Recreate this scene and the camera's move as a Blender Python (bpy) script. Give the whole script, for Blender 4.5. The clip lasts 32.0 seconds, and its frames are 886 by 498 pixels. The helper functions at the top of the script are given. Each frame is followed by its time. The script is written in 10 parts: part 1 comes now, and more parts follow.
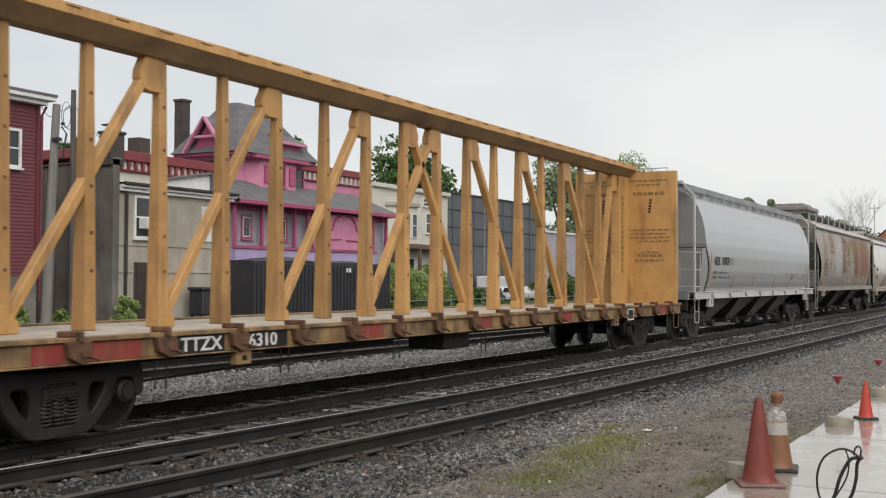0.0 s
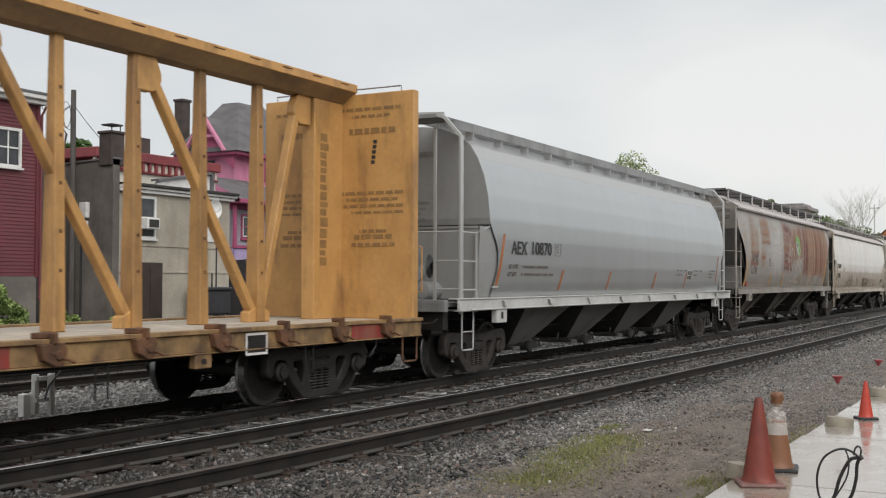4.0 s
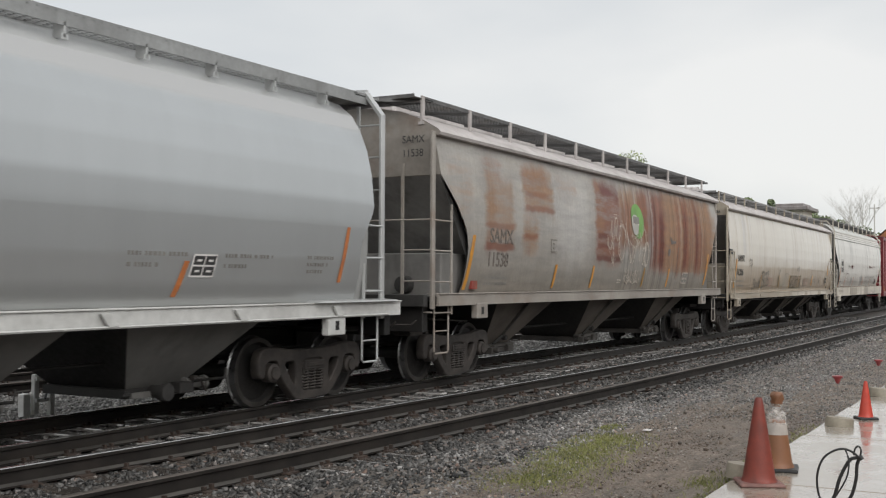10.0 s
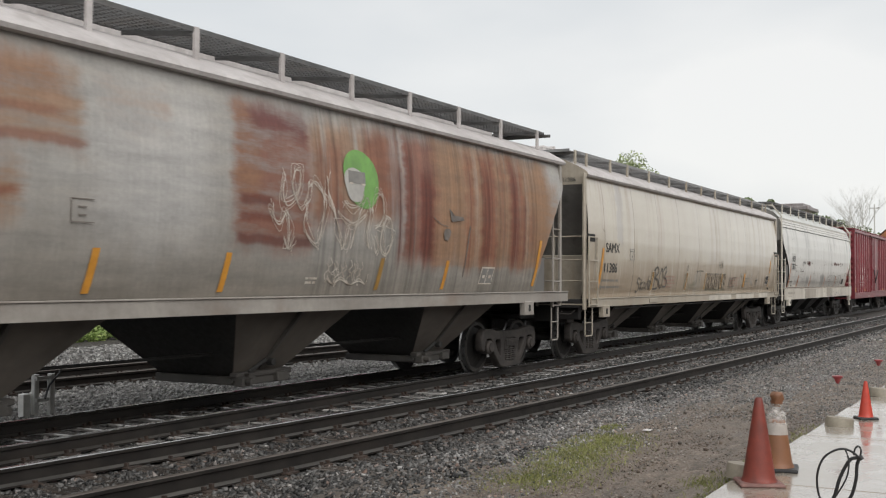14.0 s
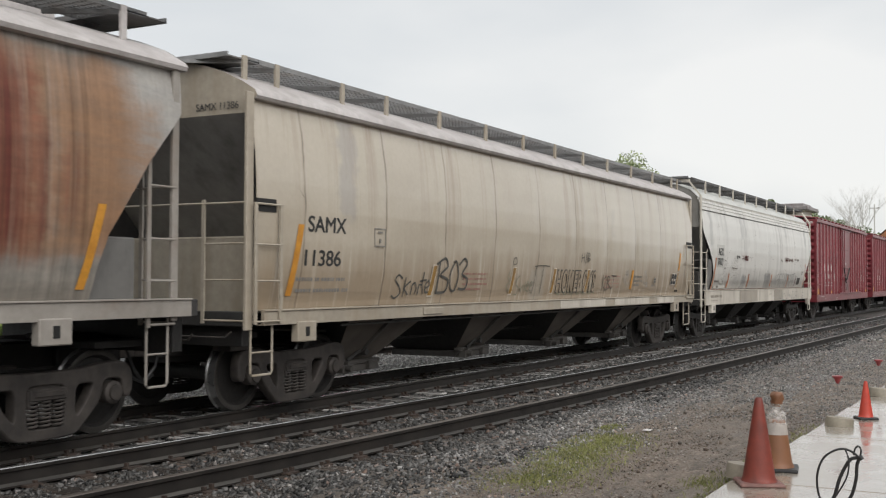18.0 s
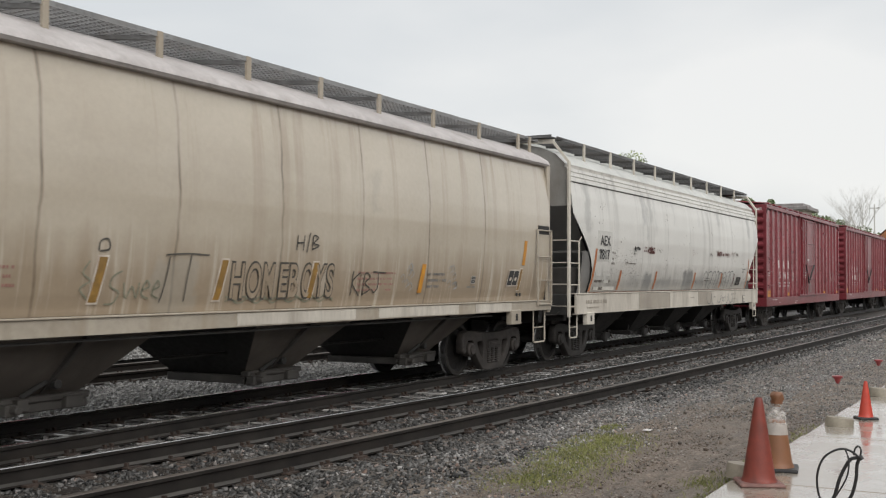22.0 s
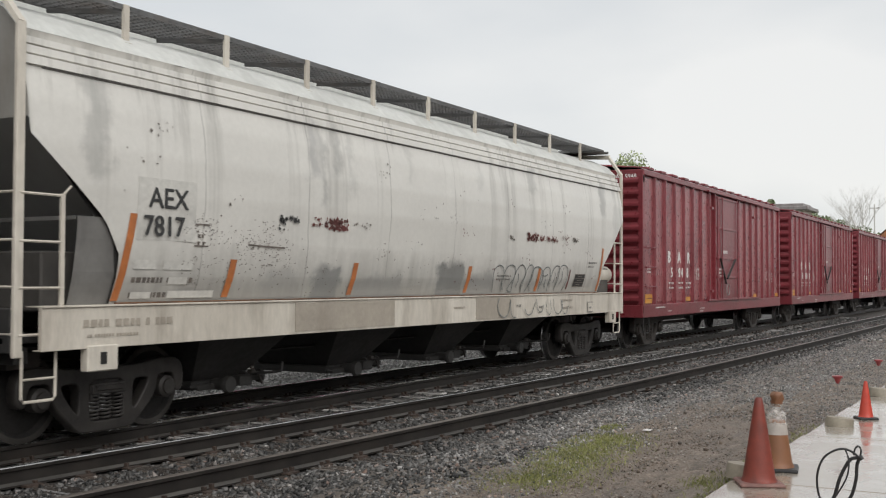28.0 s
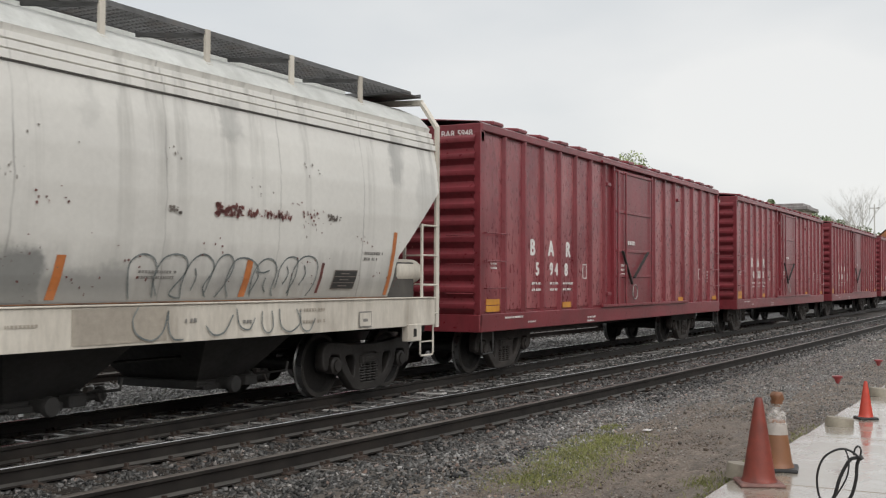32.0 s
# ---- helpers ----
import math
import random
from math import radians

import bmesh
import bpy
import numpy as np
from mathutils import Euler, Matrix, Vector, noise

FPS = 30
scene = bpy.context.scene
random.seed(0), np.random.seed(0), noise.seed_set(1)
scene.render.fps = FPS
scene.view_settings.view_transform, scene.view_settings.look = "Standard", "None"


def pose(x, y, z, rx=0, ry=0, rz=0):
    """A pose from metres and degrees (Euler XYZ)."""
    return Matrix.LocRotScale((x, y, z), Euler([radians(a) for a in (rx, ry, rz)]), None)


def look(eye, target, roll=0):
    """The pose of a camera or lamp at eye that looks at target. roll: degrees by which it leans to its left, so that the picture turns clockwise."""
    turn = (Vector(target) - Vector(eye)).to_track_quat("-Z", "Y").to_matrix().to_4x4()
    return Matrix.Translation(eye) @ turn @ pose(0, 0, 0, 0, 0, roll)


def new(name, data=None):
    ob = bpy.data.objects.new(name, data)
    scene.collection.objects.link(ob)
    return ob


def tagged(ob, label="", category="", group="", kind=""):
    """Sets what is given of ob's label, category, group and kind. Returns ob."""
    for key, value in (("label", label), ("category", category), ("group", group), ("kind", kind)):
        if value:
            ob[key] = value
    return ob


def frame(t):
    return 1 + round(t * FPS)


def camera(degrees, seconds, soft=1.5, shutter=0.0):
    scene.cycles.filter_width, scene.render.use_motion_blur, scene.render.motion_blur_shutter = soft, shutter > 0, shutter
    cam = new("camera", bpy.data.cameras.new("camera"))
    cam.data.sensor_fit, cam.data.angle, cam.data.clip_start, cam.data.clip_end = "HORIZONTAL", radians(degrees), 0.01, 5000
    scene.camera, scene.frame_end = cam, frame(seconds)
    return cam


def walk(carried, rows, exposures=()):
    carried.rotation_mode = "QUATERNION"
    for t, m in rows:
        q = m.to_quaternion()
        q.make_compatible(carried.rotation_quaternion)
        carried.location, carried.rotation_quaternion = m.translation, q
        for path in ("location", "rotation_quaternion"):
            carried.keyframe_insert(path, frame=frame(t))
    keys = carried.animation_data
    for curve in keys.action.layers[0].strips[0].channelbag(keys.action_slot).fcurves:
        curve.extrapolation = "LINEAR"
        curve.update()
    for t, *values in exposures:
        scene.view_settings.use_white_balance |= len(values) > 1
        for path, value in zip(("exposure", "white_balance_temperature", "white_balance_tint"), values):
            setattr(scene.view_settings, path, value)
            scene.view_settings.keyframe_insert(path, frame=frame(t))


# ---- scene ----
# The camera stands still on the platform; x runs along the tracks, y across them, z = 0 is the top of the rails.
cam = camera(44.57, 32.0, soft=1.15, shutter=0.3)
EYE = pose(0, 0, 1.68, 91.64, 0, -61.18) @ pose(0, 0, 0, 0, 0, 0.218)
walk(cam, [(0.0, EYE), (32.0, EYE)], [(0.0, 0.08), (6.0, 0.03), (9.0, 0.05), (12.0, 0.13), (17.0, 0.13), (20.0, 0.10), (23.0, 0.09), (28.0, 0.08), (32.0, 0.06)])

# ---- world and sun: a bright overcast sky with faint cloud structure ----
world = bpy.data.worlds.new("overcast_sky")
scene.world = world
world.use_nodes = True
wn, wl = world.node_tree.nodes, world.node_tree.links
wn.clear()
w_out = wn.new("ShaderNodeOutputWorld")
w_bg = wn.new("ShaderNodeBackground")
w_bg.inputs["Strength"].default_value = 0.84
w_sky = wn.new("ShaderNodeTexSky")
w_sky.sky_type = "NISHITA"
w_sky.sun_disc = False
w_sky.sun_elevation = radians(55)
w_sky.sun_rotation = radians(200)
w_tc = wn.new("ShaderNodeTexCoord")
w_map = wn.new("ShaderNodeMapping")
w_map.inputs["Scale"].default_value = (1.0, 1.0, 2.6)
w_noise = wn.new("ShaderNodeTexNoise")
w_noise.inputs["Scale"].default_value = 2.3
w_noise.inputs["Detail"].default_value = 5
w_noise.inputs["Roughness"].default_value = 0.45
w_ramp = wn.new("ShaderNodeValToRGB")
w_ramp.color_ramp.elements[0].position, w_ramp.color_ramp.elements[0].color = 0.36, (0.755, 0.778, 0.79, 1)
w_ramp.color_ramp.elements[1].position, w_ramp.color_ramp.elements[1].color = 0.62, (0.945, 0.94, 0.92, 1)
w_mix = wn.new("ShaderNodeMixRGB")
w_mix.inputs["Fac"].default_value = 0.012
wl.new(w_tc.outputs["Generated"], w_map.inputs["Vector"])
wl.new(w_map.outputs["Vector"], w_noise.inputs["Vector"])
wl.new(w_noise.outputs["Fac"], w_ramp.inputs["Fac"])
wl.new(w_ramp.outputs["Color"], w_mix.inputs["Color1"])
wl.new(w_sky.outputs["Color"], w_mix.inputs["Color2"])
wl.new(w_mix.outputs["Color"], w_bg.inputs["Color"])
wl.new(w_bg.outputs["Background"], w_out.inputs["Surface"])

sun_data = bpy.data.lights.new("sun", "SUN")
sun_data.energy, sun_data.angle, sun_data.color = 2.15, radians(60), (1.0, 0.975, 0.94)
sun = new("sun", sun_data)
sun.matrix_world = look((-10, -40, 50), (25, 9, 0))

# ---- materials ----
def nodes_of(name):
    m = bpy.data.materials.new(name)
    m.use_nodes = True
    nt = m.node_tree
    return m, nt, nt.nodes["Principled BSDF"]


def coords(nt, stretch=(1, 1, 1)):
    tc = nt.nodes.new("ShaderNodeTexCoord")
    mp = nt.nodes.new("ShaderNodeMapping")
    mp.inputs["Scale"].default_value = stretch
    nt.links.new(tc.outputs["Object"], mp.inputs["Vector"])
    return mp.outputs["Vector"]


def noise_of(nt, vec, scale, detail=4, rough=0.55):
    n = nt.nodes.new("ShaderNodeTexNoise")
    n.inputs["Scale"].default_value, n.inputs["Detail"].default_value, n.inputs["Roughness"].default_value = scale, detail, rough
    nt.links.new(vec, n.inputs["Vector"])
    return n.outputs["Fac"]


def ramp_of(nt, fac, stops):
    r = nt.nodes.new("ShaderNodeValToRGB")
    el = r.color_ramp.elements
    while len(el) < len(stops):
        el.new(0.5)
    for e, (p, c) in zip(el, stops):
        e.position = p
        e.color = (*c, 1) if not isinstance(c, (int, float)) else (c, c, c, 1)
    nt.links.new(fac, r.inputs["Fac"])
    return r.outputs["Color"]


def blend(nt, fac, a, b, mode="MIX"):
    n = nt.nodes.new("ShaderNodeMixRGB")
    n.blend_type = mode
    for sock, v in (("Fac", fac), ("Color1", a), ("Color2", b)):
        if isinstance(v, (int, float)):
            n.inputs[sock].default_value = v if sock == "Fac" else (v, v, v, 1)
        elif isinstance(v, tuple):
            n.inputs[sock].default_value = (*v, 1)
        else:
            nt.links.new(v, n.inputs[sock])
    return n.outputs["Color"]


def bump_of(nt, bsdf, fac, strength, distance=0.02):
    b = nt.nodes.new("ShaderNodeBump")
    b.inputs["Strength"].default_value, b.inputs["Distance"].default_value = strength, distance
    nt.links.new(fac, b.inputs["Height"])
    nt.links.new(b.outputs["Normal"], bsdf.inputs["Normal"])


def surf(name, c1, c2, rough=0.6, metal=0.0, s1=1.2, s2=14.0, bump=0.15, dist=0.01, stretch=(1, 1, 1), grime=None, grime_amount=0.5, gscale=2.5, gstretch=(1, 1, 0.25), vary=0.0, rvar=0.12, spec=0.5, coat=0.0, mott=0.35):
    """Two paints mixed over two scales of noise, streaks of grime, fine relief, uneven gloss; vary: change from object to object."""
    m, nt, bsdf = nodes_of(name)
    v = coords(nt, stretch)
    big, small = noise_of(nt, v, s1, 5), noise_of(nt, v, s2, 6, 0.65)
    col = blend(nt, ramp_of(nt, big, [(0.35, 0.0), (0.65, 1.0)]), c1, c2)
    col = blend(nt, mott, col, blend(nt, 1.0, col, ramp_of(nt, small, [(0.3, 0.55), (0.7, 1.25)]), "MULTIPLY"))
    if grime:
        gv = coords(nt, gstretch)
        g = noise_of(nt, gv, gscale, 7, 0.6)
        col = blend(nt, ramp_of(nt, g, [(0.5, 0.0), (0.5 + 0.28, grime_amount)]), col, grime)
    if vary:
        oi = nt.nodes.new("ShaderNodeObjectInfo")
        col = blend(nt, 1.0, col, ramp_of(nt, oi.outputs["Random"], [(0.0, 1.0 - vary), (1.0, 1.0 + vary)]), "MULTIPLY")
    nt.links.new(col, bsdf.inputs["Base Color"])
    r = ramp_of(nt, small, [(0.3, max(0.02, rough - rvar)), (0.7, min(1.0, rough + rvar))])
    nt.links.new(r, bsdf.inputs["Roughness"])
    bsdf.inputs["Metallic"].default_value = metal
    bsdf.inputs["Specular IOR Level"].default_value = spec
    if coat:
        bsdf.inputs["Coat Weight"].default_value = coat
        bsdf.inputs["Coat Roughness"].default_value = 0.12
    if bump:
        bump_of(nt, bsdf, small, bump, dist)
    return m


YELLOW = surf("ochre_car_paint", (0.54, 0.30, 0.102), (0.45, 0.24, 0.078), 0.5, s1=1.6, grime=(0.11, 0.062, 0.034), grime_amount=0.8, gscale=3.0, gstretch=(1, 1, 0.3), bump=0.05, vary=0.06, mott=0.25)
YELLOW_POST = surf("ochre_post_paint", (0.48, 0.267, 0.092), (0.34, 0.18, 0.062), 0.55, s1=1.1, grime=(0.075, 0.045, 0.027), grime_amount=1.0, gscale=2.2, gstretch=(1, 1, 0.16), bump=0.06, vary=0.14, mott=0.35)
YELLOW_DIRTY = surf("ochre_paint_worn", (0.36, 0.225, 0.095), (0.16, 0.095, 0.05), 0.6, s1=2.6, s2=9, mott=0.6, grime=(0.05, 0.032, 0.023), grime_amount=0.95, gscale=3.2, gstretch=(1, 1, 0.5), bump=0.15)
SILL_RED = surf("red_sill_paint_worn", (0.30, 0.035, 0.03), (0.20, 0.05, 0.035), 0.6, s1=4, grime=(0.25, 0.16, 0.10), grime_amount=0.7, gscale=6)
RUST = surf("brown_rust", (0.16, 0.075, 0.035), (0.075, 0.038, 0.022), 0.85, s1=5, s2=40, bump=0.4)
# grime plus painted shade for the sloped underside of the chord
CHORD_GRIME_SHADE = surf("grimy_ochre_with_painted_shade", (0.30, 0.195, 0.095), (0.20, 0.13, 0.07), 0.6, s1=1.4, s2=9, mott=0.5, grime=(0.07, 0.05, 0.035), grime_amount=0.8, gscale=2.0, gstretch=(0.4, 1, 1), bump=0.1)
DECK = surf("pale_worn_deck_wood", (0.52, 0.46, 0.38), (0.36, 0.31, 0.25), 0.75, s1=2, stretch=(1, 4, 1), grime=(0.12, 0.1, 0.08), grime_amount=0.6)
ALU = surf("light_grey_hopper_paint", (0.46, 0.467, 0.464), (0.44, 0.447, 0.444), 0.36, metal=0.35, mott=0.03, s1=0.25, s2=2.5, bump=0.0, grime=(0.30, 0.30, 0.29), grime_amount=0.4, gscale=1.2, gstretch=(1, 1, 0.12), rvar=0.0, spec=0.5, coat=0.5)
ALU_BRIGHT = surf("pale_silver_sill_paint", (0.56, 0.56, 0.545), (0.48, 0.48, 0.465), 0.45, s1=0.8, s2=9, bump=0.03, grime=(0.24, 0.225, 0.21), grime_amount=0.5, gscale=1.6, gstretch=(0.5, 1, 1))
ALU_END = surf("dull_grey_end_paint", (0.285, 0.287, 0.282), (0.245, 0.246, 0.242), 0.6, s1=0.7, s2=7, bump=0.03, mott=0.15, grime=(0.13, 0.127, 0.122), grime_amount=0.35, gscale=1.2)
ALU_DIRTY = surf("grey_hopper_paint_grimy", (0.30, 0.31, 0.31), (0.22, 0.225, 0.225), 0.55, grime=(0.09, 0.085, 0.08), grime_amount=0.7)
BAY_GREY = surf("dusty_bay_steel", (0.135, 0.13, 0.122), (0.09, 0.086, 0.08), 0.7, s1=1.2, s2=9, bump=0.1, grime=(0.045, 0.042, 0.04), grime_amount=0.7, gscale=2.0, spec=0.3)
SLOPE_DARK = surf("grey_slope_steel", (0.33, 0.32, 0.305), (0.26, 0.25, 0.24), 0.7, s1=1.0, s2=6, bump=0.05, grime=(0.04, 0.038, 0.036), grime_amount=0.6)
BAY_DARK = surf("oily_bay_steel", (0.085, 0.078, 0.07), (0.042, 0.038, 0.035), 0.6, s1=1.6, s2=9, bump=0.1, grime=(0.022, 0.02, 0.019), grime_amount=0.85, gscale=1.8)
BAY_DUSTY = surf("dusty_brown_bay_steel", (0.135, 0.116, 0.098), (0.08, 0.068, 0.058), 0.75, s1=1.2, s2=9, bump=0.1, grime=(0.05, 0.043, 0.037), grime_amount=0.75, gscale=1.6)
# grey deepened for the shade under the cars; plain dark fittings use it too
SHADE_GREY = surf("dark_grey_steel", (0.040, 0.038, 0.036), (0.022, 0.021, 0.020), 0.7, s1=1.5, grime=(0.02, 0.02, 0.02), grime_amount=0.8)
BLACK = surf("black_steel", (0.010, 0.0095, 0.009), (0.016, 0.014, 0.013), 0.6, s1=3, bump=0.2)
CAST = surf("greasy_cast_steel", (0.058, 0.049, 0.043), (0.026, 0.022, 0.020), 0.7, s1=5, s2=30, bump=0.3, grime=(0.02, 0.018, 0.017), grime_amount=0.8, gscale=7, gstretch=(1, 1, 1))
CAST_BLACK = surf("black_greasy_cast_steel", (0.034, 0.030, 0.027), (0.014, 0.012, 0.011), 0.6, s1=5, s2=30, bump=0.3, grime=(0.038, 0.033, 0.028), grime_amount=0.5, gscale=7, gstretch=(1, 1, 1))
WHEEL = surf("dark_wheel_steel", (0.016, 0.014, 0.013), (0.009, 0.008, 0.0075), 0.7, metal=0.0, s1=4, s2=25, bump=0.2)
RIM = surf("worn_wheel_rim", (0.065, 0.06, 0.055), (0.032, 0.029, 0.026), 0.5, metal=0.3, s1=3, s2=25, bump=0.15)
TREAD = surf("polished_wheel_rim", (0.26, 0.26, 0.26), (0.19, 0.19, 0.19), 0.33, metal=0.9, bump=0.03)
GRATE = surf("dark_walkway_grating", (0.26, 0.262, 0.262), (0.18, 0.18, 0.18), 0.55, s1=3, grime=(0.16, 0.12, 0.09), grime_amount=0.4)
# walkway steel darkened to stand in for its backlit underside
GRATE_DARK = surf("dark_walkway_steel", (0.13, 0.13, 0.13), (0.08, 0.08, 0.08), 0.6, s1=3, grime=(0.12, 0.085, 0.06), grime_amount=0.4)
SAND = surf("beige_hopper_paint", (0.40, 0.355, 0.29), (0.32, 0.28, 0.225), 0.5, s1=0.5, s2=9, bump=0.03, grime=(0.26, 0.205, 0.14), grime_amount=0.75, gscale=2.4, gstretch=(1, 1, 0.13), rvar=0.08)
SAND_ROOF = surf("pale_dirty_roof_paint", (0.50, 0.47, 0.46), (0.38, 0.35, 0.34), 0.55, s1=1.0, grime=(0.2, 0.17, 0.15), grime_amount=0.6, gstretch=(1, 1, 1))
CHALK = surf("off_white_hopper_paint", (0.55, 0.555, 0.53), (0.47, 0.475, 0.45), 0.5, s1=0.7, s2=9, bump=0.03, grime=(0.30, 0.30, 0.28), grime_amount=0.65, gscale=2.2, gstretch=(1, 1, 0.16), rvar=0.08)
CHALK_DIRTY = surf("stained_white_sill_paint", (0.60, 0.56, 0.49), (0.47, 0.43, 0.37), 0.55, s1=0.9, stretch=(1, 1, 0.3), grime=(0.20, 0.165, 0.13), grime_amount=0.7)
OXIDE = surf("oxide_red_boxcar_paint", (0.20, 0.031, 0.040), (0.15, 0.025, 0.031), 0.36, s1=0.8, s2=12, bump=0.04, grime=(0.07, 0.018, 0.018), grime_amount=0.6, gscale=2.0, gstretch=(1, 1, 0.2))
OXIDE_PALE = surf("sun_faded_red_paint", (0.29, 0.085, 0.09), (0.165, 0.030, 0.038), 0.32, s1=1.6, s2=14, mott=0.7, bump=0.04, stretch=(1, 1, 0.45))
GALV = surf("dull_galvanised_roof", (0.30, 0.28, 0.27), (0.22, 0.2, 0.2), 0.5, metal=0.3, grime=(0.12, 0.06, 0.05), grime_amount=0.6)
MARK_BLACK = surf("black_stencil_paint", (0.025, 0.025, 0.025), (0.05, 0.05, 0.05), 0.6, bump=0)
MARK_FADED = surf("faded_dark_stencil_paint", (0.17, 0.162, 0.15), (0.22, 0.21, 0.195), 0.6, s1=9, bump=0)
MARK_DULL = surf("worn_dark_stencil_paint", (0.11, 0.095, 0.085), (0.17, 0.145, 0.125), 0.6, s1=7, bump=0)
MARK_BROWN = surf("brown_stencil_paint", (0.22, 0.125, 0.05), (0.30, 0.17, 0.06), 0.6, s1=9, bump=0)
MARK_RED = surf("dull_red_stencil_paint", (0.27, 0.125, 0.105), (0.33, 0.19, 0.155), 0.6, s1=9, bump=0)
MARK_WHITE = surf("white_stencil_paint", (0.72, 0.70, 0.68), (0.6, 0.57, 0.55), 0.5, s1=6, bump=0)
MARK_ORANGE = surf("orange_reflective_tape", (0.46, 0.155, 0.045), (0.36, 0.125, 0.045), 0.4, s1=5, bump=0)
MARK_AMBER = surf("amber_reflective_tape", (0.58, 0.27, 0.035), (0.46, 0.20, 0.03), 0.4, s1=5, bump=0)
MARK_OLD = surf("weathered_amber_tape", (0.33, 0.185, 0.04), (0.22, 0.13, 0.04), 0.5, s1=6, bump=0)
GRAFFITI_WHITE = surf("white_spray_paint", (0.62, 0.57, 0.50), (0.40, 0.33, 0.27), 0.6, s1=7, bump=0)
GRAFFITI_GREEN = surf("green_spray_paint", (0.17, 0.36, 0.09), (0.14, 0.28, 0.08), 0.6, s1=4, bump=0)
GRAFFITI_BLACK = surf("black_spray_paint", (0.05, 0.048, 0.045), (0.10, 0.095, 0.085), 0.6, s1=7, bump=0)
GRAFFITI_GREY = surf("thin_grey_spray_paint", (0.27, 0.27, 0.26), (0.34, 0.33, 0.31), 0.6, s1=7, bump=0)
GRAFFITI_MOSS = surf("thin_moss_spray_paint", (0.16, 0.165, 0.115), (0.25, 0.245, 0.18), 0.6, s1=7, bump=0)
OUTLINE_GREY = surf("worn_dark_spray_paint", (0.05, 0.046, 0.04), (0.11, 0.10, 0.085), 0.6, s1=5, bump=0)
NUMBER_GREY = surf("grey_number_patch", (0.56, 0.547, 0.51), (0.49, 0.478, 0.445), 0.5, s1=3, bump=0)
GRAFFITI_TEAL = surf("thin_teal_spray_paint", (0.11, 0.125, 0.125), (0.20, 0.215, 0.21), 0.6, s1=7, bump=0)
FLAKE_RED = surf("red_brown_flaked_paint", (0.16, 0.05, 0.045), (0.10, 0.04, 0.035), 0.8, s1=9, bump=0)
PATCH_GREY = surf("grey_overpaint", (0.43, 0.415, 0.385), (0.37, 0.355, 0.33), 0.55, s1=3, bump=0)


def maths(nt, op, a, b=0.0, c=0.0, clamp=False):
    n = nt.nodes.new("ShaderNodeMath")
    n.operation, n.use_clamp = op, clamp
    for i, v in enumerate((a, b, c)):
        if isinstance(v, (int, float)):
            n.inputs[i].default_value = v
        else:
            nt.links.new(v, n.inputs[i])
    return n.outputs[0]


def window_of(nt, x, a, b, soft):
    """One between a and b, falling softly to nothing outside."""
    up = nt.nodes.new("ShaderNodeMapRange")
    up.interpolation_type = "SMOOTHSTEP"
    up.inputs["From Min"].default_value, up.inputs["From Max"].default_value = a - soft, a + soft
    dn = nt.nodes.new("ShaderNodeMapRange")
    dn.interpolation_type = "SMOOTHSTEP"
    dn.inputs["From Min"].default_value, dn.inputs["From Max"].default_value = b - soft, b + soft
    dn.inputs["To Min"].default_value, dn.inputs["To Max"].default_value = 1.0, 0.0
    nt.links.new(x, up.inputs["Value"])
    nt.links.new(x, dn.inputs["Value"])
    return maths(nt, "MULTIPLY", up.outputs[0], dn.outputs[0])


def axes(nt, vec):
    sep = nt.nodes.new("ShaderNodeSeparateXYZ")
    nt.links.new(vec, sep.inputs["Vector"])
    return sep.outputs["X"], sep.outputs["Z"]


def finish(nt, bsdf, col, rough_lo, rough_hi, fine, wear=None, coat=0.0, bump=0.04, coat_rough=0.12):
    nt.links.new(col, bsdf.inputs["Base Color"])
    nt.links.new(ramp_of(nt, wear or fine, [(0.25, rough_lo), (0.75, rough_hi)]), bsdf.inputs["Roughness"])
    bsdf.inputs["Coat Weight"].default_value = coat
    bsdf.inputs["Coat Roughness"].default_value = coat_rough
    bump_of(nt, bsdf, fine, bump, 0.01)


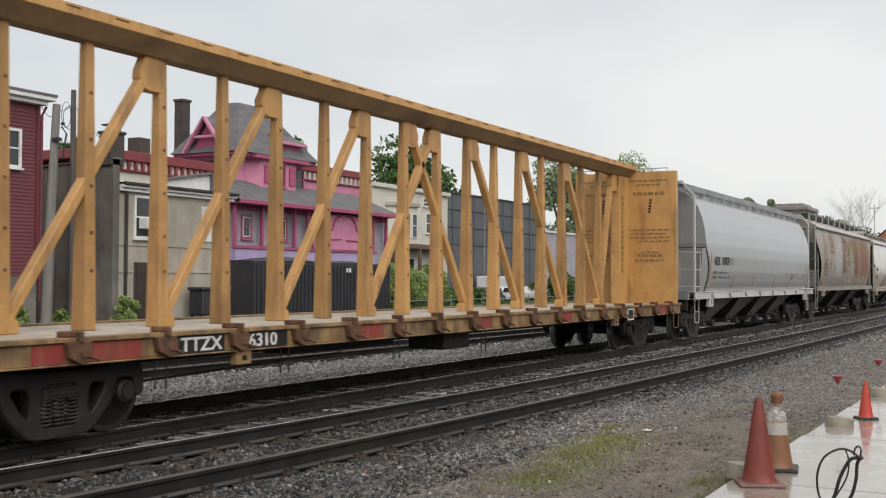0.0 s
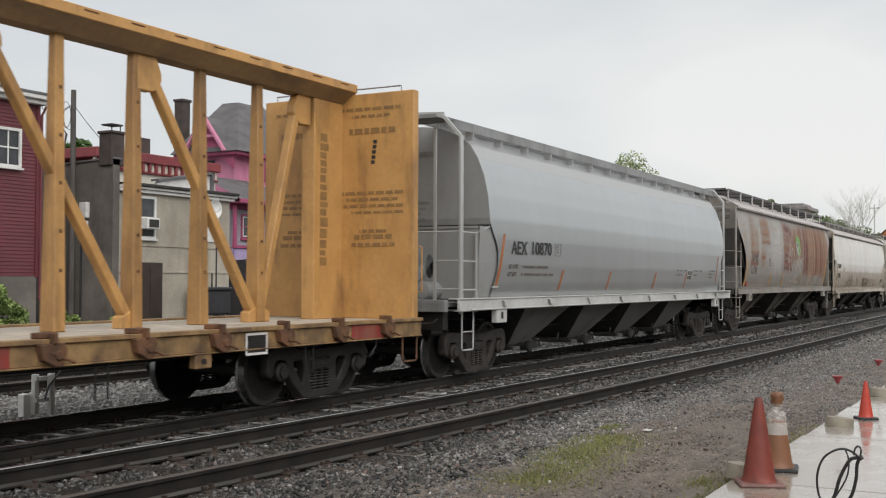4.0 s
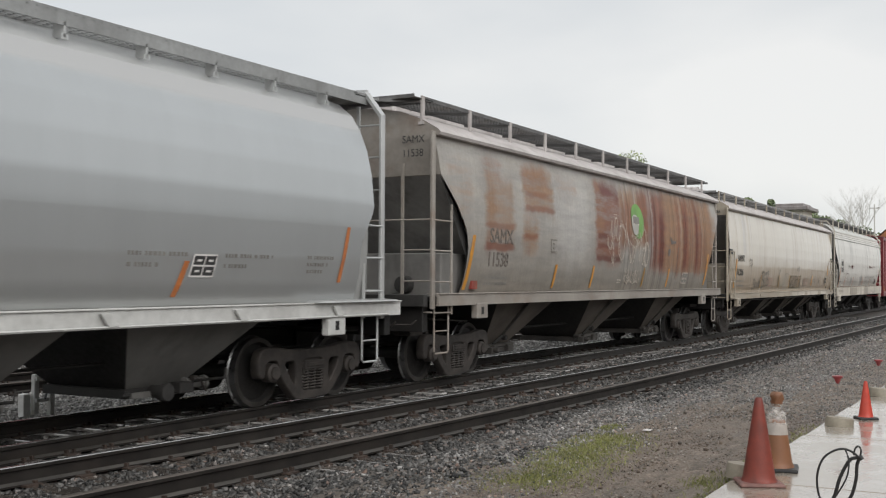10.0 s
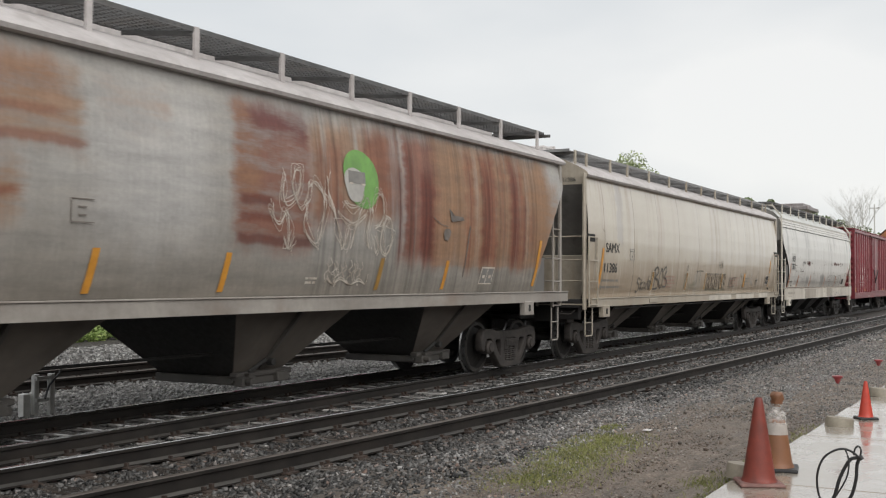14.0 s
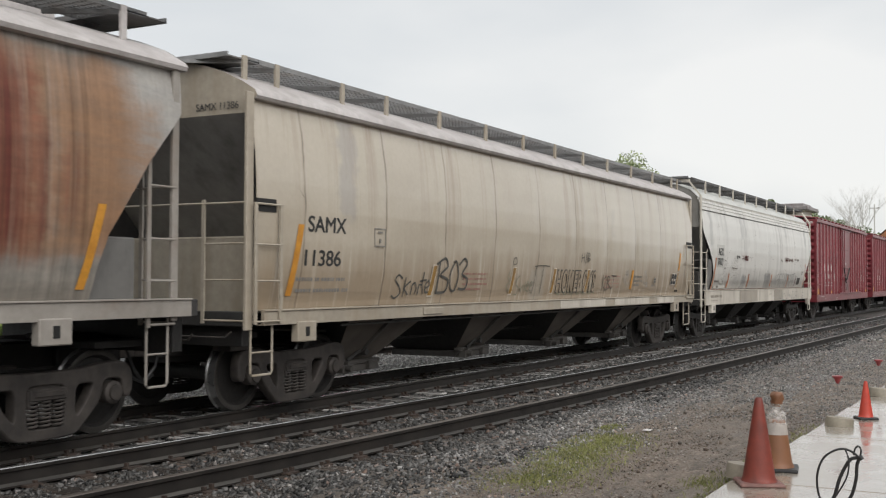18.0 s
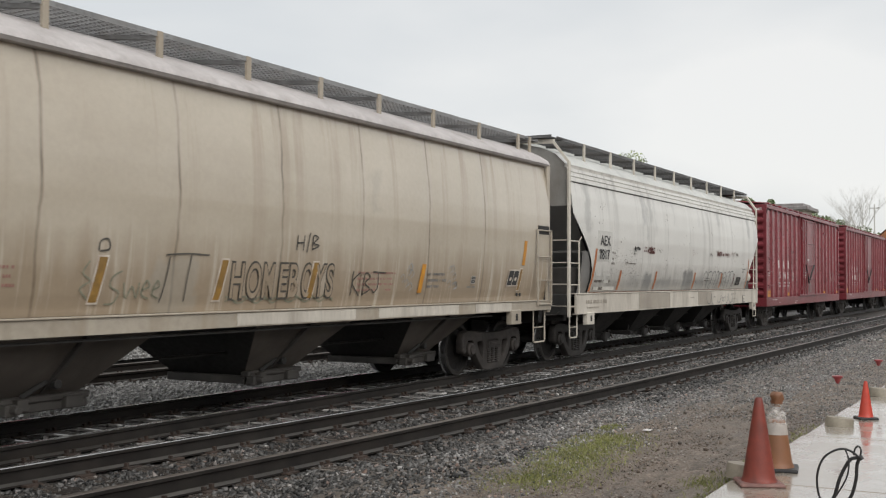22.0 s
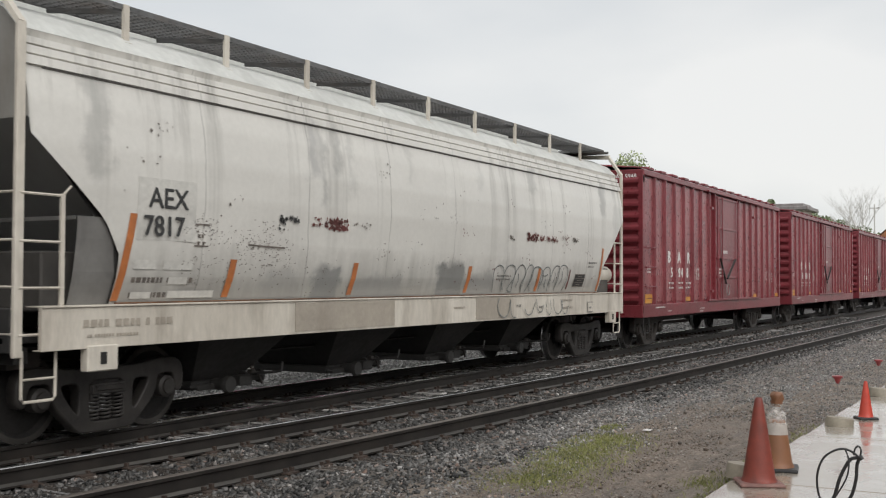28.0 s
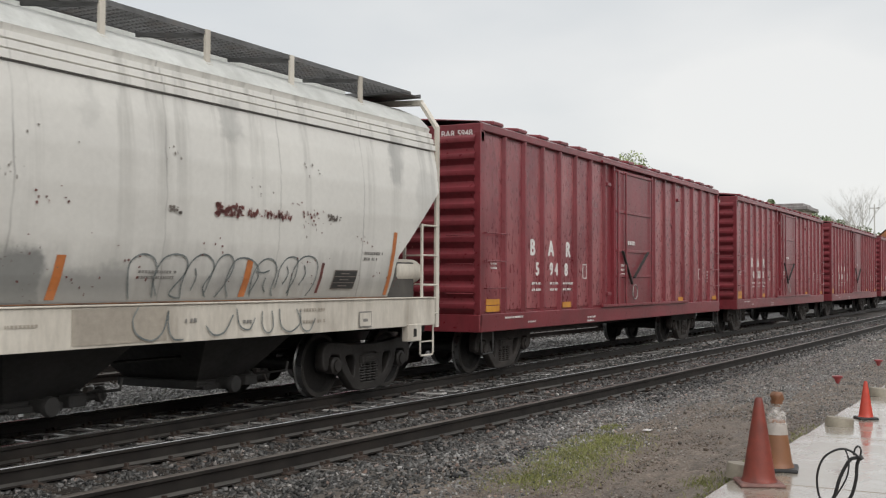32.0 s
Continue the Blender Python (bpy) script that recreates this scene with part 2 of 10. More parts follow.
def streaked_rust_paint():
    """Grey hopper paint where rust has come through in broad upright bands, blotched towards one end and streaked towards the other."""
    m, nt, bsdf = nodes_of("rust_streaked_grey_paint")
    v = coords(nt)
    x, z = axes(nt, v)
    # edges of the bands waver
    wob = maths(nt, "MULTIPLY_ADD", noise_of(nt, coords(nt, (0.6, 1, 2.2)), 2.4, 6, 0.65), 0.5, -0.25)
    xw = maths(nt, "ADD", x, wob)
    xw2 = maths(nt, "ADD", x, maths(nt, "MULTIPLY", wob, 0.3))
    drift = maths(nt, "MULTIPLY_ADD", noise_of(nt, coords(nt, (1.6, 1, 0.3)), 1.5, 6, 0.65), 0.9, -0.45)
    zw = maths(nt, "ADD", z, maths(nt, "MULTIPLY", drift, 0.6))
    zw2 = maths(nt, "ADD", z, maths(nt, "MULTIPLY", drift, 0.14))
    streak = noise_of(nt, coords(nt, (2.6, 1, 0.13)), 1.5, 7, 0.62)
    hair = noise_of(nt, coords(nt, (9, 1, 0.25)), 2.0, 6, 0.6)
    blot = noise_of(nt, coords(nt, (0.45, 1, 2.6)), 1.9, 7, 0.66)
    s_cut = ramp_of(nt, streak, [(0.42, 0.0), (0.56, 1.0)])
    b_cut = ramp_of(nt, blot, [(0.38, 0.0), (0.62, 1.0)])
    grey = blend(nt, ramp_of(nt, noise_of(nt, coords(nt, (1, 1, 0.5)), 0.9, 6), [(0.35, 0.0), (0.65, 1.0)]), (0.36, 0.347, 0.328), (0.29, 0.275, 0.255))
    grey = blend(nt, ramp_of(nt, blot, [(0.45, 0.0), (0.75, 0.35)]), grey, (0.27, 0.225, 0.175))
    col = grey
    # dull brownish grey, dirt with painted shade, deepens down the lower third
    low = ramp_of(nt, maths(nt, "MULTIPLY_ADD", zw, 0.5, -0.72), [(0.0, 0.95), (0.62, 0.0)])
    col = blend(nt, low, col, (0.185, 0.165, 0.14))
    pale = window_of(nt, xw, 5.0, 6.7, 0.35)
    col = blend(nt, maths(nt, "MULTIPLY", maths(nt, "MULTIPLY", pale, window_of(nt, zw, 2.1, 3.7, 0.4)), 0.5), col, (0.43, 0.42, 0.41))
    tan, red, deep, plum = (0.235, 0.132, 0.074), (0.18, 0.066, 0.040), (0.115, 0.030, 0.021), (0.10, 0.036, 0.040)
    s_wide = ramp_of(nt, streak, [(0.30, 0.15), (0.46, 1.0)])
    b_wide = ramp_of(nt, blot, [(0.32, 0.3), (0.55, 1.0)])
    for a, b, lo, hi, cut, c, k in ((0.6, 1.45, 2.7, 3.6, "b", tan, 0.4), (1.9, 2.6, 3.45, 3.75, "b", red, 0.7), (1.92, 3.02, 2.3, 3.5, "w", tan, 0.6), (1.95, 2.3, 2.7, 3.3, "w", tan, 0.6), (1.9, 3.03, 2.57, 2.68, "", red, 0.5), (1.9, 3.04, 2.20, 2.34, "", red, 0.8), (1.95, 2.15, 2.1, 2.5, "b", deep, 0.5),
                                    (3.48, 4.6, 3.35, 3.75, "w", red, 0.6), (3.5, 4.85, 2.92, 3.75, "w", tan, 0.75), (3.5, 4.89, 2.95, 3.06, "", red, 0.65), (3.6, 4.6, 3.22, 3.32, "", red, 0.5), (3.44, 4.11, 2.2, 2.78, "w", tan, 0.8), (3.44, 4.11, 2.44, 2.53, "", red, 0.7), (3.55, 3.75, 2.15, 2.35, "b", deep, 0.5), (5.1, 6.1, 3.3, 3.7, "b", tan, 0.4),
                                    (7.15, 8.7, 2.08, 3.8, "w", red, 0.85), (7.15, 7.6, 2.6, 3.75, "b", tan, 0.6), (7.45, 8.66, 3.48, 3.8, "w", plum, 0.75), (7.25, 7.85, 2.58, 2.70, "", deep, 0.7), (7.25, 7.95, 2.38, 2.48, "", deep, 0.55), (7.2, 8.68, 2.10, 2.22, "", deep, 0.7), (8.7, 10.6, 2.5, 3.8, "s", tan, 0.8), (8.75, 9.4, 2.4, 3.5, "s", red, 0.6), (10.0, 10.95, 2.6, 3.85, "s", red, 0.75), (9.2, 9.6, 2.2, 2.7, "b", deep, 0.5),
                                    (10.84, 10.98, 1.9, 3.3, "h", deep, 0.9), (11.05, 12.15, 1.93, 3.85, "s", red, 0.85), (11.05, 11.3, 1.95, 3.6, "h", deep, 0.7), (11.5, 11.95, 2.0, 3.3, "s", deep, 0.8), (12.2, 12.3, 2.1, 3.4, "h", deep, 0.8), (11.9, 16.5, 1.9, 3.9, "", tan, 0.5), (12.1, 16.3, 1.95, 3.85, "s", tan, 0.8), (12.5, 12.8, 2.2, 3.8, "h", tan, 0.7), (13.0, 13.3, 1.95, 3.8, "h", red, 0.8), (13.55, 14.15, 1.93, 3.85, "s", red, 0.8), (13.65, 13.9, 2.0, 3.5, "h", deep, 0.9),
                                    (14.3, 14.5, 2.2, 3.8, "h", red, 0.7), (14.68, 15.25, 1.93, 3.85, "s", red, 0.78), (14.78, 15.05, 1.95, 3.6, "h", deep, 0.95), (15.25, 15.35, 2.0, 3.2, "h", deep, 0.8), (15.45, 16.9, 1.9, 3.5, "w", tan, 0.75), (15.5, 15.8, 2.2, 3.0, "h", red, 0.6)):
        sharp = 0.07 if c == deep else 0.12
        f = maths(nt, "MULTIPLY", window_of(nt, xw2 if c == deep else xw, a, b, sharp), window_of(nt, zw2, lo, hi, 0.035) if not cut else window_of(nt, zw, lo, hi, 0.2))
        if cut:
            f = maths(nt, "MULTIPLY", f, {"b": b_cut, "s": s_wide, "w": b_wide, "h": ramp_of(nt, hair, [(0.35, 0.2), (0.6, 1.0)])}[cut])
        col = blend(nt, maths(nt, "MULTIPLY", f, k), col, c)
    # runs that break the rusted end into fine upright stripes
    runs = noise_of(nt, coords(nt, (6.0, 1, 0.09)), 1.7, 7, 0.66)
    zone = window_of(nt, x, 8.7, 16.2, 0.3)
    col = blend(nt, maths(nt, "MULTIPLY", zone, 0.85), col, blend(nt, 1.0, col, ramp_of(nt, runs, [(0.34, 0.62), (0.5, 1.0), (0.66, 1.22)]), "MULTIPLY"))
    # darker and paler breaks inside the rust, fine grain
    col = blend(nt, 0.7, col, blend(nt, 1.0, col, ramp_of(nt, blot, [(0.3, 0.72), (0.7, 1.28)]), "MULTIPLY"))
    col = blend(nt, 0.16, col, blend(nt, 1.0, col, ramp_of(nt, hair, [(0.3, 0.72), (0.7, 1.3)]), "MULTIPLY"))
    fine = noise_of(nt, v, 16, 6, 0.65)
    col = blend(nt, 0.3, col, blend(nt, 1.0, col, ramp_of(nt, fine, [(0.3, 0.7), (0.7, 1.2)]), "MULTIPLY"))
    finish(nt, bsdf, col, 0.5, 0.7, fine, blot, 0.0)
    bsdf.inputs["Specular IOR Level"].default_value = 0.3
    return m


def drip_paint(name, base, base2, wash, drip, low_z, drip_z, drip_k, coat, seams=(), patches=(), coat_rough=0.14, seam_w=0.0):
    """Gloss paint gone dull: broad dirty wash, faint streaks from the eave, a foot of dirt (on the white car also
    painted shade) with pale runs through it.
    """
    m, nt, bsdf = nodes_of(name)
    v = coords(nt)
    x, z = axes(nt, v)
    cloud = noise_of(nt, coords(nt, (0.5, 1, 0.8)), 0.9, 4)
    col = blend(nt, ramp_of(nt, cloud, [(0.35, 0.0), (0.65, 1.0)]), base, base2)
    runs = noise_of(nt, coords(nt, (1.7, 1, 0.05)), 2.0, 6, 0.6)
    fade = ramp_of(nt, maths(nt, "MULTIPLY_ADD", z, 0.45, -0.75), [(0.1, 0.2), (0.9, 1.0)])
    col = blend(nt, maths(nt, "MULTIPLY", ramp_of(nt, runs, [(0.52, 0.0), (0.72, 0.75)]), fade), col, wash)
    zw = maths(nt, "ADD", z, maths(nt, "MULTIPLY_ADD", noise_of(nt, coords(nt, (2.2, 1, 0.15)), 2.0, 6), 0.7, -0.35))
    foot = ramp_of(nt, maths(nt, "SUBTRACT", zw, low_z), [(0.0, 1.0), (0.55, 0.0)])
    col = blend(nt, maths(nt, "MULTIPLY", foot, 0.75), col, wash)
    hair = noise_of(nt, coords(nt, (6.5, 1, 0.22)), 1.6, 6, 0.6)
    near = ramp_of(nt, maths(nt, "SUBTRACT", zw, drip_z), [(0.0, 1.0), (0.5, 0.0)])
    col = blend(nt, maths(nt, "MULTIPLY", ramp_of(nt, hair, [(0.55, 0.0), (0.70, drip_k)]), near), col, drip)
    # dark lines where dirt sits along the weld seams
    wob = maths(nt, "ADD", x, maths(nt, "MULTIPLY_ADD", noise_of(nt, coords(nt, (0.2, 1, 1.0)), 1.1, 3), 0.16, -0.08))
    broken = ramp_of(nt, noise_of(nt, coords(nt, (1, 1, 1.3)), 1.2, 5), [(0.35, 0.25), (0.6, 1.0)])
    for q in seams:
        col = blend(nt, maths(nt, "MULTIPLY", maths(nt, "MULTIPLY", window_of(nt, wob, q - 0.004 - seam_w, q + 0.010 + seam_w, 0.013), broken), 0.75), col, tuple(0.42 * c for c in wash))
    # overpainted and smeared places
    edge = maths(nt, "MULTIPLY_ADD", noise_of(nt, coords(nt, (2.0, 1, 2.0)), 1.4, 5, 0.6), 0.7, -0.35)
    px, pz = maths(nt, "ADD", x, edge), maths(nt, "ADD", z, maths(nt, "MULTIPLY", edge, 0.6))
    for a, b, lo, hi, k, c in patches:
        col = blend(nt, maths(nt, "MULTIPLY", maths(nt, "MULTIPLY", window_of(nt, px, a, b, 0.09), window_of(nt, pz, lo, hi, 0.07)), k), col, c)
    fine = noise_of(nt, v, 14, 6, 0.65)
    col = blend(nt, 0.16, col, blend(nt, 1.0, col, ramp_of(nt, fine, [(0.3, 0.7), (0.7, 1.2)]), "MULTIPLY"))
    finish(nt, bsdf, col, 0.34, 0.52, fine, runs, coat, 0.02, coat_rough)
    return m


def silver_side_paint():
    """Glossy silver-grey paint, dulled by dust on the upper slope of the side."""
    m, nt, bsdf = nodes_of("silver_grey_side_paint")
    v = coords(nt)
    x, z = axes(nt, v)
    wave = maths(nt, "MULTIPLY_ADD", noise_of(nt, coords(nt, (0.35, 1, 1)), 1.6, 5), 0.10, -0.05)
    dust = nt.nodes.new("ShaderNodeMapRange")
    dust.interpolation_type = "SMOOTHSTEP"
    dust.inputs["From Min"].default_value, dust.inputs["From Max"].default_value = 3.74, 3.82
    nt.links.new(maths(nt, "ADD", z, wave), dust.inputs["Value"])
    film = ramp_of(nt, noise_of(nt, coords(nt, (0.8, 1, 0.12)), 1.6, 6, 0.6), [(0.4, 0.0), (0.75, 0.45)])
    col = blend(nt, film, (0.51, 0.53, 0.54), (0.44, 0.458, 0.465))
    col = blend(nt, dust.outputs[0], col, (0.40, 0.405, 0.41))
    foot = ramp_of(nt, maths(nt, "MULTIPLY_ADD", z, 1.6, -2.2), [(0.0, 0.6), (0.5, 0.0)])
    col = blend(nt, foot, col, (0.33, 0.325, 0.31))
    nt.links.new(col, bsdf.inputs["Base Color"])
    nt.links.new(maths(nt, "MULTIPLY_ADD", dust.outputs[0], -0.59, 0.72), bsdf.inputs["Metallic"])
    nt.links.new(maths(nt, "MULTIPLY_ADD", dust.outputs[0], 0.24, 0.36), bsdf.inputs["Roughness"])
    return m


ALU_SIDE = silver_side_paint()
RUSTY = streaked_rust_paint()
SAND_SIDE = drip_paint("dirty_beige_side_paint", (0.47, 0.415, 0.335), (0.41, 0.355, 0.28), (0.26, 0.19, 0.12), (0.52, 0.475, 0.40), 1.66, 1.9, 0.75, 1.0, seam_w=0.010, seams=(1.07, 3.06, 4.85, 6.66, 8.53, 10.39, 12.23, 14.1, 16.0),
                       patches=((1.9, 2.3, 2.5, 4.2, 0.45, (0.26, 0.25, 0.245)), (12.45, 12.6, 2.6, 3.2, 0.25, (0.25, 0.23, 0.20)), (8.2, 8.9, 1.3, 1.9, 0.4, (0.33, 0.32, 0.28))))
STAIN = (0.27, 0.265, 0.25)
# grime and painted shade darken this side towards the sill
CHALK_SIDE = drip_paint("stained_off_white_side_paint", (0.60, 0.585, 0.545), (0.54, 0.525, 0.49), (0.225, 0.215, 0.195), (0.36, 0.36, 0.345), 1.50, 1.6, 0.6, 0.5, coat_rough=0.3, seams=(2.5, 4.5, 6.5, 8.5, 10.5, 12.5, 14.4),
                        patches=((3.74, 4.40, 1.3, 1.80, 0.5, STAIN), (4.75, 5.28, 1.3, 1.84, 1.0, (0.22, 0.22, 0.21)), (5.70, 7.0, 1.3, 1.74, 0.95, STAIN), (8.0, 8.95, 1.3, 1.94, 1.0, (0.20, 0.20, 0.19)), (8.95, 10.0, 1.3, 1.76, 0.95, STAIN), (10.0, 12.6, 1.2, 1.70, 0.3, STAIN), (11.4, 12.2, 1.3, 1.85, 0.5, STAIN),
                                 (0.8, 1.05, 2.7, 3.75, 0.5, STAIN), (4.5, 4.75, 3.0, 3.75, 0.75, (0.33, 0.32, 0.31)), (4.78, 4.92, 2.65, 3.75, 0.6, STAIN), (5.1, 5.25, 3.1, 3.75, 0.6, STAIN), (5.45, 5.55, 2.8, 3.7, 0.4, STAIN), (7.0, 7.12, 3.1, 3.75, 0.3, STAIN), (9.4, 9.5, 3.2, 3.75, 0.3, STAIN), (11.4, 11.75, 3.3, 3.75, 0.5, STAIN), (15.2, 15.5, 3.1, 3.75, 0.6, STAIN), (15.9, 16.4, 2.5, 3.3, 0.3, STAIN)))
CHALK_END = surf("dull_stained_end_paint", (0.38, 0.37, 0.345), (0.29, 0.28, 0.26), 0.6, s1=1.0, s2=8, bump=0.04, grime=(0.14, 0.12, 0.10), grime_amount=0.7, gscale=1.4, gstretch=(1, 1, 0.3))
SILL_WARM = surf("warm_grey_sill_paint", (0.32, 0.295, 0.265), (0.235, 0.212, 0.188), 0.5, s1=1.0, s2=9, bump=0.05, grime=(0.16, 0.095, 0.06), grime_amount=0.6, gscale=1.6, gstretch=(0.6, 1, 1))
SILL_TAN = surf("tan_overpaint", (0.37, 0.33, 0.275), (0.31, 0.275, 0.23), 0.55, s1=2, bump=0.02, grime=(0.2, 0.17, 0.14), grime_amount=0.5)
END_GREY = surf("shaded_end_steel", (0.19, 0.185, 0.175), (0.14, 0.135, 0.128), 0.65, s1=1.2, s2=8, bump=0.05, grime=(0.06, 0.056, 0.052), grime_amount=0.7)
RAIL = surf("dark_rail_steel", (0.027, 0.0235, 0.021), (0.015, 0.013, 0.012), 0.55, s1=3, s2=25, bump=0.15, grime=(0.032, 0.023, 0.018), grime_amount=0.5, gscale=3, gstretch=(0.3, 1, 1), spec=0.22)
RAIL_RUST = surf("rusty_spike_steel", (0.055, 0.035, 0.025), (0.03, 0.021, 0.017), 0.8, s1=6, bump=0.2)
RAIL_FOOT = surf("dusty_rail_foot", (0.075, 0.07, 0.063), (0.04, 0.037, 0.034), 0.5, s1=2, s2=20, stretch=(0.3, 1, 1), bump=0.1)
RAIL_TOP = surf("worn_rail_head", (0.46, 0.455, 0.45), (0.28, 0.275, 0.27), 0.24, metal=0.9, s1=0.8, s2=20, bump=0.05, stretch=(0.2, 1, 1))
RAIL_TOP_DULL = surf("dull_rail_head", (0.17, 0.15, 0.135), (0.10, 0.085, 0.075), 0.45, metal=0.5, s1=0.8, s2=20, bump=0.05, stretch=(0.2, 1, 1))
TIE = surf("wet_creosoted_tie", (0.13, 0.11, 0.095), (0.06, 0.052, 0.046), 0.16, s1=3, s2=30, stretch=(3, 0.6, 1), bump=0.12, vary=0.35, spec=0.9, coat=1.0)

# main-track ties: base lightened to stand in for sky glint on wet tops
TIE_WET = surf("wet_tie_pale_for_glint", (0.46, 0.445, 0.43), (0.26, 0.25, 0.24), 0.06, s1=3, s2=30, stretch=(3, 0.6, 1), bump=0.0, rvar=0.05, vary=0.4, spec=0.9, coat=1.0)


def island_rock(name, stops, rough):
    m, nt, bsdf = nodes_of(name)
    geo = nt.nodes.new("ShaderNodeNewGeometry")
    col = ramp_of(nt, geo.outputs["Random Per Island"], stops)
    v = coords(nt)
    fine = noise_of(nt, v, 60, 4, 0.6)
    patch = noise_of(nt, v, 0.5, 4)
    col = blend(nt, 1.0, col, ramp_of(nt, patch, [(0.3, 0.78), (0.7, 1.22)]), "MULTIPLY")
    col = blend(nt, 0.4, col, blend(nt, 1.0, col, ramp_of(nt, fine, [(0.3, 0.6), (0.7, 1.3)]), "MULTIPLY"))
    nt.links.new(col, bsdf.inputs["Base Color"])
    bsdf.inputs["Roughness"].default_value = rough
    bsdf.inputs["Specular IOR Level"].default_value = 0.35
    bump_of(nt, bsdf, fine, 0.3, 0.01)
    return m


STONE = island_rock("wet_ballast_stone", [(0.0, (0.011, 0.011, 0.011)), (0.35, (0.0376, 0.0364, 0.0353)), (0.7, (0.0862, 0.0839, 0.0795)), (0.9, (0.165, 0.159, 0.154)), (0.96, (0.155, 0.101, 0.0795)), (1.0, (0.31, 0.304, 0.293))], 0.5)
STONE_DIRT = island_rock("grey_brown_gravel", [(0.0, (0.0454, 0.0439, 0.0423)), (0.35, (0.129, 0.124, 0.12)), (0.75, (0.234, 0.227, 0.217)), (0.93, (0.325, 0.315, 0.299)), (0.97, (0.333, 0.227, 0.181)), (1.0, (0.514, 0.5, 0.484))], 0.42)
STONE_EARTH = island_rock("brown_pebble", [(0.0, (0.045, 0.035, 0.028)), (0.4, (0.13, 0.098, 0.076)), (0.75, (0.215, 0.17, 0.137)), (0.93, (0.27, 0.25, 0.22)), (1.0, (0.42, 0.40, 0.37))], 0.5)
STONE_PALE = island_rock("pale_ballast_stone", [(0.0, (0.0945, 0.0945, 0.0918)), (0.5, (0.209, 0.205, 0.198)), (1.0, (0.392, 0.385, 0.367))], 0.6)
LEAFMIX = island_rock("mixed_green_leaf", [(0.0, (0.035, 0.075, 0.018)), (0.5, (0.06, 0.12, 0.028)), (1.0, (0.11, 0.17, 0.045))], 0.55)
LEAF_WEED = island_rock("pale_weed_leaf", [(0.0, (0.13, 0.19, 0.05)), (0.5, (0.20, 0.28, 0.08)), (1.0, (0.32, 0.38, 0.14))], 0.55)
LEAF_SPRING = island_rock("fresh_spring_leaf", [(0.0, (0.09, 0.135, 0.045)), (0.5, (0.14, 0.20, 0.07)), (1.0, (0.22, 0.27, 0.11))], 0.55)
# far leaves and twigs: the haze of distance is put into the pale colours
LEAF_FAR = island_rock("hazy_far_leaf", [(0.0, (0.13, 0.17, 0.09)), (0.5, (0.19, 0.24, 0.13)), (1.0, (0.27, 0.31, 0.18))], 0.7)
TWIG_FAR = surf("hazy_pale_twigs", (0.60, 0.585, 0.56), (0.52, 0.505, 0.48), 0.9, s1=0.5)
GRASSMIX = island_rock("short_wet_grass", [(0.0, (0.12, 0.13, 0.04)), (0.5, (0.20, 0.22, 0.07)), (1.0, (0.33, 0.32, 0.13))], 0.6)
BARK = surf("grey_bark", (0.12, 0.10, 0.085), (0.07, 0.058, 0.05), 0.9, s1=4, s2=25, bump=0.5)


def ground_material():
    """Dark wet gravel and dirt, browner and earthier beside the platform."""
    m, nt, bsdf = nodes_of("wet_gravel_ground")
    v = coords(nt)
    sep = nt.nodes.new("ShaderNodeSeparateXYZ")
    nt.links.new(v, sep.inputs["Vector"])
    grain = noise_of(nt, v, 26, 8, 0.7)
    vor = nt.nodes.new("ShaderNodeTexVoronoi")
    vor.inputs["Scale"].default_value = 42
    nt.links.new(v, vor.inputs["Vector"])
    patch = noise_of(nt, v, 0.55, 6, 0.6)
    gravel = ramp_of(nt, vor.outputs["Color"], [(0.1, (0.022, 0.0195, 0.0175)), (0.5, (0.055, 0.049, 0.044)), (0.9, (0.11, 0.10, 0.09))])
    dirt = ramp_of(nt, grain, [(0.3, (0.055, 0.042, 0.033)), (0.52, (0.145, 0.115, 0.090)), (0.75, (0.29, 0.245, 0.20))])
    shift = nt.nodes.new("ShaderNodeMath")
    shift.operation = "MULTIPLY_ADD"
    shift.inputs[1].default_value, shift.inputs[2].default_value = 1.6, -0.8
    nt.links.new(patch, shift.inputs[0])
    add = nt.nodes.new("ShaderNodeMath")
    add.operation = "ADD"
    nt.links.new(shift.outputs[0], add.inputs[0])
    nt.links.new(sep.outputs["Y"], add.inputs[1])
    where = nt.nodes.new("ShaderNodeMapRange")
    where.inputs["From Min"].default_value, where.inputs["From Max"].default_value = 4.7, 5.9
    nt.links.new(add.outputs[0], where.inputs["Value"])
    col = blend(nt, where.outputs[0], dirt, gravel)
    col = blend(nt, 1.0, col, ramp_of(nt, patch, [(0.3, 0.75), (0.7, 1.2)]), "MULTIPLY")
    clod = noise_of(nt, coords(nt, (0.6, 1.6, 1)), 5.5, 7, 0.68)
    col = blend(nt, 1.0, col, ramp_of(nt, clod, [(0.34, 0.5), (0.5, 1.0), (0.66, 1.35)]), "MULTIPLY")
    nt.links.new(col, bsdf.inputs["Base Color"])
    nt.links.new(ramp_of(nt, patch, [(0.3, 0.5), (0.7, 0.8)]), bsdf.inputs["Roughness"])
    bump_of(nt, bsdf, grain, 0.6, 0.03)
    return m


GROUND = ground_material()


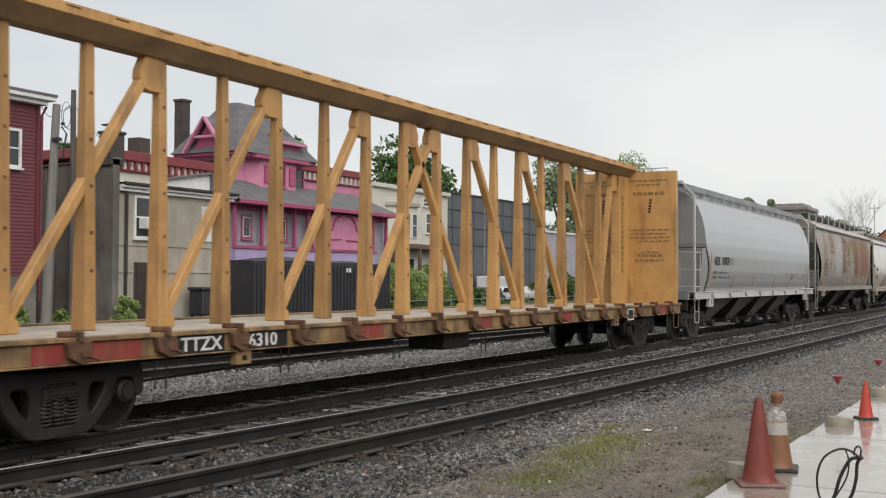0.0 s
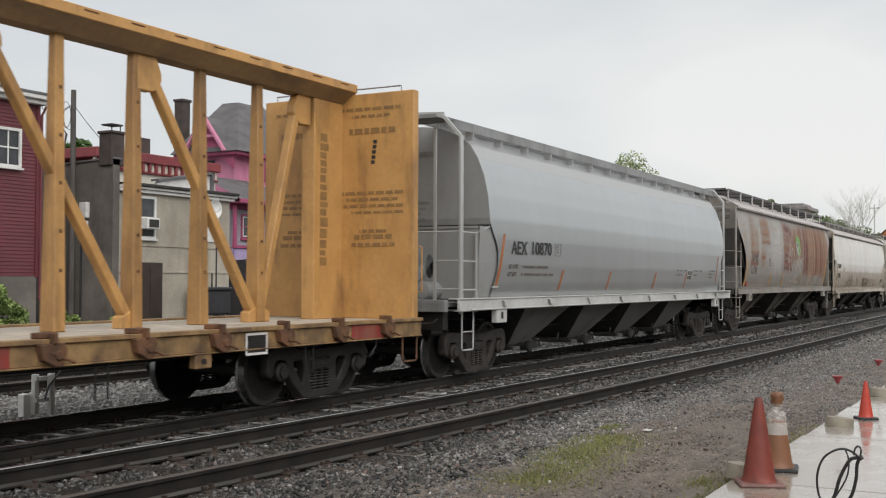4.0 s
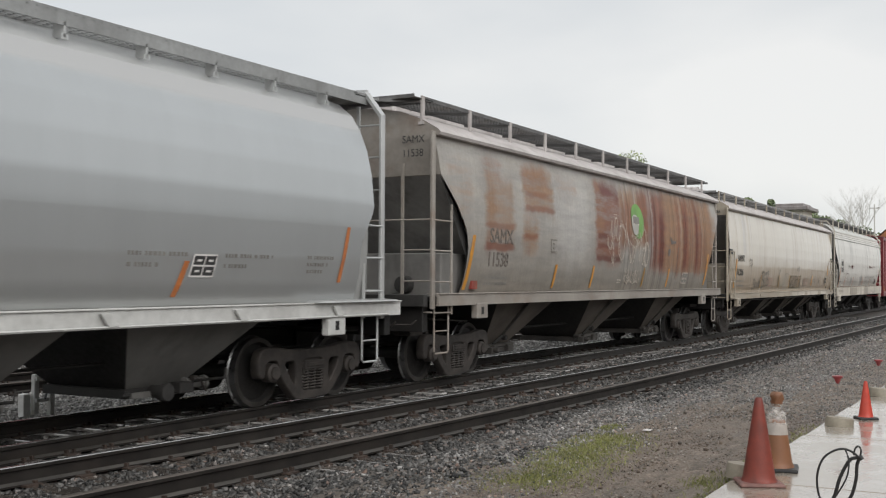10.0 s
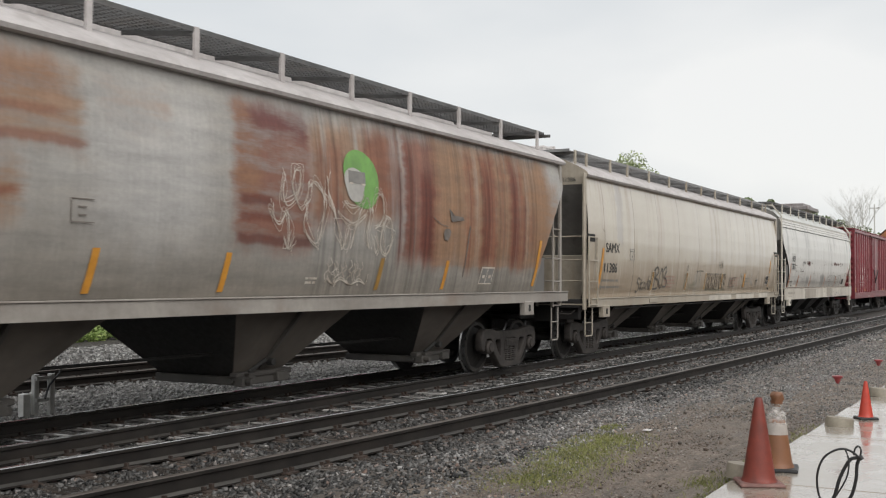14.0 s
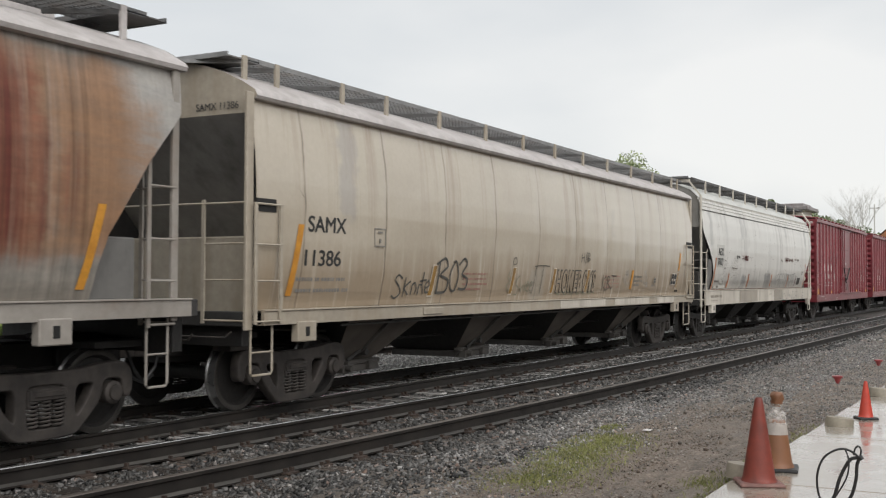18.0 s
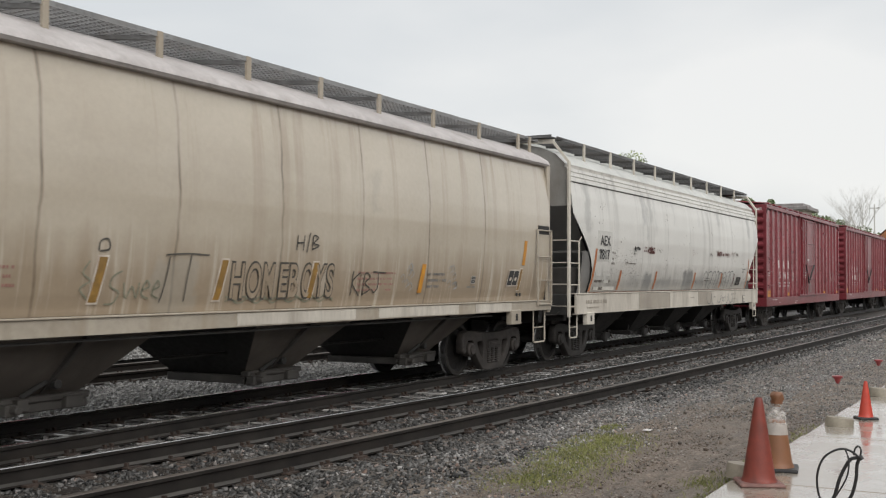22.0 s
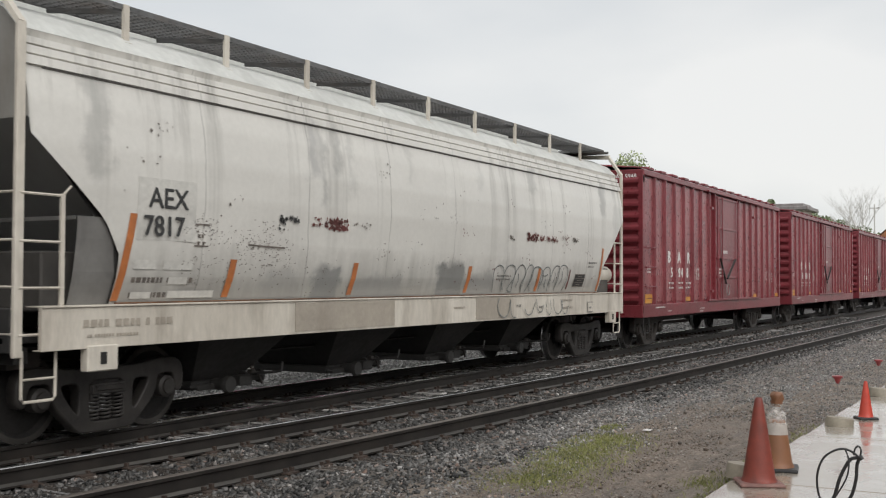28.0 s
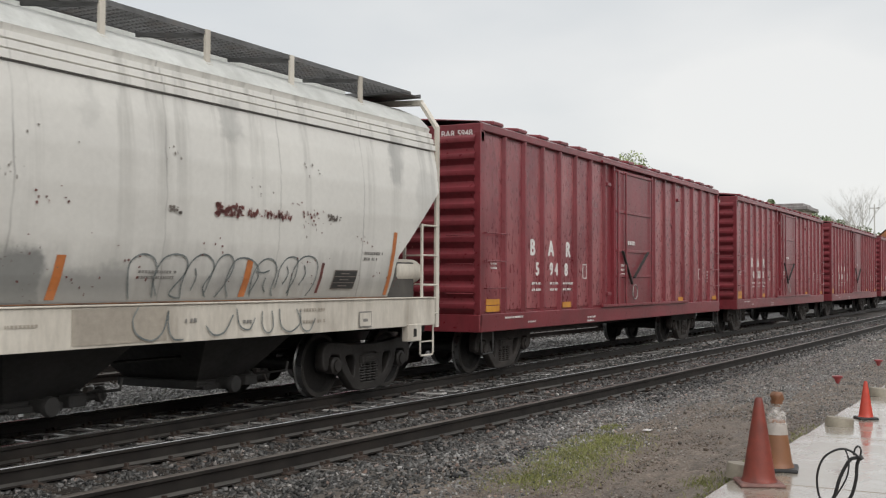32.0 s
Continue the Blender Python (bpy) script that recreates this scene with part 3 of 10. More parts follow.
def wet_concrete():
    m, nt, bsdf = nodes_of("wet_concrete_slab")
    v = coords(nt)
    patch, grain = noise_of(nt, v, 0.9, 6, 0.6), noise_of(nt, v, 45, 6, 0.6)
    col = blend(nt, ramp_of(nt, patch, [(0.3, 0.0), (0.7, 1.0)]), (0.235, 0.20, 0.165), (0.33, 0.295, 0.25))
    col = blend(nt, 0.3, col, blend(nt, 1.0, col, ramp_of(nt, grain, [(0.3, 0.7), (0.7, 1.2)]), "MULTIPLY"))
    nt.links.new(col, bsdf.inputs["Base Color"])
    nt.links.new(ramp_of(nt, patch, [(0.38, 0.10), (0.64, 0.34)]), bsdf.inputs["Roughness"])
    bsdf.inputs["Coat Weight"].default_value = 0.72
    nt.links.new(ramp_of(nt, patch, [(0.38, 0.02), (0.60, 0.16)]), bsdf.inputs["Coat Roughness"])
    bump_of(nt, bsdf, patch, 0.05, 0.02)
    return m


CONCRETE = wet_concrete()
CONCRETE_DRY = surf("grey_cast_concrete", (0.32, 0.285, 0.225), (0.20, 0.175, 0.135), 0.6, s1=3, s2=30, bump=0.3)
CONE = surf("faded_red_orange_cone", (0.235, 0.048, 0.032), (0.165, 0.036, 0.026), 0.5, s1=5, s2=18, bump=0.06, grime=(0.085, 0.035, 0.026), grime_amount=0.85, gscale=6, gstretch=(1, 1, 0.35))
CONE_BASE = surf("dusty_pink_rubber", (0.25, 0.135, 0.115), (0.15, 0.07, 0.06), 0.55, s1=7, s2=25, bump=0.1, grime=(0.06, 0.04, 0.035), grime_amount=0.7, gscale=8, gstretch=(1, 1, 1))
CONE_BROWN = surf("weathered_orange_cone", (0.26, 0.115, 0.055), (0.185, 0.085, 0.045), 0.5, s1=4, s2=16, bump=0.03, grime=(0.16, 0.09, 0.05), grime_amount=0.6)
CONE_FRESH = surf("bright_orange_red_cone", (0.55, 0.07, 0.045), (0.47, 0.062, 0.04), 0.4, s1=4, bump=0.02)
BAND = surf("dirty_white_band", (0.50, 0.46, 0.42), (0.40, 0.36, 0.33), 0.45, s1=6, bump=0)
RUBBER = surf("black_rubber", (0.02, 0.02, 0.021), (0.03, 0.03, 0.03), 0.5, s1=8, bump=0.1)

# ---- mesh builders ----
class Shape:
    """Collects corners and faces of one mesh."""

    def __init__(self):
        self.v, self.f = [], []

    def add(self, verts, faces):
        n = len(self.v)
        self.v += [tuple(p) for p in verts]
        self.f += [tuple(i + n for i in face) for face in faces]
        return self

    def box(self, x0, x1, y0, y1, z0, z1):
        return self.add([(x, y, z) for z in (z0, z1) for x, y in ((x0, y0), (x1, y0), (x1, y1), (x0, y1))],
                        [(3, 2, 1, 0), (4, 5, 6, 7), (0, 1, 5, 4), (1, 2, 6, 5), (2, 3, 7, 6), (3, 0, 4, 7)])

    def hexa(self, low, high):
        """A block between two loops of four corners, both counterclockwise from above."""
        return self.add(list(low) + list(high), [(3, 2, 1, 0), (4, 5, 6, 7), (0, 1, 5, 4), (1, 2, 6, 5), (2, 3, 7, 6), (3, 0, 4, 7)])

    def beam(self, a, b, wide, deep, up=(0, 0, 1)):
        """A bar from a to b; deep is measured along up."""
        a, b, up = Vector(a), Vector(b), Vector(up)
        d = (b - a).normalized()
        side = d.cross(up)
        if side.length < 1e-4:
            side = d.cross(Vector((1, 0, 0)))
        side.normalize()
        top = side.cross(d).normalized()
        s, t = side * wide / 2, top * deep / 2
        return self.add([a - s - t, a + s - t, a + s + t, a - s + t, b - s - t, b + s - t, b + s + t, b - s + t],
                        [(0, 1, 2, 3), (7, 6, 5, 4), (0, 4, 5, 1), (1, 5, 6, 2), (2, 6, 7, 3), (3, 7, 4, 0)])

    def tube(self, pts, r, n=8, closed=False):
        pts = [Vector(p) for p in pts]
        rows = []
        for i, p in enumerate(pts):
            if closed:
                d = pts[(i + 1) % len(pts)] - pts[i - 1]
            else:
                d = pts[min(i + 1, len(pts) - 1)] - pts[max(i - 1, 0)]
            d.normalize()
            ref = Vector((0, 0, 1)) if abs(d.z) < 0.9 else Vector((0, 1, 0))
            u = d.cross(ref).normalized()
            w = d.cross(u)
            rows.append([p + (u * math.cos(2 * math.pi * k / n) + w * math.sin(2 * math.pi * k / n)) * (r if isinstance(r, (int, float)) else r[i]) for k in range(n)])
        faces = []
        m = len(pts)
        for i in range(m if closed else m - 1):
            j = (i + 1) % m
            faces += [(i * n + k, i * n + (k + 1) % n, j * n + (k + 1) % n, j * n + k) for k in range(n)]
        if not closed:
            faces += [tuple(range(n - 1, -1, -1)), tuple((m - 1) * n + k for k in range(n))]
        return self.add([p for row in rows for p in row], faces)

    def lathe(self, profile, origin=(0, 0, 0), axis="z", n=24):
        """Turns a profile of (radius, height) about an axis."""
        vs, fs = [], []
        for r, h in profile:
            for k in range(n):
                a = 2 * math.pi * k / n
                c, s = r * math.cos(a), r * math.sin(a)
                p = (c, s, h) if axis == "z" else ((s, h, c) if axis == "y" else (h, c, s))
                vs.append((p[0] + origin[0], p[1] + origin[1], p[2] + origin[2]))
        for i in range(len(profile) - 1):
            fs += [(i * n + k, i * n + (k + 1) % n, (i + 1) * n + (k + 1) % n, (i + 1) * n + k) for k in range(n)]
        fs += [tuple(range(n - 1, -1, -1)), tuple((len(profile) - 1) * n + k for k in range(n))]
        return self.add(vs, fs)

    def grid(self, rows, closed=False):
        """A skin over equal rows of points."""
        n, m = len(rows[0]), len(rows)
        faces = []
        for i in range(m - 1):
            for k in range(n if closed else n - 1):
                j = (k + 1) % n
                faces.append((i * n + k, i * n + j, (i + 1) * n + j, (i + 1) * n + k))
        return self.add([p for row in rows for p in row], faces)

    def prism(self, outline, y0, y1, plane="xz"):
        """A flat outline, counterclockwise, pulled through from y0 to y1."""
        n = len(outline)
        if plane == "xz":
            vs = [(x, y0, z) for x, z in outline] + [(x, y1, z) for x, z in outline]
        elif plane == "yz":
            vs = [(y0, a, z) for a, z in outline] + [(y1, a, z) for a, z in outline]
        else:
            vs = [(a, b, y0) for a, b in outline] + [(a, b, y1) for a, b in outline]
        fs = [tuple(range(n)), tuple(range(2 * n - 1, n - 1, -1))] + [(k, k + n, (k + 1) % n + n, (k + 1) % n) for k in range(n)]
        return self.add(vs, fs)


def mesh_of(name, shape, material, bevel=0.0, smooth=0.0):
    me = bpy.data.meshes.new(name)
    me.from_pydata(shape.v, [], shape.f)
    bm = bmesh.new()
    bm.from_mesh(me)
    bmesh.ops.recalc_face_normals(bm, faces=bm.faces)
    if bevel:
        edges = [e for e in bm.edges if len(e.link_faces) == 2 and e.calc_face_angle(0) > 0.6]
        bmesh.ops.bevel(bm, geom=edges, offset=bevel, segments=1, affect="EDGES", clamp_overlap=True)
    bm.to_mesh(me)
    bm.free()
    if smooth:
        me.shade_smooth()
        me.set_sharp_from_angle(angle=radians(smooth))
    me.materials.append(material)
    return me


def part(name, shape, material, parent=None, label="", bevel=0.0, smooth=0.0, at=None):
    ob = new(name, shape if isinstance(shape, bpy.types.Mesh) else mesh_of(name, shape, material, bevel, smooth))
    if parent is not None:
        ob.parent = parent
    if at is not None:
        ob.matrix_basis = at
    return tagged(ob, label)


def thing(name, label, category, group="", at=None, kind=""):
    ob = new(name)
    ob.empty_display_size = 0.2
    if at is not None:
        ob.matrix_basis = at
    return tagged(ob, label, category, group, kind)


def letters(name, text, height, material, parent, at, wide=1.0, label="", bold=0.0, thick=0.0):
    """Flat letters of the built-in font as a mesh; height is that of capitals. The letters lie in their own xy plane."""
    cu = bpy.data.curves.new(name, "FONT")
    cu.body, cu.size, cu.extrude = text, height / 0.70, 0.0015
    cu.offset = bold
    tmp = bpy.data.objects.new(name, cu)
    me = bpy.data.meshes.new_from_object(tmp)
    bpy.data.objects.remove(tmp)
    me.transform(Matrix.Diagonal((wide, 1, 1, 1)))
    if thick:
        # heavier strokes: the same letters again, a little to the sides and a hair behind
        verts, faces = [], []
        for k, (dx, dy) in enumerate(((0, 0), (thick, 0), (-thick, 0), (0, thick * 0.6), (0, -thick * 0.6))):
            base = len(verts)
            verts += [(v.co.x + dx, v.co.y + dy, v.co.z - 0.0003 * k) for v in me.vertices]
            faces += [[base + i for i in p.vertices] for p in me.polygons]
        me = bpy.data.meshes.new(name)
        me.from_pydata(verts, [], faces)
    me.materials.clear()
    me.materials.append(material)
    return part(name, me, material, parent, label, at=at)


def on_side(x, z, half, tilt=0):
    """The pose of letters on the side of a car that faces the platform."""
    return pose(x, -half, z, 90 + tilt, 0, 0)

# ---- the ground, one sheet to the horizon ----
GZ = [(-3000, -0.3), (-40, -0.25), (2.0, -0.22), (2.12, -0.22), (2.30, -0.05), (3.4, -0.085), (4.8, -0.14), (5.6, -0.20), (13.0, -0.225), (14.0, -0.25), (30.0, -0.32), (3000, -0.4)]


def ground_z(y):
    for (a, za), (b, zb) in zip(GZ, GZ[1:]):
        if y <= b:
            return za + (zb - za) * (y - a) / (b - a)
    return GZ[-1][1]


def near_y(x):
    """The centre line of the nearer track, which bends towards the main track."""
    return 5.95 + 1.38 * math.exp(-0.0563 * (x - 6.2))


MAIN_Y, FAR_Y = 9.8365, 15.75

xs = [-3000, -800, -200, -60, -20, -5] + [i * 0.5 for i in range(0, 80)] + [40 + i * 2 for i in range(30)] + [110, 140, 200, 300, 500, 900, 1600, 3000]
ys = [-3000, -800, -200, -60, -20, -8, 0] + [1.8, 2.0, 2.12, 2.3] + [2.5 + 0.3 * i for i in range(40)] + [15 + i for i in range(20)] + [38, 45, 55, 70, 100, 160, 300, 600, 1200, 3000]
rows = []
for y in ys:
    row = []
    for x in xs:
        z = ground_z(y)
        if 2.4 < y < 34 and -5 < x < 90:
            z += 0.018 * noise.noise((x * 0.9, y * 0.9, 0)) + 0.012 * noise.noise((x * 3, y * 3, 2))
        row.append((x, y, z))
    rows.append(row)
ground = part("ground", Shape().grid(rows), GROUND, smooth=60)
tagged(ground, "dark wet gravel and earth beside the railway tracks", "ground", kind="structure")

# ---- the concrete platform: slabs side by side ----
platform = thing("platform", "wet pale concrete platform slab with shining puddles", "platform", kind="structure")
for i in range(14):
    x0 = -6.0 + 3.05 * i
    part("slab", Shape().box(x0 + 0.006, x0 + 3.044, -4.0, 2.295 - 0.0075 * max(0, x0 - 7), -0.20, 0.0), CONCRETE, platform, bevel=0.012)

# ---- tracks: rails on sleepers ----
RAIL_OUT = [(-0.075, -0.18), (0.075, -0.18), (0.075, -0.167), (0.016, -0.142), (0.010, -0.05), (0.036, -0.038), (0.036, -0.008), (-0.036, -0.008), (-0.036, -0.038), (-0.010, -0.05), (-0.016, -0.142), (-0.075, -0.167)]
HEAD_OUT = [(0.036, -0.0085), (0.030, 0.0), (-0.030, 0.0), (-0.036, -0.0085)]
wet_tie_mesh = mesh_of("tie", Shape().box(-0.115, 0.115, -1.28, 1.28, -0.34, -0.176), TIE_WET, bevel=0.012)
tie_mesh = mesh_of("tie", Shape().box(-0.115, 0.115, -1.28, 1.28, -0.34, -0.182), TIE, bevel=0.012)


def track(name, label, centre, x0, x1, heads, sink, tie_gap, ties, mesh=None):
    t = thing(name, label, "railway track", "railway tracks", kind="structure")
    for side, head in zip((-0.7525, 0.7525), heads):
        pts = [x0 + (x1 - x0) * i / 60 for i in range(61)]
        body = [[(x, centre(x) + side + y, z + sink) for y, z in RAIL_OUT] for x in pts]
        rail = part("rail", Shape().grid(body, closed=True), RAIL, t)
        top = [[(x, centre(x) + side + y, z + sink) for y, z in HEAD_OUT] for x in pts]
        for w in (-1, 1):
            foot = [[(x, centre(x) + side + w * y, z + sink) for y, z in ((0.077, -0.163), (0.030, -0.143))] for x in pts]
            part("rail_foot", Shape().grid(foot), RAIL_FOOT, rail)
        part("running_surface", Shape().grid(top), head, rail, "worn running surface of the rail")
    rng = random.Random(11)
    clips = Shape()
    for i in range(ties):
        x = max(x0, 1.0) + 0.3 + i * tie_gap
        for side in (-0.7525, 0.7525):
            for w in (-1, 1):
                y = centre(x) + side + w * 0.10
                dx = rng.uniform(-0.05, 0.05)
                clips.box(x + dx - 0.09, x + dx + 0.09, y - 0.045, y + 0.045, sink - 0.185, sink - 0.168 + rng.uniform(-0.006, 0.004))
                for d in (-0.05, 0.05):
                    if rng.random() < 0.85:
                        clips.box(x + dx + d - 0.014, x + dx + d + 0.014, y - w * 0.02 - 0.02, y - w * 0.02 + 0.02, sink - 0.175, sink - 0.135 + rng.uniform(-0.01, 0.012))
    tagged(part("rail_fastening", clips, RAIL_RUST, t, "rusty tie plates and spikes"), kind="stuff")
    rng = random.Random(7)
    for i in range(ties):
        x = max(x0, 1.0) + 0.3 + i * tie_gap + rng.uniform(-0.03, 0.03)
        slope = (centre(x + 0.1) - centre(x - 0.1)) / 0.2
        part("tie", mesh or tie_mesh, TIE, t, at=pose(x, centre(x) + rng.uniform(-0.05, 0.05), sink + rng.uniform(-0.012, 0.004), 0, 0, math.degrees(math.atan(slope)) + rng.uniform(-1, 1)))
    return t


track("main_track", "railway track under the train with dark rails on wet wooden ties", lambda x: MAIN_Y, -30, 260, (RAIL_TOP, RAIL_TOP), 0.0, 0.53, 110, wet_tie_mesh)
track("near_track", "empty bending railway track with dark rails in ballast", near_y, -5, 200, (RAIL_TOP_DULL, RAIL_TOP), 0.0, 0.55, 90)
track("far_track", "empty railway track in pale gravel behind the train", lambda x: FAR_Y - 0.02 * max(0, x - 14), -20, 200, (RAIL_TOP_DULL, RAIL_TOP_DULL), -0.06, 0.55, 80)


# ---- loose stones, grass and weeds ----
def scatter(name, pts, sizes, material, label, category, flat=0.75, seed=1):
    """Many small uneven six-sided stones in one mesh."""
    rs = np.random.RandomState(seed)
    n = len(pts)
    cube = np.array([(x, y, z) for z in (-1, 1) for x, y in ((-1, -1), (1, -1), (1, 1), (-1, 1))], float) * 0.5
    v = cube[None] * rs.uniform(0.55, 1.25, (n, 8, 1)) * np.stack([rs.uniform(0.7, 1.4, n), rs.uniform(0.6, 1.1, n), rs.uniform(0.5, 0.9, n) * flat / 0.75], 1)[:, None]
    ax = rs.normal(size=(n, 3))
    ax /= np.linalg.norm(ax, axis=1)[:, None]
    an = rs.uniform(0, 1.2, n)
    spin = rs.uniform(0, 6.28, n)
    c, s = np.cos(spin)[:, None], np.sin(spin)[:, None]
    v = np.stack([v[:, :, 0] * c - v[:, :, 1] * s, v[:, :, 0] * s + v[:, :, 1] * c, v[:, :, 2]], 2)
    k = ax[:, None]
    ca, sa = np.cos(an)[:, None, None], np.sin(an)[:, None, None]
    v = v * ca + np.cross(np.broadcast_to(k, v.shape), v) * sa + k * (k * v).sum(2, keepdims=True) * (1 - ca)
    v = v * sizes[:, None, None] + pts[:, None]
    quad = np.array([(3, 2, 1, 0), (4, 5, 6, 7), (0, 1, 5, 4), (1, 2, 6, 5), (2, 3, 7, 6), (3, 0, 4, 7)])
    f = (quad[None] + (np.arange(n) * 8)[:, None, None]).reshape(-1)
    me = bpy.data.meshes.new(name)
    me.vertices.add(n * 8)
    me.vertices.foreach_set("co", v.reshape(-1).astype(np.float32))
    me.loops.add(n * 24)
    me.loops.foreach_set("vertex_index", f.astype(np.int32))
    me.polygons.add(n * 6)
    me.polygons.foreach_set("loop_start", np.arange(0, n * 24, 4, dtype=np.int32))
    me.update(calc_edges=True)
    me.validate()
    me.materials.append(material)
    return tagged(new(name, me), label, category, kind="stuff")


def stone_field(x0, x1, y0, y1, per_m2, smin, smax, seed, lift=0.3):
    rs = np.random.RandomState(seed)
    n = int((x1 - x0) * (y1 - y0) * per_m2)
    x, y, s = rs.uniform(x0, x1, n), rs.uniform(y0, y1, n), smin + (smax - smin) * rs.beta(1.3, 3.0, n)
    z = np.array([ground_z(v) for v in y]) + 0.018 * np.array([noise.noise((a * 0.9, b * 0.9, 0)) for a, b in zip(x, y)]) + s * lift * rs.uniform(0.2, 1.0, n)
    # no stones on the rail heads
    keep = np.ones(n, bool)
    for cy in (np.full(n, MAIN_Y), 5.95 + 1.38 * np.exp(-0.0563 * (x - 6.2)), FAR_Y - 0.02 * np.maximum(0, x - 14)):
        keep &= np.abs(np.abs(y - cy) - 0.7525) > 0.085
    near = np.abs(y - MAIN_Y) < 1.2
    tie_here = (np.mod(x - 1.3, 0.53) < 0.16) | (np.mod(x - 1.3, 0.53) > 0.37)
    # stones lie in drifts with trodden mud between
    drift = np.array([noise.noise((a * 1.1, b * 2.3, seed)) + 0.6 * noise.noise((a * 3.7, b * 6.0, seed + 5)) for a, b in zip(x, y)])
    keep &= rs.uniform(size=n) < np.clip(0.72 + 0.9 * drift, 0.12, 1.0)
    keep &= ~(near & tie_here & (rs.uniform(size=n) < 0.9))
    return np.stack([x, y, z], 1)[keep], s[keep]


fields = [stone_field(4.5, 11, 4.6, 5.6, 520, 0.014, 0.055, 31), stone_field(4.5, 16, 5.5, 9.0, 620, 0.018, 0.062, 11), stone_field(16, 30, 5.0, 9.0, 320, 0.022, 0.07, 12), stone_field(30, 60, 4.8, 9.0, 60, 0.04, 0.10, 13), stone_field(5, 26, 9.0, 11.2, 400, 0.02, 0.06, 14)]
scatter("ballast", np.concatenate([f[0] for f in fields]), np.concatenate([f[1] for f in fields]), STONE, "dark wet crushed stone ballast round the tracks", "ballast", seed=3)
fields = [stone_field(10, 17, 4.4, 5.7, 900, 0.010, 0.045, 18), stone_field(4.5, 10.5, 4.3, 5.4, 420, 0.010, 0.035, 28), stone_field(16, 34, 3.3, 5.3, 520, 0.012, 0.042, 19), stone_field(34, 60, 3.2, 5.2, 70, 0.035, 0.08, 20),
          stone_field(4.5, 16, 3.7, 4.6, 520, 0.008, 0.03, 15), stone_field(14, 30, 2.3, 3.6, 480, 0.008, 0.03, 17)]
scatter("gravel", np.concatenate([f[0] for f in fields]), np.concatenate([f[1] for f in fields]), STONE_DIRT, "grey-brown wet gravel beside the near track", "gravel", seed=5)
fields = [stone_field(5.5, 15, 2.33, 4.3, 800, 0.005, 0.02, 16), stone_field(5.5, 15, 2.4, 4.3, 14, 0.02, 0.045, 26)]
scatter("pebbles", np.concatenate([f[0] for f in fields]), np.concatenate([f[1] for f in fields]), STONE_EARTH, "brown pebbles in the dirt beside the platform", "pebbles", seed=9)
fields = [stone_field(8, 26, 11.2, 14.6, 330, 0.022, 0.065, 21), stone_field(26, 55, 11.2, 14.6, 80, 0.035, 0.08, 22), stone_field(11, 34, 14.6, 18.5, 130, 0.03, 0.085, 23), stone_field(14, 40, 18.5, 24.0, 70, 0.04, 0.11, 24)]
scatter("pale_ballast", np.concatenate([f[0] for f in fields]), np.concatenate([f[1] for f in fields]), STONE_PALE, "pale grey crushed stone between the tracks", "ballast", seed=4)


def blades(name, pts, heights, material, label, category, seed, lean=0.6, width=0.10):
    """Many small bent blades in one mesh."""
    rs = np.random.RandomState(seed)
    n = len(pts)
    a = rs.uniform(0, 6.28, n)
    side = np.stack([np.cos(a), np.sin(a), np.zeros(n)], 1) * (heights * width)[:, None]
    tip = np.stack([rs.normal(0, lean, n), rs.normal(0, lean, n), np.ones(n)], 1) * heights[:, None]
    mid = tip * np.array([0.35, 0.35, 0.6])
    v = np.stack([pts - side, pts + side, pts + mid + side * 0.8, pts + tip, pts + mid - side * 0.8], 1)
    me = bpy.data.meshes.new(name)
    me.from_pydata(v.reshape(-1, 3).tolist(), [], [tuple(range(i * 5, i * 5 + 5)) for i in range(n)])
    me.materials.append(material)
    return tagged(new(name, me), label, category, kind="stuff")


rs = np.random.RandomState(5)
gp = []
while len(gp) < 11000:
    x, y = rs.uniform(6.2, 13.6), rs.uniform(2.28, 4.75)
    patch = noise.noise((x * 0.7 + 3, y * 1.1, 4)) * 0.5 + 0.5 + 0.25 * noise.noise((x * 3, y * 3, 1))
    u = min(1, max(0, (x - 8.5) / 3.6))
    core = 0.8 * math.exp(-((max(0, 9.0 - x) + max(0, x - 11.6)) / 0.45) ** 2 - ((y - 3.84 - 0.50 * u) / (0.42 - 0.10 * u)) ** 2)
    core = max(core, 1.3 * math.exp(-((x - 12.7) / 0.22) ** 2 - ((y - 4.62) / 0.12) ** 2), math.exp(-((x - 9.3) / 0.35) ** 2 - ((y - 2.55) / 0.12) ** 2))
    edge = 0.75 * math.exp(-((y - 2.33) / 0.13) ** 2) * (1 if x < 10.5 else 0.35)
    if rs.uniform() < max(core * 1.2, edge) * patch * 1.3:
        gp.append((x, y, ground_z(y)))
gp = np.array(gp)
blades("grass", gp, rs.uniform(0.012, 0.04, len(gp)), GRASSMIX, "patchy short yellow-green grass in wet gravel", "grass", 6)

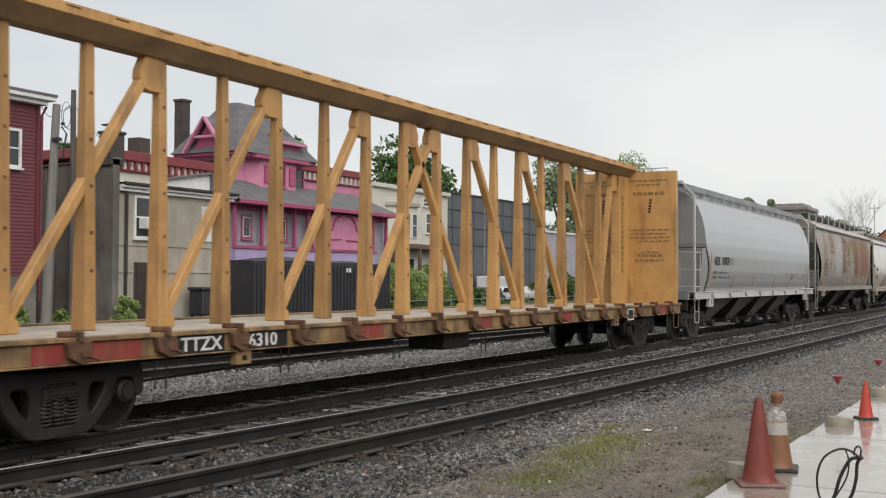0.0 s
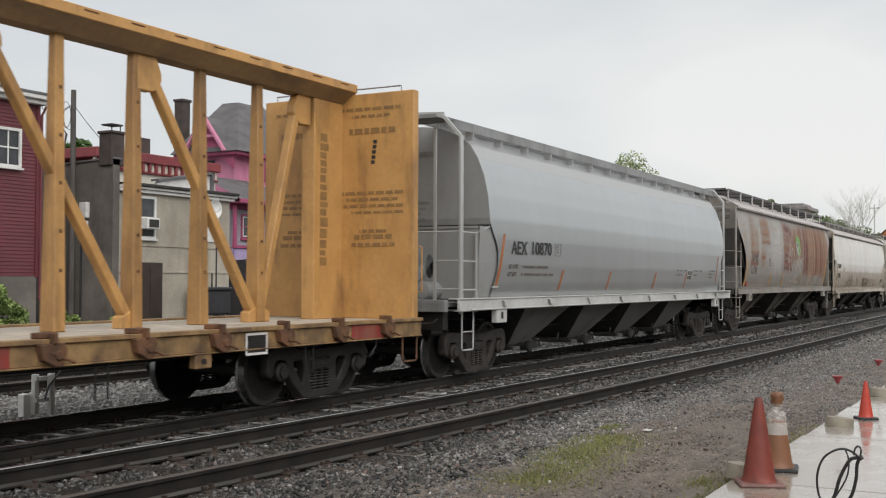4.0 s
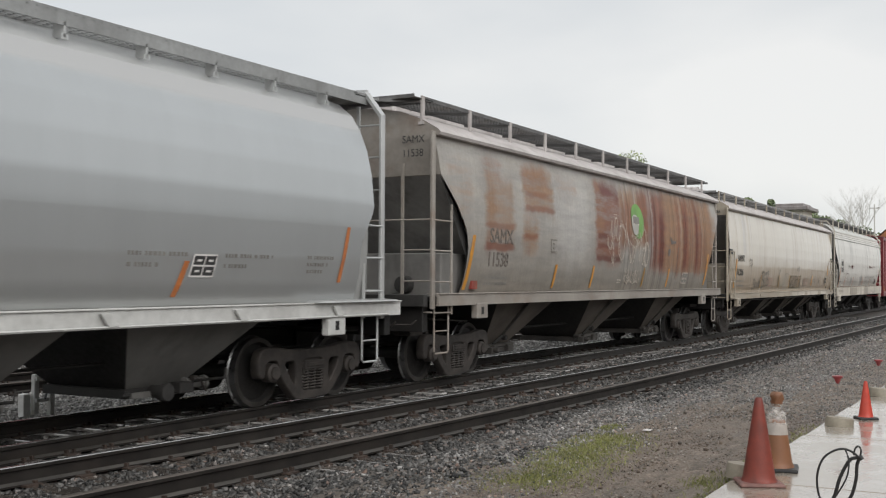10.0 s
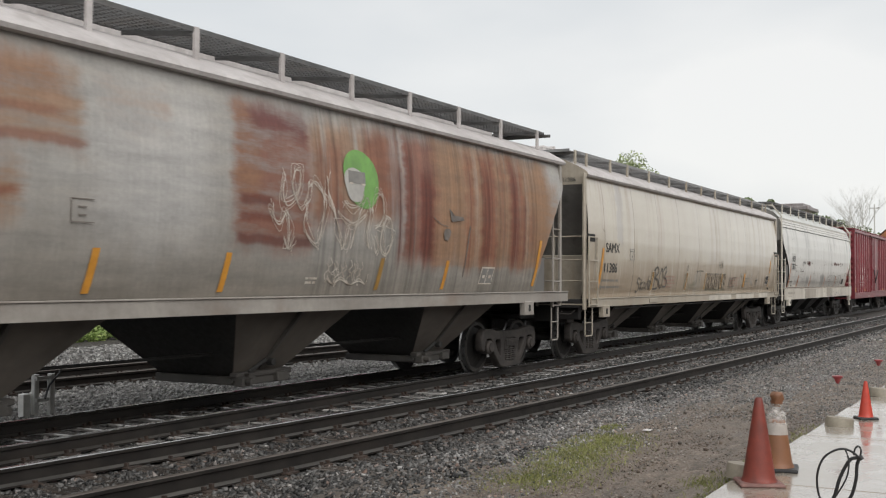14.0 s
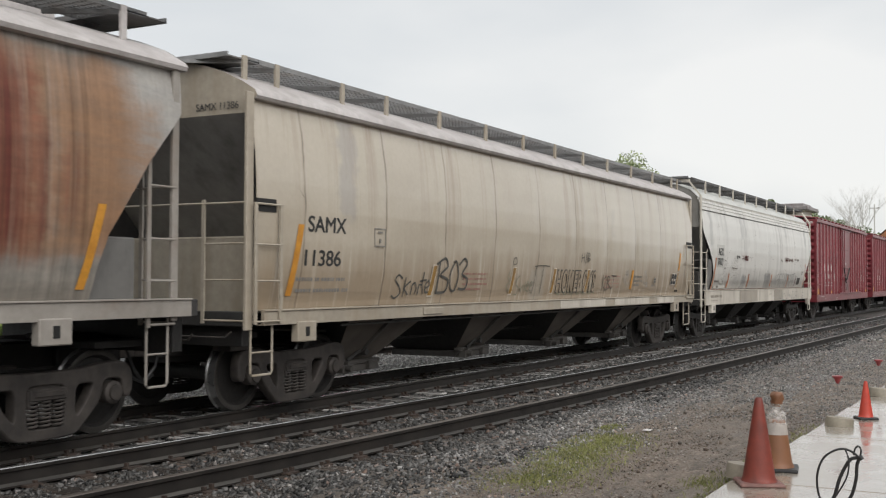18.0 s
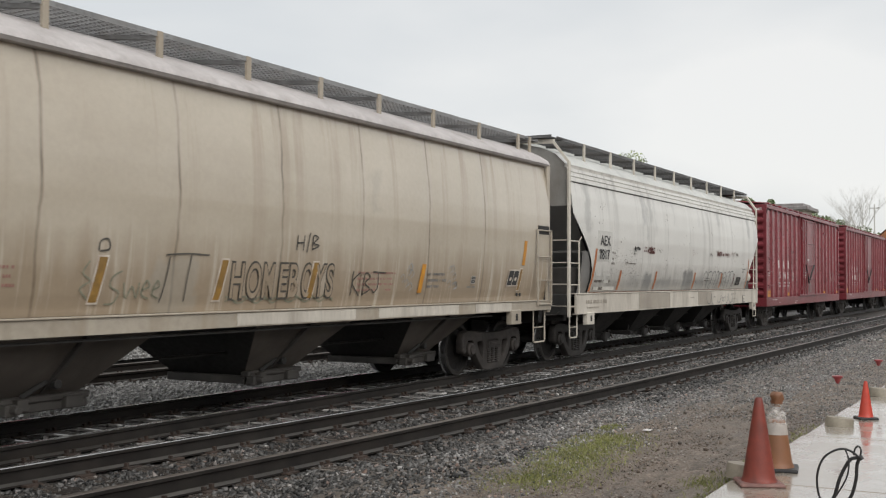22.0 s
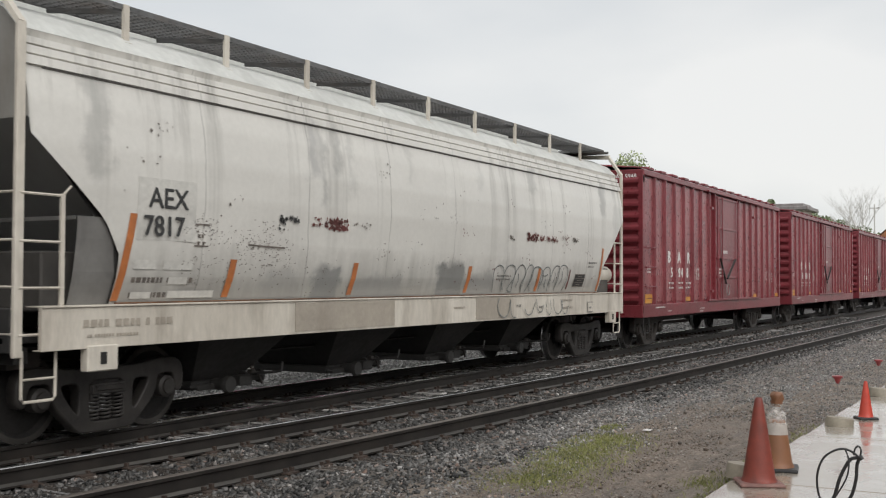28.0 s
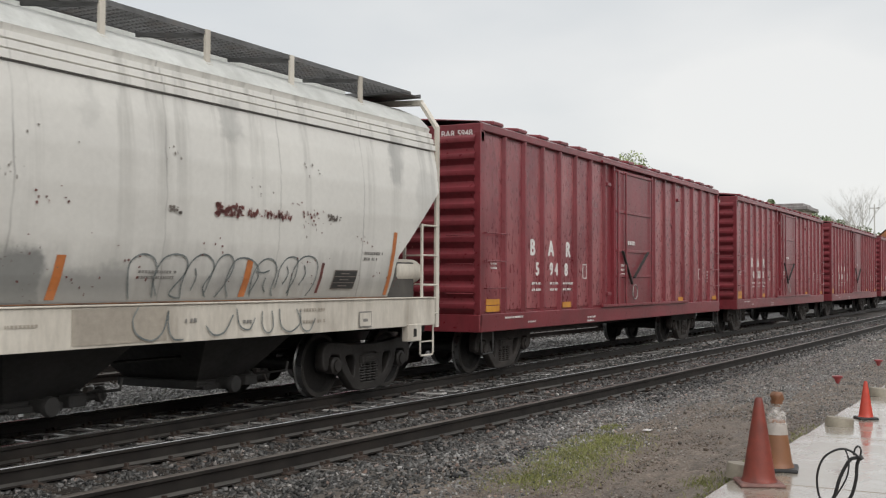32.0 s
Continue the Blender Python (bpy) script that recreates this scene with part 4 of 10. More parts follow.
# the wooded bank that closes the place behind the platform
bank_rows = []
for v in range(9):
    row = []
    for i in range(121):
        x = -150 + 2.5 * i
        crest = 6.0 + 2.2 * noise.noise((x * 0.05, 3, 0)) + 1.6 * noise.noise((x * 0.21, 7, 0)) + 0.8 * noise.noise((x * 0.7, 1, 0))
        u = v / 8
        row.append((x, -34 - 7 * u * u + 0.7 * noise.noise((x * 0.5, u * 6, 4)), -0.3 + (crest + 0.3) * math.sin(u * math.pi / 2) + 0.5 * u * noise.noise((x * 0.8, u * 5, 9))))
    bank_rows.append(row)
bank = part("wooded_bank", Shape().grid(bank_rows), surf("dark_leafy_bank", (0.045, 0.065, 0.025), (0.075, 0.095, 0.04), 0.9, s1=0.6, s2=3, mott=0.7, bump=0.6, dist=0.2), smooth=60)
tagged(bank, "dark green wooded bank behind the platform", "backdrop", kind="structure")


# a long unseen wall, added behind the camera to darken what the cars reflect
BACK_WALL = surf("dull_brown_wall", (0.19, 0.165, 0.145), (0.14, 0.12, 0.105), 0.85, s1=0.8, s2=12, bump=0.2)
tagged(part("wall_south", Shape().box(-45, 70, -10.4, -10.0, -0.3, 5.4), BACK_WALL), "unseen plain brown wall added behind the platform to darken reflections", "wall", kind="structure")

# ---- running gear ----
WHEEL_R = 0.457
TRAIN, WHEELS = [], []


def wheelset_mesh():
    """Axle with two flanged wheels; the rims are polished."""
    sh, mats = Shape(), []
    prof = [(0.14, 0.085), (0.14, 0.055), (0.19, 0.035), (0.36, 0.005), (0.395, 0.062), (0.44, 0.068), (0.457, 0.06), (0.463, -0.035), (0.486, -0.052), (0.482, -0.068), (0.395, -0.068), (0.36, -0.02), (0.16, -0.06), (0.10, -0.06)]
    pick = [0, 0, 0, 0, 2, 2, 1, 1, 2, 0, 0, 0, 0]
    n = 40
    for side in (-1, 1):
        sh.lathe([(r, side * (0.7525 + h)) for r, h in prof], axis="y", n=n)
        mats += [p for p in pick for _ in range(n)] + [0, 0]
    sh.lathe([(0.075, -1.12), (0.075, -0.80), (0.10, -0.79), (0.085, 0.0), (0.10, 0.79), (0.075, 0.80), (0.075, 1.12)], axis="y", n=14)
    mats += [0] * (6 * 14 + 2)
    me = bpy.data.meshes.new("wheelset")
    me.from_pydata(sh.v, [], sh.f)
    bm = bmesh.new()
    bm.from_mesh(me)
    bmesh.ops.recalc_face_normals(bm, faces=bm.faces)
    bm.to_mesh(me)
    bm.free()
    me.shade_smooth()
    me.set_sharp_from_angle(angle=radians(40))
    me.materials.append(WHEEL)
    me.materials.append(TREAD)
    me.materials.append(RIM)
    me.polygons.foreach_set("material_index", mats)
    return me


def rounded(loop, times=2):
    """Cuts the corners of a closed line."""
    for _ in range(times):
        out = []
        for (ax, az), (bx, bz) in zip(loop, loop[1:] + loop[:1]):
            out += [(ax * 0.78 + bx * 0.22, az * 0.78 + bz * 0.22), (ax * 0.22 + bx * 0.78, az * 0.22 + bz * 0.78)]
        loop = out
    return loop


def cast_plate(name, outer, holes, half, edge, material):
    """A cast plate in the xz plane with rounded openings and rounded edges."""
    cu = bpy.data.curves.new(name, "CURVE")
    cu.dimensions, cu.fill_mode, cu.extrude, cu.bevel_depth, cu.bevel_resolution = "2D", "BOTH", half, edge, 1
    for loop in [outer] + holes:
        line = rounded(loop)
        sp = cu.splines.new("POLY")
        sp.points.add(len(line) - 1)
        for q, (x, z) in zip(sp.points, line):
            q.co = (x, z, 0, 1)
        sp.use_cyclic_u = True
    tmp = bpy.data.objects.new(name, cu)
    me = bpy.data.meshes.new_from_object(tmp)
    bpy.data.objects.remove(tmp)
    me.transform(Matrix.Rotation(radians(90), 4, "X"))
    me.materials.clear()
    me.materials.append(material)
    return me


def side_frame_mesh():
    right = [(0.45, 0.715), (0.78, 0.765), (1.0, 0.775), (1.12, 0.735), (1.17, 0.62), (1.165, 0.46), (1.12, 0.40), (1.06, 0.42), (1.045, 0.585), (0.97, 0.625), (0.81, 0.625), (0.745, 0.585), (0.725, 0.44), (0.66, 0.34), (0.50, 0.19), (0.40, 0.095), (0.28, 0.07)]
    outer = [(-x, z) for x, z in right[::-1]] + right
    holes = [[(-0.255, 0.60), (-0.255, 0.175), (-0.15, 0.155), (0.15, 0.155), (0.255, 0.175), (0.255, 0.60), (0.12, 0.615), (-0.12, 0.615)]]
    for w in (-1, 1):
        holes.append([(w * 0.365, 0.60), (w * 0.62, 0.60), (w * 0.635, 0.53), (w * 0.50, 0.33), (w * 0.40, 0.235), (w * 0.365, 0.29)])
    return cast_plate("side_frame", outer, holes, 0.055, 0.018, CAST)


def coil_shape():
    pts = [(0.066 * math.cos(a), 0.066 * math.sin(a), 0.175 + 0.275 * a / (2 * math.pi * 7)) for a in [2 * math.pi * 7 * i / 77 for i in range(78)]]
    return Shape().tube(pts, 0.0145, 6)


GEAR = {
    "wheelset": wheelset_mesh(),
    "bolster": mesh_of("truck", Shape().box(-0.2, 0.2, -1.05, 1.05, 0.52, 0.66).box(-0.24, 0.24, -0.35, 0.35, 0.55, 0.76).box(-0.66, -0.6, -0.7, 0.7, 0.36, 0.44).box(0.6, 0.66, -0.7, 0.7, 0.36, 0.44), CAST, bevel=0.015),
    "side_frame": side_frame_mesh(),
    "bolster_end": mesh_of("bolster_end", Shape().box(-0.235, 0.235, -0.085, 0.085, 0.455, 0.575).box(-0.19, 0.19, -0.10, -0.08, 0.49, 0.55), CAST, bevel=0.014),
    "wedge": mesh_of("wedge", Shape().box(-0.0225, 0.0225, -0.07, 0.07, 0.40, 0.56), CAST, bevel=0.008),
    "spring": mesh_of("spring", coil_shape(), CAST, smooth=50),
    "bearing_cap": mesh_of("bearing_cap", Shape().lathe([(0.125, -0.10), (0.125, 0.04), (0.105, 0.055), (0.09, 0.06), (0.085, 0.085), (0.03, 0.09)], axis="y", n=18), CAST, smooth=35),
}


def dark_gear():
    out = {}
    for key, me in GEAR.items():
        if key == "wheelset":
            out[key] = me
            continue
        c = me.copy()
        c.materials.clear()
        c.materials.append(CAST_BLACK)
        out[key] = c
    return out


GEAR_BLACK = dark_gear()


def truck(car, x, GEAR=GEAR):
    """A two-axle truck at x on its car."""
    t = part("truck", GEAR["bolster"], CAST, car, "greasy dark cast-steel truck", at=pose(x, 0, 0))
    for side in (-1, 1):
        part("side_frame", GEAR["side_frame"], CAST, t, at=pose(0, side * 1.0, 0))
        part("bolster_end", GEAR["bolster_end"], CAST, t, at=pose(0, side * 1.03, 0))
        for dx in (-0.2225, 0.2225):
            part("wedge", GEAR["wedge"], CAST, t, at=pose(dx, side * 1.02, 0))
        for dx in (-0.165, 0.0, 0.165):
            part("spring", GEAR["spring"], CAST, t, at=pose(dx, side * 1.03, 0))
        for ax in (-0.889, 0.889):
            part("bearing_cap", GEAR["bearing_cap"], CAST, t, at=pose(ax, side * 1.05, WHEEL_R, 0, 0, 0 if side > 0 else 180))
    for i, ax in enumerate((-0.889, 0.889)):
        w = part("wheelset", GEAR["wheelset"], WHEEL, t, "pair of dark flanged steel wheels", at=pose(ax, 0, WHEEL_R))
        WHEELS.append((w, ax, 37 * len(WHEELS) % 90))


def coupler(car, x, way):
    sh = Shape().beam((x, 0, 0.87), (x + way * 0.42, 0, 0.87), 0.16, 0.18).prism([(x + way * 0.38, -0.16), (x + way * 0.60, -0.14), (x + way * 0.62, 0.02), (x + way * 0.50, 0.16), (x + way * 0.38, 0.14)][:: way], 0.72, 1.0, plane="xy")
    part("coupler", sh, CAST, car, bevel=0.015)
    hose = [(x + way * 0.1, -0.3, 0.85), (x + way * 0.2, -0.32, 0.6), (x + way * 0.38, -0.3, 0.42), (x + way * 0.56, -0.28, 0.5)]
    part("brake_hose", Shape().tube(hose, 0.022, 6), RUBBER, car, smooth=50)


def stirrup(car, x, y, z0, z1, wide, material):
    """The U-shaped step that hangs under the end of the sill."""
    pts = [(x - wide / 2, y, z1), (x - wide / 2, y, z0 + 0.03), (x - wide / 2 + 0.03, y, z0), (x + wide / 2 - 0.03, y, z0), (x + wide / 2, y, z0 + 0.03), (x + wide / 2, y, z1)]
    st = Shape().tube(pts, 0.016, 6)
    if z1 - z0 > 0.45:
        st.tube([(x - wide / 2, y, (z0 + z1) / 2 - 0.03), (x + wide / 2, y, (z0 + z1) / 2 - 0.03)], 0.013, 6)
    part("step", st, material, car, smooth=50)


def hw(half, z):
    """The half width of a car at a height: a number, or a profile of (half width, height)."""
    return half if isinstance(half, (int, float)) else side_half(half, z)


def bars(car, name, x, z, half, lines, material, h=0.035, gap=0.06, seed=1):
    """Small unreadable writing as rows of plain bars on the side of a car."""
    rng = random.Random(seed)
    sh = Shape()
    for i, w in enumerate(lines):
        cx, zz = x, z - i * (h + gap)
        while cx < x + w - 0.02:
            bw = min(rng.uniform(0.6, 1.3) * h, x + w - cx)
            a, b = hw(half, zz) + 0.005, hw(half, zz + h) + 0.005
            sh.add([(cx, -a, zz), (cx + bw, -a, zz), (cx + bw, -b, zz + h), (cx, -b, zz + h)], [(0, 1, 2, 3)])
            cx += bw + h * (0.35 if rng.random() < 0.8 else 1.2)
    return tagged(part(name, sh, material, car), kind="stuff")


def tape(car, x, z0, z1, half, wide, material, lean=0.0, name="reflective_tape", lift=0.009):
    sh, n = Shape(), 6
    rows = []
    for i in range(n + 1):
        u = i / n
        z = z0 + (z1 - z0) * u
        h = hw(half, z) + lift
        rows.append([(x - lean * (1 - u), -h, z), (x - lean * (1 - u) + wide, -h, z)])
    sh.grid(rows)
    return part(name, sh, material, car)


def squiggle(car, name, pts, half, r, material, label="", rows=9):
    """A sprayed line through points (x, z), drawn as a flat ribbon on the side."""
    fine = []
    n = len(pts)
    for i in range(n - 1):
        p = [pts[max(0, min(n - 1, k))] for k in (i - 1, i, i + 1, i + 2)]
        for s in range(rows):
            u = s / rows
            fine.append(tuple(0.5 * (2 * p[1][c] + (p[2][c] - p[0][c]) * u + (2 * p[0][c] - 5 * p[1][c] + 4 * p[2][c] - p[3][c]) * u * u + (3 * p[1][c] - p[0][c] - 3 * p[2][c] + p[3][c]) * u ** 3) for c in (0, 1)))
    fine.append(pts[-1])
    left, right = [], []
    for i, q in enumerate(fine):
        a, b = fine[max(i - 1, 0)], fine[min(i + 1, len(fine) - 1)]
        d = Vector((b[0] - a[0], b[1] - a[1]))
        if d.length < 1e-6:
            d = Vector((1, 0))
        d.normalize()
        for side, line in ((1, left), (-1, right)):
            z = q[1] + side * d.x * r
            line.append((q[0] - side * d.y * r, -hw(half, z) - 0.012, z))
    return part(name, Shape().grid([left, right]), material, car, label)


def flecks(car, name, x0, x1, z0, z1, n, size, material, half, seed, tall=1.0, clumps=0):
    """Small uneven flakes on the side of a car, joined; some lie in clumps."""
    rng = random.Random(seed)
    sh = Shape()
    spots = [(rng.uniform(x0, x1), rng.uniform(z0, z1)) for _ in range(clumps)]
    for _ in range(n):
        x, z = rng.uniform(x0, x1), rng.uniform(z0, z1)
        if spots:
            sx, sz = rng.choice(spots)
            x, z = sx + rng.gauss(0, 0.16), sz + rng.gauss(0, 0.07)
        w, h = size * rng.uniform(0.3, 1.3), size * rng.uniform(0.3, 1.2) * tall
        k = rng.randint(5, 7)
        ring = [(x + w * rng.uniform(0.5, 1) * math.cos(6.283 * j / k), z + h * rng.uniform(0.5, 1) * math.sin(6.283 * j / k)) for j in range(k)]
        sh.add([(a, -hw(half, b) - 0.0125, b) for a, b in ring], [tuple(range(k))])
    return tagged(part(name, sh, material, car), kind="stuff")


def end_letters(car, text, height, x, y, z, material, wide=1.0):
    """Letters on the end of a car that faces the oncoming view."""
    return letters("lettering", text, height, material, car, Matrix(((0, 0, -1, x), (-1, 0, 0, y), (0, 1, 0, z), (0, 0, 0, 1))), wide)


# ---- covered hopper cars ----
def side_half(profile, z):
    for (ha, za), (hb, zb) in zip(profile, profile[1:]):
        if za <= z <= zb:
            return ha + (hb - ha) * (z - za) / (zb - za)
    return profile[-1][0] if z > profile[-1][1] else profile[0][0]


def edge_x(edge, z):
    for (za, xa), (zb, xb) in zip(edge, edge[1:]):
        if za <= z <= zb:
            return xa + (xb - xa) * (z - za) / (zb - za)
    return edge[0][1] if z < edge[0][0] else edge[-1][1]


def hopper_car(start, length, profile, roof, edge_l, edge_r, mats, sill, bays, bay_half, trucks, label, posts, seams, knee, slope_m=None, end_box=0.0, braces=True, name="hopper_car", bay_m=None, gear=None, box_m=None, gate_m=None, hatch=4.66, webs=None, pads=None):
    """profile: (half width, height) from the sill to the eave; roof: the same from the eave to the ridge; edges: how far from each end the side sheet begins at a height."""
    car = thing(name, label, "hopper car", "freight cars of the train", at=pose(start, MAIN_Y, 0))
    side_m, roof_m, end_m, low_m, sill_m = mats
    z0, z1 = profile[0][1], profile[-1][1]
    # side sheets, in panels with shallow seams
    for s in (-1, 1):
        rows = []
        zs = sorted(set([z0 + (z1 - z0) * i / 26 for i in range(27)] + [p[1] for p in profile]))
        for z in zs:
            xl, xr = edge_x(edge_l, z), length - edge_x(edge_r, z)
            row = []
            for i in range(121):
                u = i / 120
                x = xl + (xr - xl) * u
                h = side_half(profile, z)
                for q in seams:
                    h -= 0.010 * math.exp(-((x - q) / 0.06) ** 2)
                h += 0.007 * noise.noise((x * 0.8, z * 0.5, s * 5)) + 0.003 * noise.noise((x * 2.3, z * 0.9, s * 9))
                row.append((x, s * h, z))
            rows.append(row)
        part("side_sheet", Shape().grid(rows), side_m, car, smooth=60)
    # roof skin
    rows = []
    rl, rr = edge_x(edge_l, z1), length - edge_x(edge_r, z1)
    prof = [(-h, z) for h, z in roof] + [(h, z) for h, z in roof[::-1][1:]]
    for i in range(41):
        x = rl + (rr - rl) * i / 40
        rows.append([(x, y, z) for y, z in prof])
    part("roof", Shape().grid(rows), roof_m, car, smooth=40)
    # trough hatch along the roof
    part("hatch", Shape().box(rl + 0.7, rr - 0.7, -0.34, 0.34, roof[-1][1] - 0.06, hatch), roof_m, car, bevel=0.04)
    for i in range(int((rr - rl - 2.0) / 1.5)):
        x = rl + 1.2 + 1.5 * i
        part("hatch_clamp", Shape().box(x, x + 0.06, -0.36, 0.36, hatch - 0.05, hatch + 0.03), roof_m, car, bevel=0.01)
    # end sheets, slope sheets and what stands under them
    for xe, way, edge in ((rl, 1, edge_l), (rr, -1, edge_r)):
        upper = [(h, z) for h, z in profile if z >= knee]
        upper = [(side_half(profile, knee), knee)] + [p for p in upper if p[1] > knee + 0.01]
        loop = [(-h, z) for h, z in upper] + [(-h, z) for h, z in roof[1:]]
        loop += [(h, z) for h, z in roof[::-1][1:]] + [(h, z) for h, z in upper[::-1][1:]]
        xin = edge_x(edge, knee)
        top = [(way * edge_x(edge, z) if way > 0 else length - edge_x(edge, z), y, z) for y, z in loop]
        part("end_sheet", Shape().add(top, [tuple(range(len(top)))]), end_m, car)
        base = xin if way > 0 else length - xin
        hk, hl = side_half(profile, knee), side_half(profile, z0)
        slope = [[(base, -hk + 0.02, knee), (base, hk - 0.02, knee)], [(base + way * 2.3, -hl + 0.05, z0 - 0.1), (base + way * 2.3, hl - 0.05, z0 - 0.1)]]
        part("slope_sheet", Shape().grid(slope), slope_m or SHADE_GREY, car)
        if end_box:
            xb = base + way * 0.35
            part("end_box", Shape().box(min(xb, xb + way * 1.2), max(xb, xb + way * 1.2), -hl + 0.08, hl - 0.08, sill[1] - 0.05, end_box), box_m or END_GREY, car, bevel=0.02)
        # side webs that close the triangle inside the side sheets
        for s in (-1, 1):
            web = [(edge_x(edge, z) if way > 0 else length - edge_x(edge, z), s * (side_half(profile, z) - 0.03), z) for z in (z0, z0 + 0.3, z0 + 0.6, knee)]
            web.append((base + way * 2.3, s * (hl - 0.06), z0))
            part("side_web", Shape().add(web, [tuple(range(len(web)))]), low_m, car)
        # the end platform, its bracing and the shear plate
        xo = 0.0 if way > 0 else length
        part("end_platform", Shape().box(min(xo, xo + way * 2.4), max(xo, xo + way * 2.4), -1.42, 1.42, sill[0] + 0.06, sill[0] + 0.13).box(min(xo, xo + way * 0.12), max(xo, xo + way * 0.12), -1.5, 1.5, sill[0] - 0.02, sill[1]), low_m, car, bevel=0.01)
        for s in (-1, 1) if braces else ():
            part("end_brace", Shape().beam((xo + way * 0.35, s * 0.45, sill[1]), (base + way * 0.35, s * 0.5, knee - 0.25), 0.14, 0.05, up=(0, 1, 0)), low_m, car)
        if braces:
            part("centre_web", Shape().prism([(xo + way * 0.5, sill[0]), (xo + way * 2.6, sill[0]), (base + way * 0.5, knee - 0.35)][:: way], -0.02, 0.02), low_m, car)
        part("end_sill", Shape().box(*sorted((xo + way * 0.14, xo + way * 0.30)), -1.40, 1.40, 0.86, sill[0] + 0.02).box(*sorted((xo + way * 0.30, xo + way * 1.0)), -0.95, 0.95, 0.92, 1.0), BLACK, car, bevel=0.01)
        part("draft_gear", Shape().box(*sorted((xo - way * 0.05, xo + way * 0.9)), -0.26, 0.26, 0.70, 1.06), BLACK, car, bevel=0.015)
        part("cut_lever", Shape().tube([(xo - way * 0.04, -1.38, 1.05), (xo - way * 0.06, -1.3, 0.98), (xo - way * 0.06, -0.4, 0.98), (xo - way * 0.12, -0.1, 1.05)], 0.013, 6), CAST, car)
        if way > 0:
            part("brake_cylinder", Shape().lathe([(0.06, 0.55), (0.14, 0.57), (0.15, 0.62), (0.15, 1.0), (0.12, 1.06), (0.05, 1.12)], origin=(0, -0.75, sill[0] + 0.32), axis="x", n=16), low_m, car, smooth=40)
            part("brake_rigging", Shape().tube([(0.6, -0.5, 0.82), (2.9, -0.35, 0.74)], 0.022, 6).tube([(1.2, -0.9, 1.02), (2.6, -0.9, 0.95)], 0.02, 6).box(0.35, 0.75, -1.05, -0.75, 0.78, 0.95), CAST, car, bevel=0.01)
        coupler(car, xo, -way)
    # stub sills at the ends, side sills with their brackets
    for a, b in ((0.1, bays[0] - bay_half + 0.3), (bays[-1] + bay_half - 0.3, length - 0.1)):
        part("stub_sill", Shape().box(a, b, -0.18, 0.18, 0.62, 0.98), BLACK, car, bevel=0.01)
    zs0, zs1, hs = sill
    for s in (-1, 1):
        angle = [(hs - 0.12, zs0 - 0.012), (hs, zs0 - 0.012), (hs, zs1), (hs + 0.02, zs1), (hs + 0.02, zs1 + 0.018), (hs - 0.22, zs1 + 0.018), (hs - 0.22, zs1), (hs - 0.05, zs1), (hs - 0.05, zs0), (hs - 0.12, zs0)]
        part("side_sill", Shape().prism([(s * a, z) for a, z in angle], 0.25, length - 0.25, plane="yz"), sill_m, car, bevel=0.004)
        for x in pads or (trucks[0] + 0.05, trucks[1] - 0.05):
            pad = Shape().box(x - 0.2, x + 0.2, min(s * (hs - 0.09), s * (hs + 0.025)), max(s * (hs - 0.09), s * (hs + 0.025)), zs0 - 0.24, zs0 + 0.02)
            jp = part("jacking_pad", pad, sill_m, car, bevel=0.012)
            part("jacking_hole", Shape().box(x - 0.04, x + 0.04, s * (hs + 0.028) - 0.003, s * (hs + 0.028) + 0.003, zs0 - 0.17, zs0 - 0.05), BLACK, jp)
    # the discharge bays: upside-down pyramids with an outlet gate
    for c in bays:
        b = Shape()
        top, low = zs1 + 0.02, 0.40
        t4 = [(c - bay_half, -hs + 0.12, top), (c + bay_half, -hs + 0.12, top), (c + bay_half, hs - 0.12, top), (c - bay_half, hs - 0.12, top)]
        l4 = [(c - 0.45, -0.62, low), (c + 0.45, -0.62, low), (c + 0.45, 0.62, low), (c - 0.45, 0.62, low)]
        b.hexa(l4, t4)
        bay = part("discharge_bay", b, bay_m or BAY_GREY, car)
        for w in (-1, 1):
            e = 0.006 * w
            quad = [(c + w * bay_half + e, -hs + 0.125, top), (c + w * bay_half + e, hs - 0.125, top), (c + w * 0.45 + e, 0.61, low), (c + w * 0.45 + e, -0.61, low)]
            part("bay_end_sheet", Shape().add(quad, [(0, 1, 2, 3)]), BLACK, bay, "black end sheet of the bay")
        gate = Shape().box(c - 0.52, c + 0.52, -0.68, 0.68, 0.30, 0.41).box(c - 0.60, c + 0.60, -0.74, -0.70, 0.33, 0.37).box(c + 0.2, c + 0.44, -0.86, -0.68, 0.31, 0.44)
        part("outlet_gate", gate, gate_m or SHADE_GREY, bay, bevel=0.012)
        if gate_m:
            part("gate_lever", Shape().beam((c - 0.35, -0.80, 0.47), (c - 0.05, -0.84, 0.62), 0.04, 0.05), SHADE_GREY, bay, bevel=0.008)
            part("gate_pinion", Shape().lathe([(0.05, -0.90), (0.05, -0.80)], origin=(c + 0.05, 0, 0.58), axis="y", n=12), SHADE_GREY, bay, bevel=0.006)
        else:
            # a side outlet: flanged pipe with its cap and clamp
            part("outlet_pipe", Shape().lathe([(0.05, c + 0.40), (0.085, c + 0.41), (0.085, c + 0.45), (0.06, c + 0.46), (0.06, c + 0.74), (0.09, c + 0.75), (0.09, c + 0.79), (0.03, c + 0.80)], origin=(0, -0.70, 0.40), axis="x", n=16), bay_m or SHADE_GREY, bay, smooth=35)
            part("outlet_plate", Shape().box(c - 0.48, c + 0.36, -0.76, -0.70, 0.30, 0.37), bay_m or SHADE_GREY, bay, bevel=0.01)
